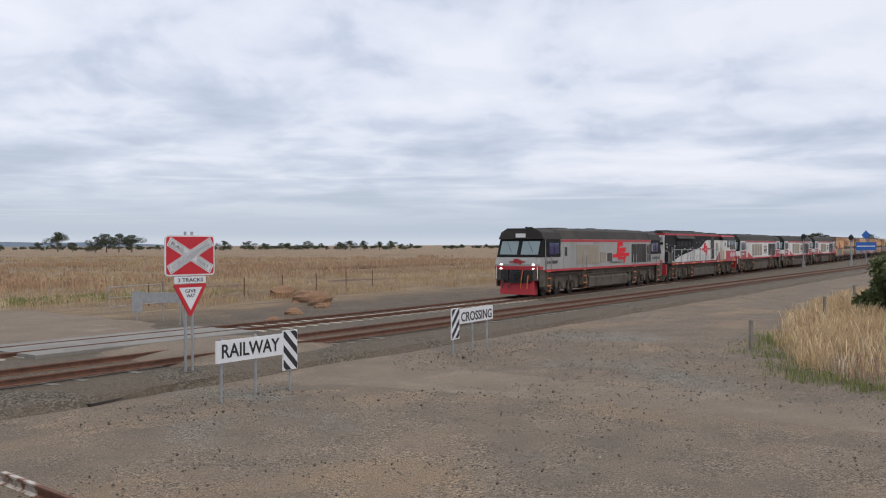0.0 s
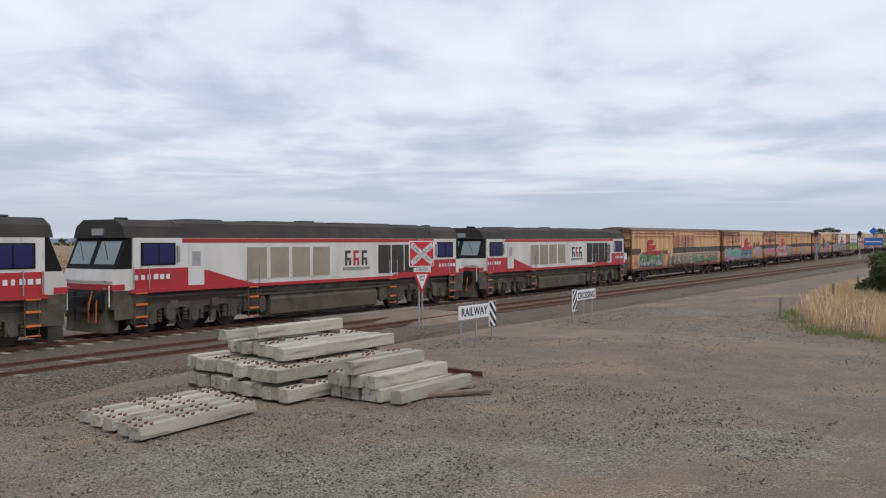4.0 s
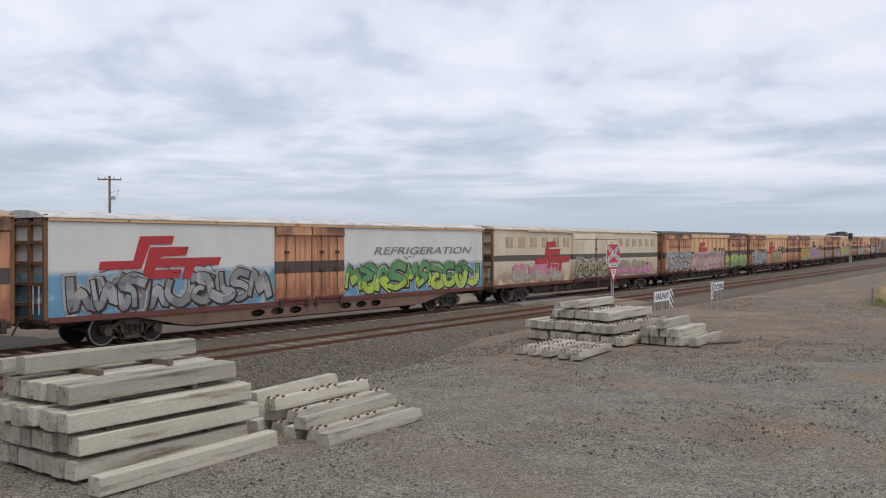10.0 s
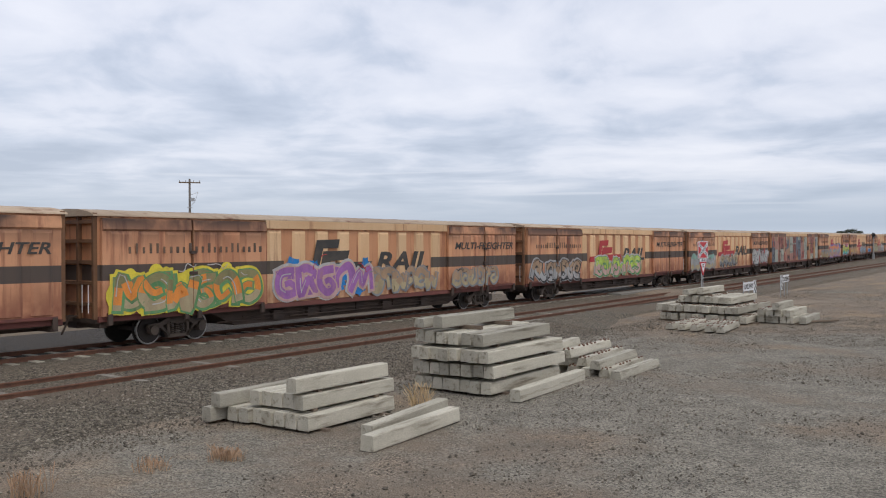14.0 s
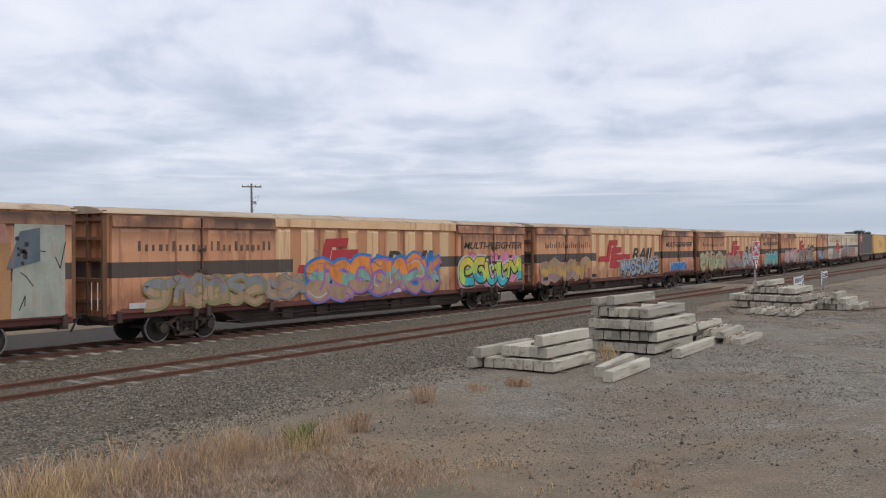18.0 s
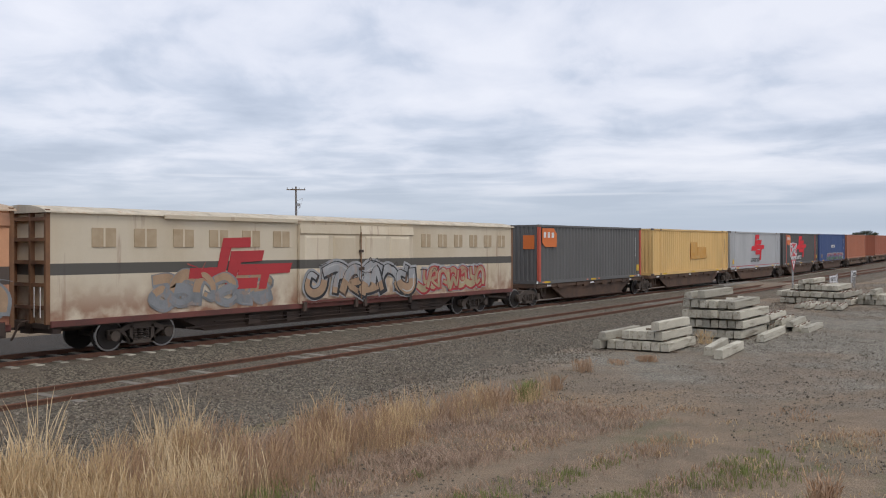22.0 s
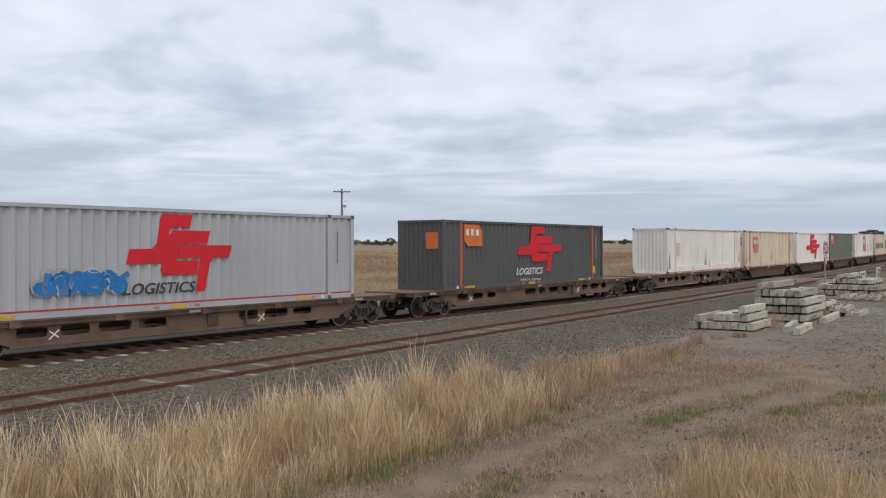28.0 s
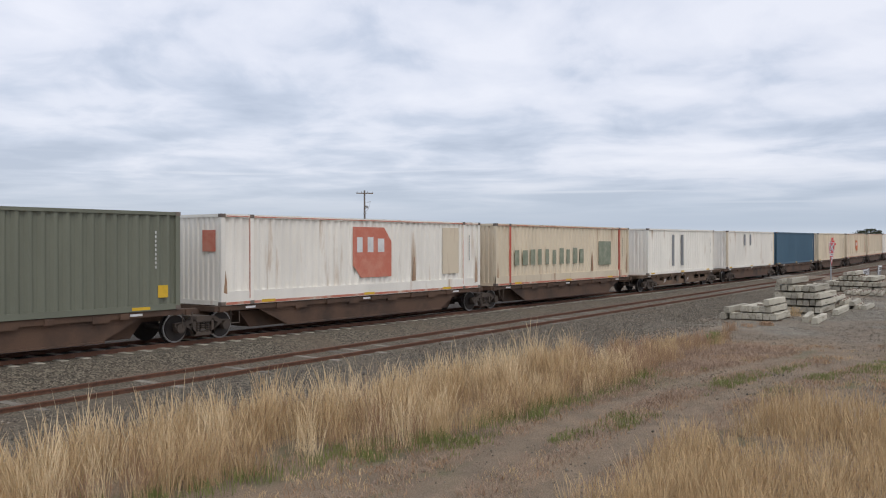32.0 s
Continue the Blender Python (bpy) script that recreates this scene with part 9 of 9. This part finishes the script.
def build_wagon(length, deck=False, shared=False):
    """shared: the platform rests on bogies it shares with its neighbours, so it carries one at its front end alone."""
    half = length / 2 - 0.35
    key = (round(length, 1), deck)
    if key not in WAGONS:
        fit = Shape()
        for x in (-1.6, 1.2, 3.1):
            fit.box(x, x + 0.7, -1.0, -0.8, 0.36, 0.62)
        fit.cyl((-2.3, -1.0, 0.62), 0.25, 0.14, "y", 16)
        fit.cyl((0.2, 0.3, 0.6), 0.19, 1.2, "x", 12)
        for x in (-half + 0.6, half - 0.6):
            fit.rod((x, -1.27, 0.95), (x, -1.27, 0.5), 0.016).rod((x + 0.35, -1.27, 0.95), (x + 0.35, -1.27, 0.5), 0.016).rod((x, -1.27, 0.5), (x + 0.35, -1.27, 0.5), 0.016)
        marks = Shape()
        for x in (-half + 1.3, -0.6, half - 2.4):
            marks.box(x, x + 0.42, -1.198, -1.192, 0.945, 1.015)
        if deck:
            for x, z in ((half - 6.9, 0.6), (-half + 4.4, 0.62)):
                marks.prism([(x - 0.16, z - 0.11), (x - 0.12, z - 0.13), (x + 0.16, z + 0.11), (x + 0.12, z + 0.13)], -1.108, -1.1, "y")
                marks.prism([(x - 0.14, z + 0.09), (x - 0.12, z + 0.12), (x + 0.14, z - 0.06), (x + 0.12, z - 0.1)], -1.11, -1.104, "y")
            fit.rod((half - 7.6, -1.16, 0.98), (half - 7.6, -1.16, 0.42), 0.05).box(half - 7.7, half - 7.2, -1.2, -1.1, 0.38, 0.43)
            fit.box(half - 9.1, half - 8.7, -1.14, -1.08, 0.5, 0.86)
        WAGONS[key] = (wagon_shape(half, deck).mesh("underframe", DECK if deck else PACK_FRAME), fit.mesh("brake_gear", BOGIE), marks.mesh("reflector_plates", LOGO_WHITE))
    root = thing("container_wagon", "rust-brown skeletal container wagon on freight bogies", "freight wagon", "container wagons of the train")
    for name, me in zip(("underframe", "brake_gear", "reflector_plates"), WAGONS[key]):
        k = part(name, me, None, root)
        if name != "underframe":
            tagged(k, kind="stuff")
    if shared:
        add_bogie(root, -length / 2)
    else:
        for x in (-half + 1.9, half - 1.9):
            add_bogie(root, x)
        add_couplers(root, half)
    return root


BOXES = {}


def hexagon_patch(root, x, z, w, h, y, mat):
    s = Shape().slab([(x, z + h * 0.25), (x + w * 0.2, z), (x + w, z), (x + w, z + h * 0.72), (x + w * 0.8, z + h), (x, z + h)], y, 0.01)
    part("emblem_patch", s, mat, root)
    add_bars(root, x + w * 0.1, z + h * 0.5, w * 0.8, h * 0.32, 3, y - 0.006, LOGO_WHITE, 3)


def build_box(key, label, length, paint, posts, marks, ends=0.0, height=2.97, base=0.0, pitch=0.36):
    k = (round(length, 1), paint.name, posts.name, ends, base)
    if k not in BOXES:
        BOXES[k] = corrugated(length, height, paint, posts, CASTING, ends, base, pitch)
    root = thing("shipping_container", label, "container", "containers on the train")
    m = BOXES[k]
    for n in ("side_panel", "far_panel", "roof", "frame"):
        part("side_panel" if n == "far_panel" else n, m[n], None, root)
    tagged(part("corner_casting", m["corner_casting"], None, root), kind="stuff")
    for n, xs in (("corner_post", m["xs"]), ("inner_post", m["inner"])):
        for x in xs:
            part(n, m[n], None, root).matrix_basis = pose(x, -1.22, 0)
            part(n, m[n], None, root).matrix_basis = pose(x + 0.16, 1.22, 0, 0, 0, 180)
    for x, a in ((-length / 2, 0), (length / 2, 180)):
        e = part("end_panel", m["end_panel"], None, root)
        e.matrix_basis = pose(x, 0, 0, 0, 0, a)
    y, h = -1.236, length / 2
    for mk in marks:
        kind = mk[0]
        if kind == "logo":
            add_logo(root, mk[1], mk[2], mk[3], mk[4], y, BRIGHT_RED, EMBLEM_TALL)
            if key == "D":
                add_text(root, "VERTICAL LOAD BAR", mk[1] + 0.3, 0.19, 1.9, 0.1, y, LOGO_WHITE)
        elif kind == "hex":
            hexagon_patch(root, mk[1], mk[2], mk[3], mk[4], y, mk[5])
            e = Shape()
            e.prism([(-0.95, 1.75), (-0.3, 1.75), (-0.3, 2.45), (-0.95, 2.45)], -h - 0.008, -h - 0.002)
            part("emblem_patch", e, mk[5], root)
        elif kind == "text":
            add_text(root, mk[1], mk[2], mk[3], mk[4], mk[5], y, mk[6], 0.02, mk[7])
        elif kind == "bars":
            add_bars(root, mk[1], mk[2], mk[3], mk[4], mk[5], y, mk[6], 7)
        elif kind == "yellow":
            s = Shape().box(mk[1], mk[1] + 0.35, y, y + 0.012, 0.38, 0.75)
            part("warning_plate", s, YELLOW, root)
        elif kind == "spray":
            add_graffiti(root, mk[1], mk[2], mk[3], mk[4], y - 0.004, mk[5], mk[6], mk[7], 77)
        elif kind == "stripe":
            s = Shape().box(-h + 0.2, h - 0.2, y + 0.002, y + 0.014, 0.17, 0.22)
            part("stripe", s, LOGO_RED, root)
        elif kind == "patch":
            s = Shape().box(mk[1], mk[1] + mk[3], y, y + 0.012, mk[2], mk[2] + mk[4])
            part("paint_patch", s, mk[5], root)
    if paint in (P_WHITE, P_CREAM) and ends:
        # old red paint shows along the rails, rust round the castings
        for z, hh in ((0.015, 0.085), (height - 0.085, 0.035)):
            part("worn_rail_stripe", Shape().box(-h + 0.2, h - 0.2, y - 0.002, y + 0.012, z, z + hh), RAILRED, root)
        for x in (-h + ends - 0.03, h - ends - 0.16):
            part("seam_strip", Shape().box(x, x + 0.03, y - 0.004, y + 0.01, 0.2, height - 0.12), RAILRED, root)
        r = random.Random(len(BOXES) + int(length * 7) + len(marks))
        for i in range(5):
            x = r.choice((-h + 0.1, h - 0.45, r.uniform(-h, h - 0.5)))
            w, z0 = r.uniform(0.08, 0.28), r.uniform(0.2, 0.5)
            part("rust_run", Shape().slab([(x, z0), (x + w, z0 + r.uniform(-0.1, 0.1)), (x + w * 0.9, z0 + r.uniform(0.3, 0.9)), (x + w * 0.5, z0 + r.uniform(0.5, 1.2)), (x + w * 0.2, z0 + 0.3)], y - 0.003 - 0.0004 * i, 0.004), RUSTRUN, root)
    # serial numbers as upright bars, warning strips at the foot
    s = Shape()
    for i in range(9):
        s.slab([(h - 0.9, 2.3 - i * 0.13), (h - 0.86, 2.3 - i * 0.13), (h - 0.86, 2.38 - i * 0.13), (h - 0.9, 2.38 - i * 0.13)], y - 0.004, 0.008)
    part("serial_mark", s, LOGO_WHITE if sum(paint.node_tree.nodes["Principled BSDF"].inputs["Base Color"].default_value[:3]) < 0 or key in "GDBN" else LOGO_DARK, root)
    for x in (-h + ends + 0.5, -0.55, h - ends - 1.7):
        part("fork_pocket_strip", Shape().box(x, x + 0.62, y - 0.004, y + 0.01, 0.035, 0.125), YELLOW, root)
    if key in "GDS":
        for x in (-h + ends + 0.3, -1.1, 0.35, h - ends - 1.0):
            part("red_foot_mark", Shape().box(x, x + 0.2, y - 0.003, y + 0.01, 0.045, 0.115), FADED_RED, root)
        for x in (-h + ends - 0.28, h - ends - 0.5):
            part("white_plate", Shape().box(x, x + 0.15, y - 0.005, y + 0.01, 0.03, 0.15), LOGO_WHITE, root)
    return root


def build_freight():
    lg = lambda a, m: ("text", "LOGISTICS", a, 0.48, 2.5, 0.33, m, 0.25)
    W48 = 15.05
    boxes = [  # key, front, length, paint, posts, marks, inner posts, label
        ("G", 564.1, 12.6, P_GREY, P_REDPOST, [("hex", -6.0, 1.85, 1.5, 0.95, LOGO_ORANGE), ("yellow", 5.6)], 0, "dark grey container with an orange patch and red posts"),
        ("Y", 578.6, W48, P_YELLOW, P_YELLOW, [("patch", -0.7, 1.16, 1.3, 0.95, FADED_ORANGE), ("patch", 0.62, 1.15, 1.9, 0.62, FADED_ORANGE), ("patch", -0.7, 0.95, 3.3, 0.2, FADED_ORANGE)], 1.22, "cream yellow container with an orange emblem"),
        ("S", 594.2, W48, P_SILVER, P_SILVER, [("logo", -1.7, 0.6, 3.9, 2.2), lg(-1.9, LOGO_DARK), ("stripe",), ("yellow", -6.9)], 1.22, "pale grey container with a red stepped emblem"),
        ("D", 610.3, W48, P_DARK, P_REDPOST, [("logo", -2.5, 0.65, 4.5, 2.1), lg(-2.6, LOGO_WHITE), ("hex", -6.0, 1.85, 1.45, 0.95, LOGO_ORANGE), ("yellow", 6.6)], 1.22, "charcoal container with a red stepped emblem and white lettering"),
        ("B", 626.3, W48, P_BLUE, P_BLUE, [("bars", -1.0, 1.45, 2.2, 0.34, 8, LOGO_WHITE), ("spray", -3.6, 0.12, 9.8, 0.66, ("red", "purple", "teal", "green"), "black", "grey"), ("yellow", -6.4)], 1.22, "navy blue container with graffiti along its foot"),
        ("O", 642.9, W48, P_ORANGE, P_ORANGE, [], 0.0, "faded orange corrugated container"),
        ("O", 667.8, W48, P_RUSTRED, P_RUSTRED, [], 0.0, "brick red corrugated container"),
        ("S", 684.4, W48, P_SILVER, P_SILVER, [("logo", -2.0, 0.5, 3.8, 2.35), lg(-2.1, LOGO_DARK), ("stripe",), ("spray", -4.6, 0.6, 2.6, 0.6, ("blue",), "blue", None)], 1.22, "pale grey container with a red emblem and blue scrawl"),
        ("D", 705.05, W48, P_DARK, P_REDPOST, [("logo", -1.6, 0.6, 4.4, 2.25), lg(-1.7, LOGO_WHITE), ("hex", -6.0, 1.85, 1.4, 0.95, LOGO_ORANGE), ("yellow", 6.2)], 1.22, "charcoal container with red posts and a red stepped emblem"),
        ("W", 729.65, W48, P_WHITE, P_WHITE, [("patch", -6.0, 1.2, 0.6, 0.8, P_CREAM)], 1.22, "plain grubby white container with rust at its foot"),
        ("W", 746.0, W48, P_CREAM, P_REDPOST, [("hex", -5.3, 1.25, 1.5, 1.25, FADED_RED)], 1.22, "stained cream container with a faded orange patch"),
        ("W", 762.6, 14.5, P_WHITE, P_WHITE, [("logo", -3.3, 0.34, 6.0, 2.5)], 0.0, "white container with a red stepped emblem"),
        ("N", 777.8, 13.6, P_GREEN, P_GREEN, [("hex", -6.35, 1.8, 1.5, 1.0, LOGO_ORANGE), ("yellow", 6.0)], 0.0, "grey green corrugated container with yellow plate"),
        ("W", 793.0, W48, P_WHITE, P_WHITE, [("hex", -1.2, 0.7, 2.3, 1.95, FADED_RED), ("patch", 4.6, 0.7, 1.2, 2.0, P_CREAM)], 1.22, "white container with a large red cut-corner patch and rust"),
        ("W", 809.4, W48, P_CREAM, P_REDPOST, [("bars", -5.8, 0.95, 7.6, 0.85, 10, GREEN_LETTER), ("patch", 3.4, 0.8, 1.6, 1.35, GREEN_LETTER)], 1.22, "cream container with faded green lettering and emblem"),
        ("R", 827.4, 12.6, P_WHITE, P_WHITE, [("patch", -2.2, 0.5, 0.42, 2.1, SPRAY["grey"]), ("patch", -0.5, 0.5, 0.42, 2.1, SPRAY["grey"])], 0.0, "white smooth-sided container with two grey upright bands"),
        ("R", 843.2, 13.4, P_WHITE, P_CREAM, [("patch", -2.4, 1.8, 0.42, 0.9, SPRAY["grey"]), ("patch", -0.8, 1.8, 0.42, 0.9, SPRAY["grey"])], 0.0, "cream white container with two short grey bands"),
        ("N", 857.7, W48, P_TEAL, P_TEAL, [], 0.0, "slate blue corrugated container"),
        ("W", 874.9, W48, P_CREAM, P_CREAM, [("logo", -1.6, 0.9, 3.6, 1.6)], 0.0, "stained cream container with a faded red emblem"),
        ("W", 891.2, W48, P_CREAM, P_CREAM, [("hex", -1.0, 0.8, 1.6, 1.3, LOGO_ORANGE)], 1.22, "cream container with a faded patch"),
        ("W", 907.5, W48, P_CREAM, P_CREAM, [], 1.22, "plain grubby cream container"),
        ("W", 923.8, W48, P_WHITE, P_CREAM, [], 1.22, "plain off-white corrugated container"),
        ("O", 940.1, W48, P_ORANGE, P_ORANGE, [], 0.0, "faded orange corrugated container"),
        ("W", 956.4, W48, P_WHITE, P_WHITE, [], 1.22, "plain off-white corrugated container"),
        ("D", 972.7, W48, P_DARK, P_DARK, [], 0.0, "plain charcoal corrugated container"),
    ]
    for key, front, length, paint, posts, marks, ends, label in boxes:
        b = build_box(key, label, length, paint, posts, marks, ends, base=0.28 if paint in (P_WHITE, P_CREAM) and ends else 0.0)
        ride(b, front + length / 2, FLOOR_Z)
    # wagons: one five-pack on shared bogies, then single deck wagons, then another pack
    ends = [563.3, 577.6, 593.9, 609.9, 625.9, 642.0]
    for a, b in zip(ends, ends[1:]):
        ride(build_wagon(b - a, False, True), (a + b) / 2)
    for a, b in ((642.3, 662.6), (662.8, 683.0), (683.1, 702.3), (702.5, 724.6), (724.8, 744.2)):
        ride(build_wagon(b - a, True), (a + b) / 2)
    ends = [744.9, 761.7, 777.3, 792.4, 808.7, 825.4]
    for a, b in zip(ends, ends[1:]):
        ride(build_wagon(b - a, False, True), (a + b) / 2)
    for i in range(10):
        a = 825.8 + i * 16.3
        ride(build_wagon(16.2, i == 0), a + 8.1)


build_freight()


# ---- what moves ----
def motions():
    """The train runs by at an even speed along the line's curve."""
    for ob, centre, lift in MOVERS:
        rows = []
        for t in range(33):
            x = along(centre - SPEED * t)
            rows.append((float(t), pose(x, track_y(x), main_z(x) + lift, 0, math.degrees(math.atan(main_z(x - 8) - main_z(x + 8)) / 16), track_turn(x))))
        walk(ob, rows)


motions()
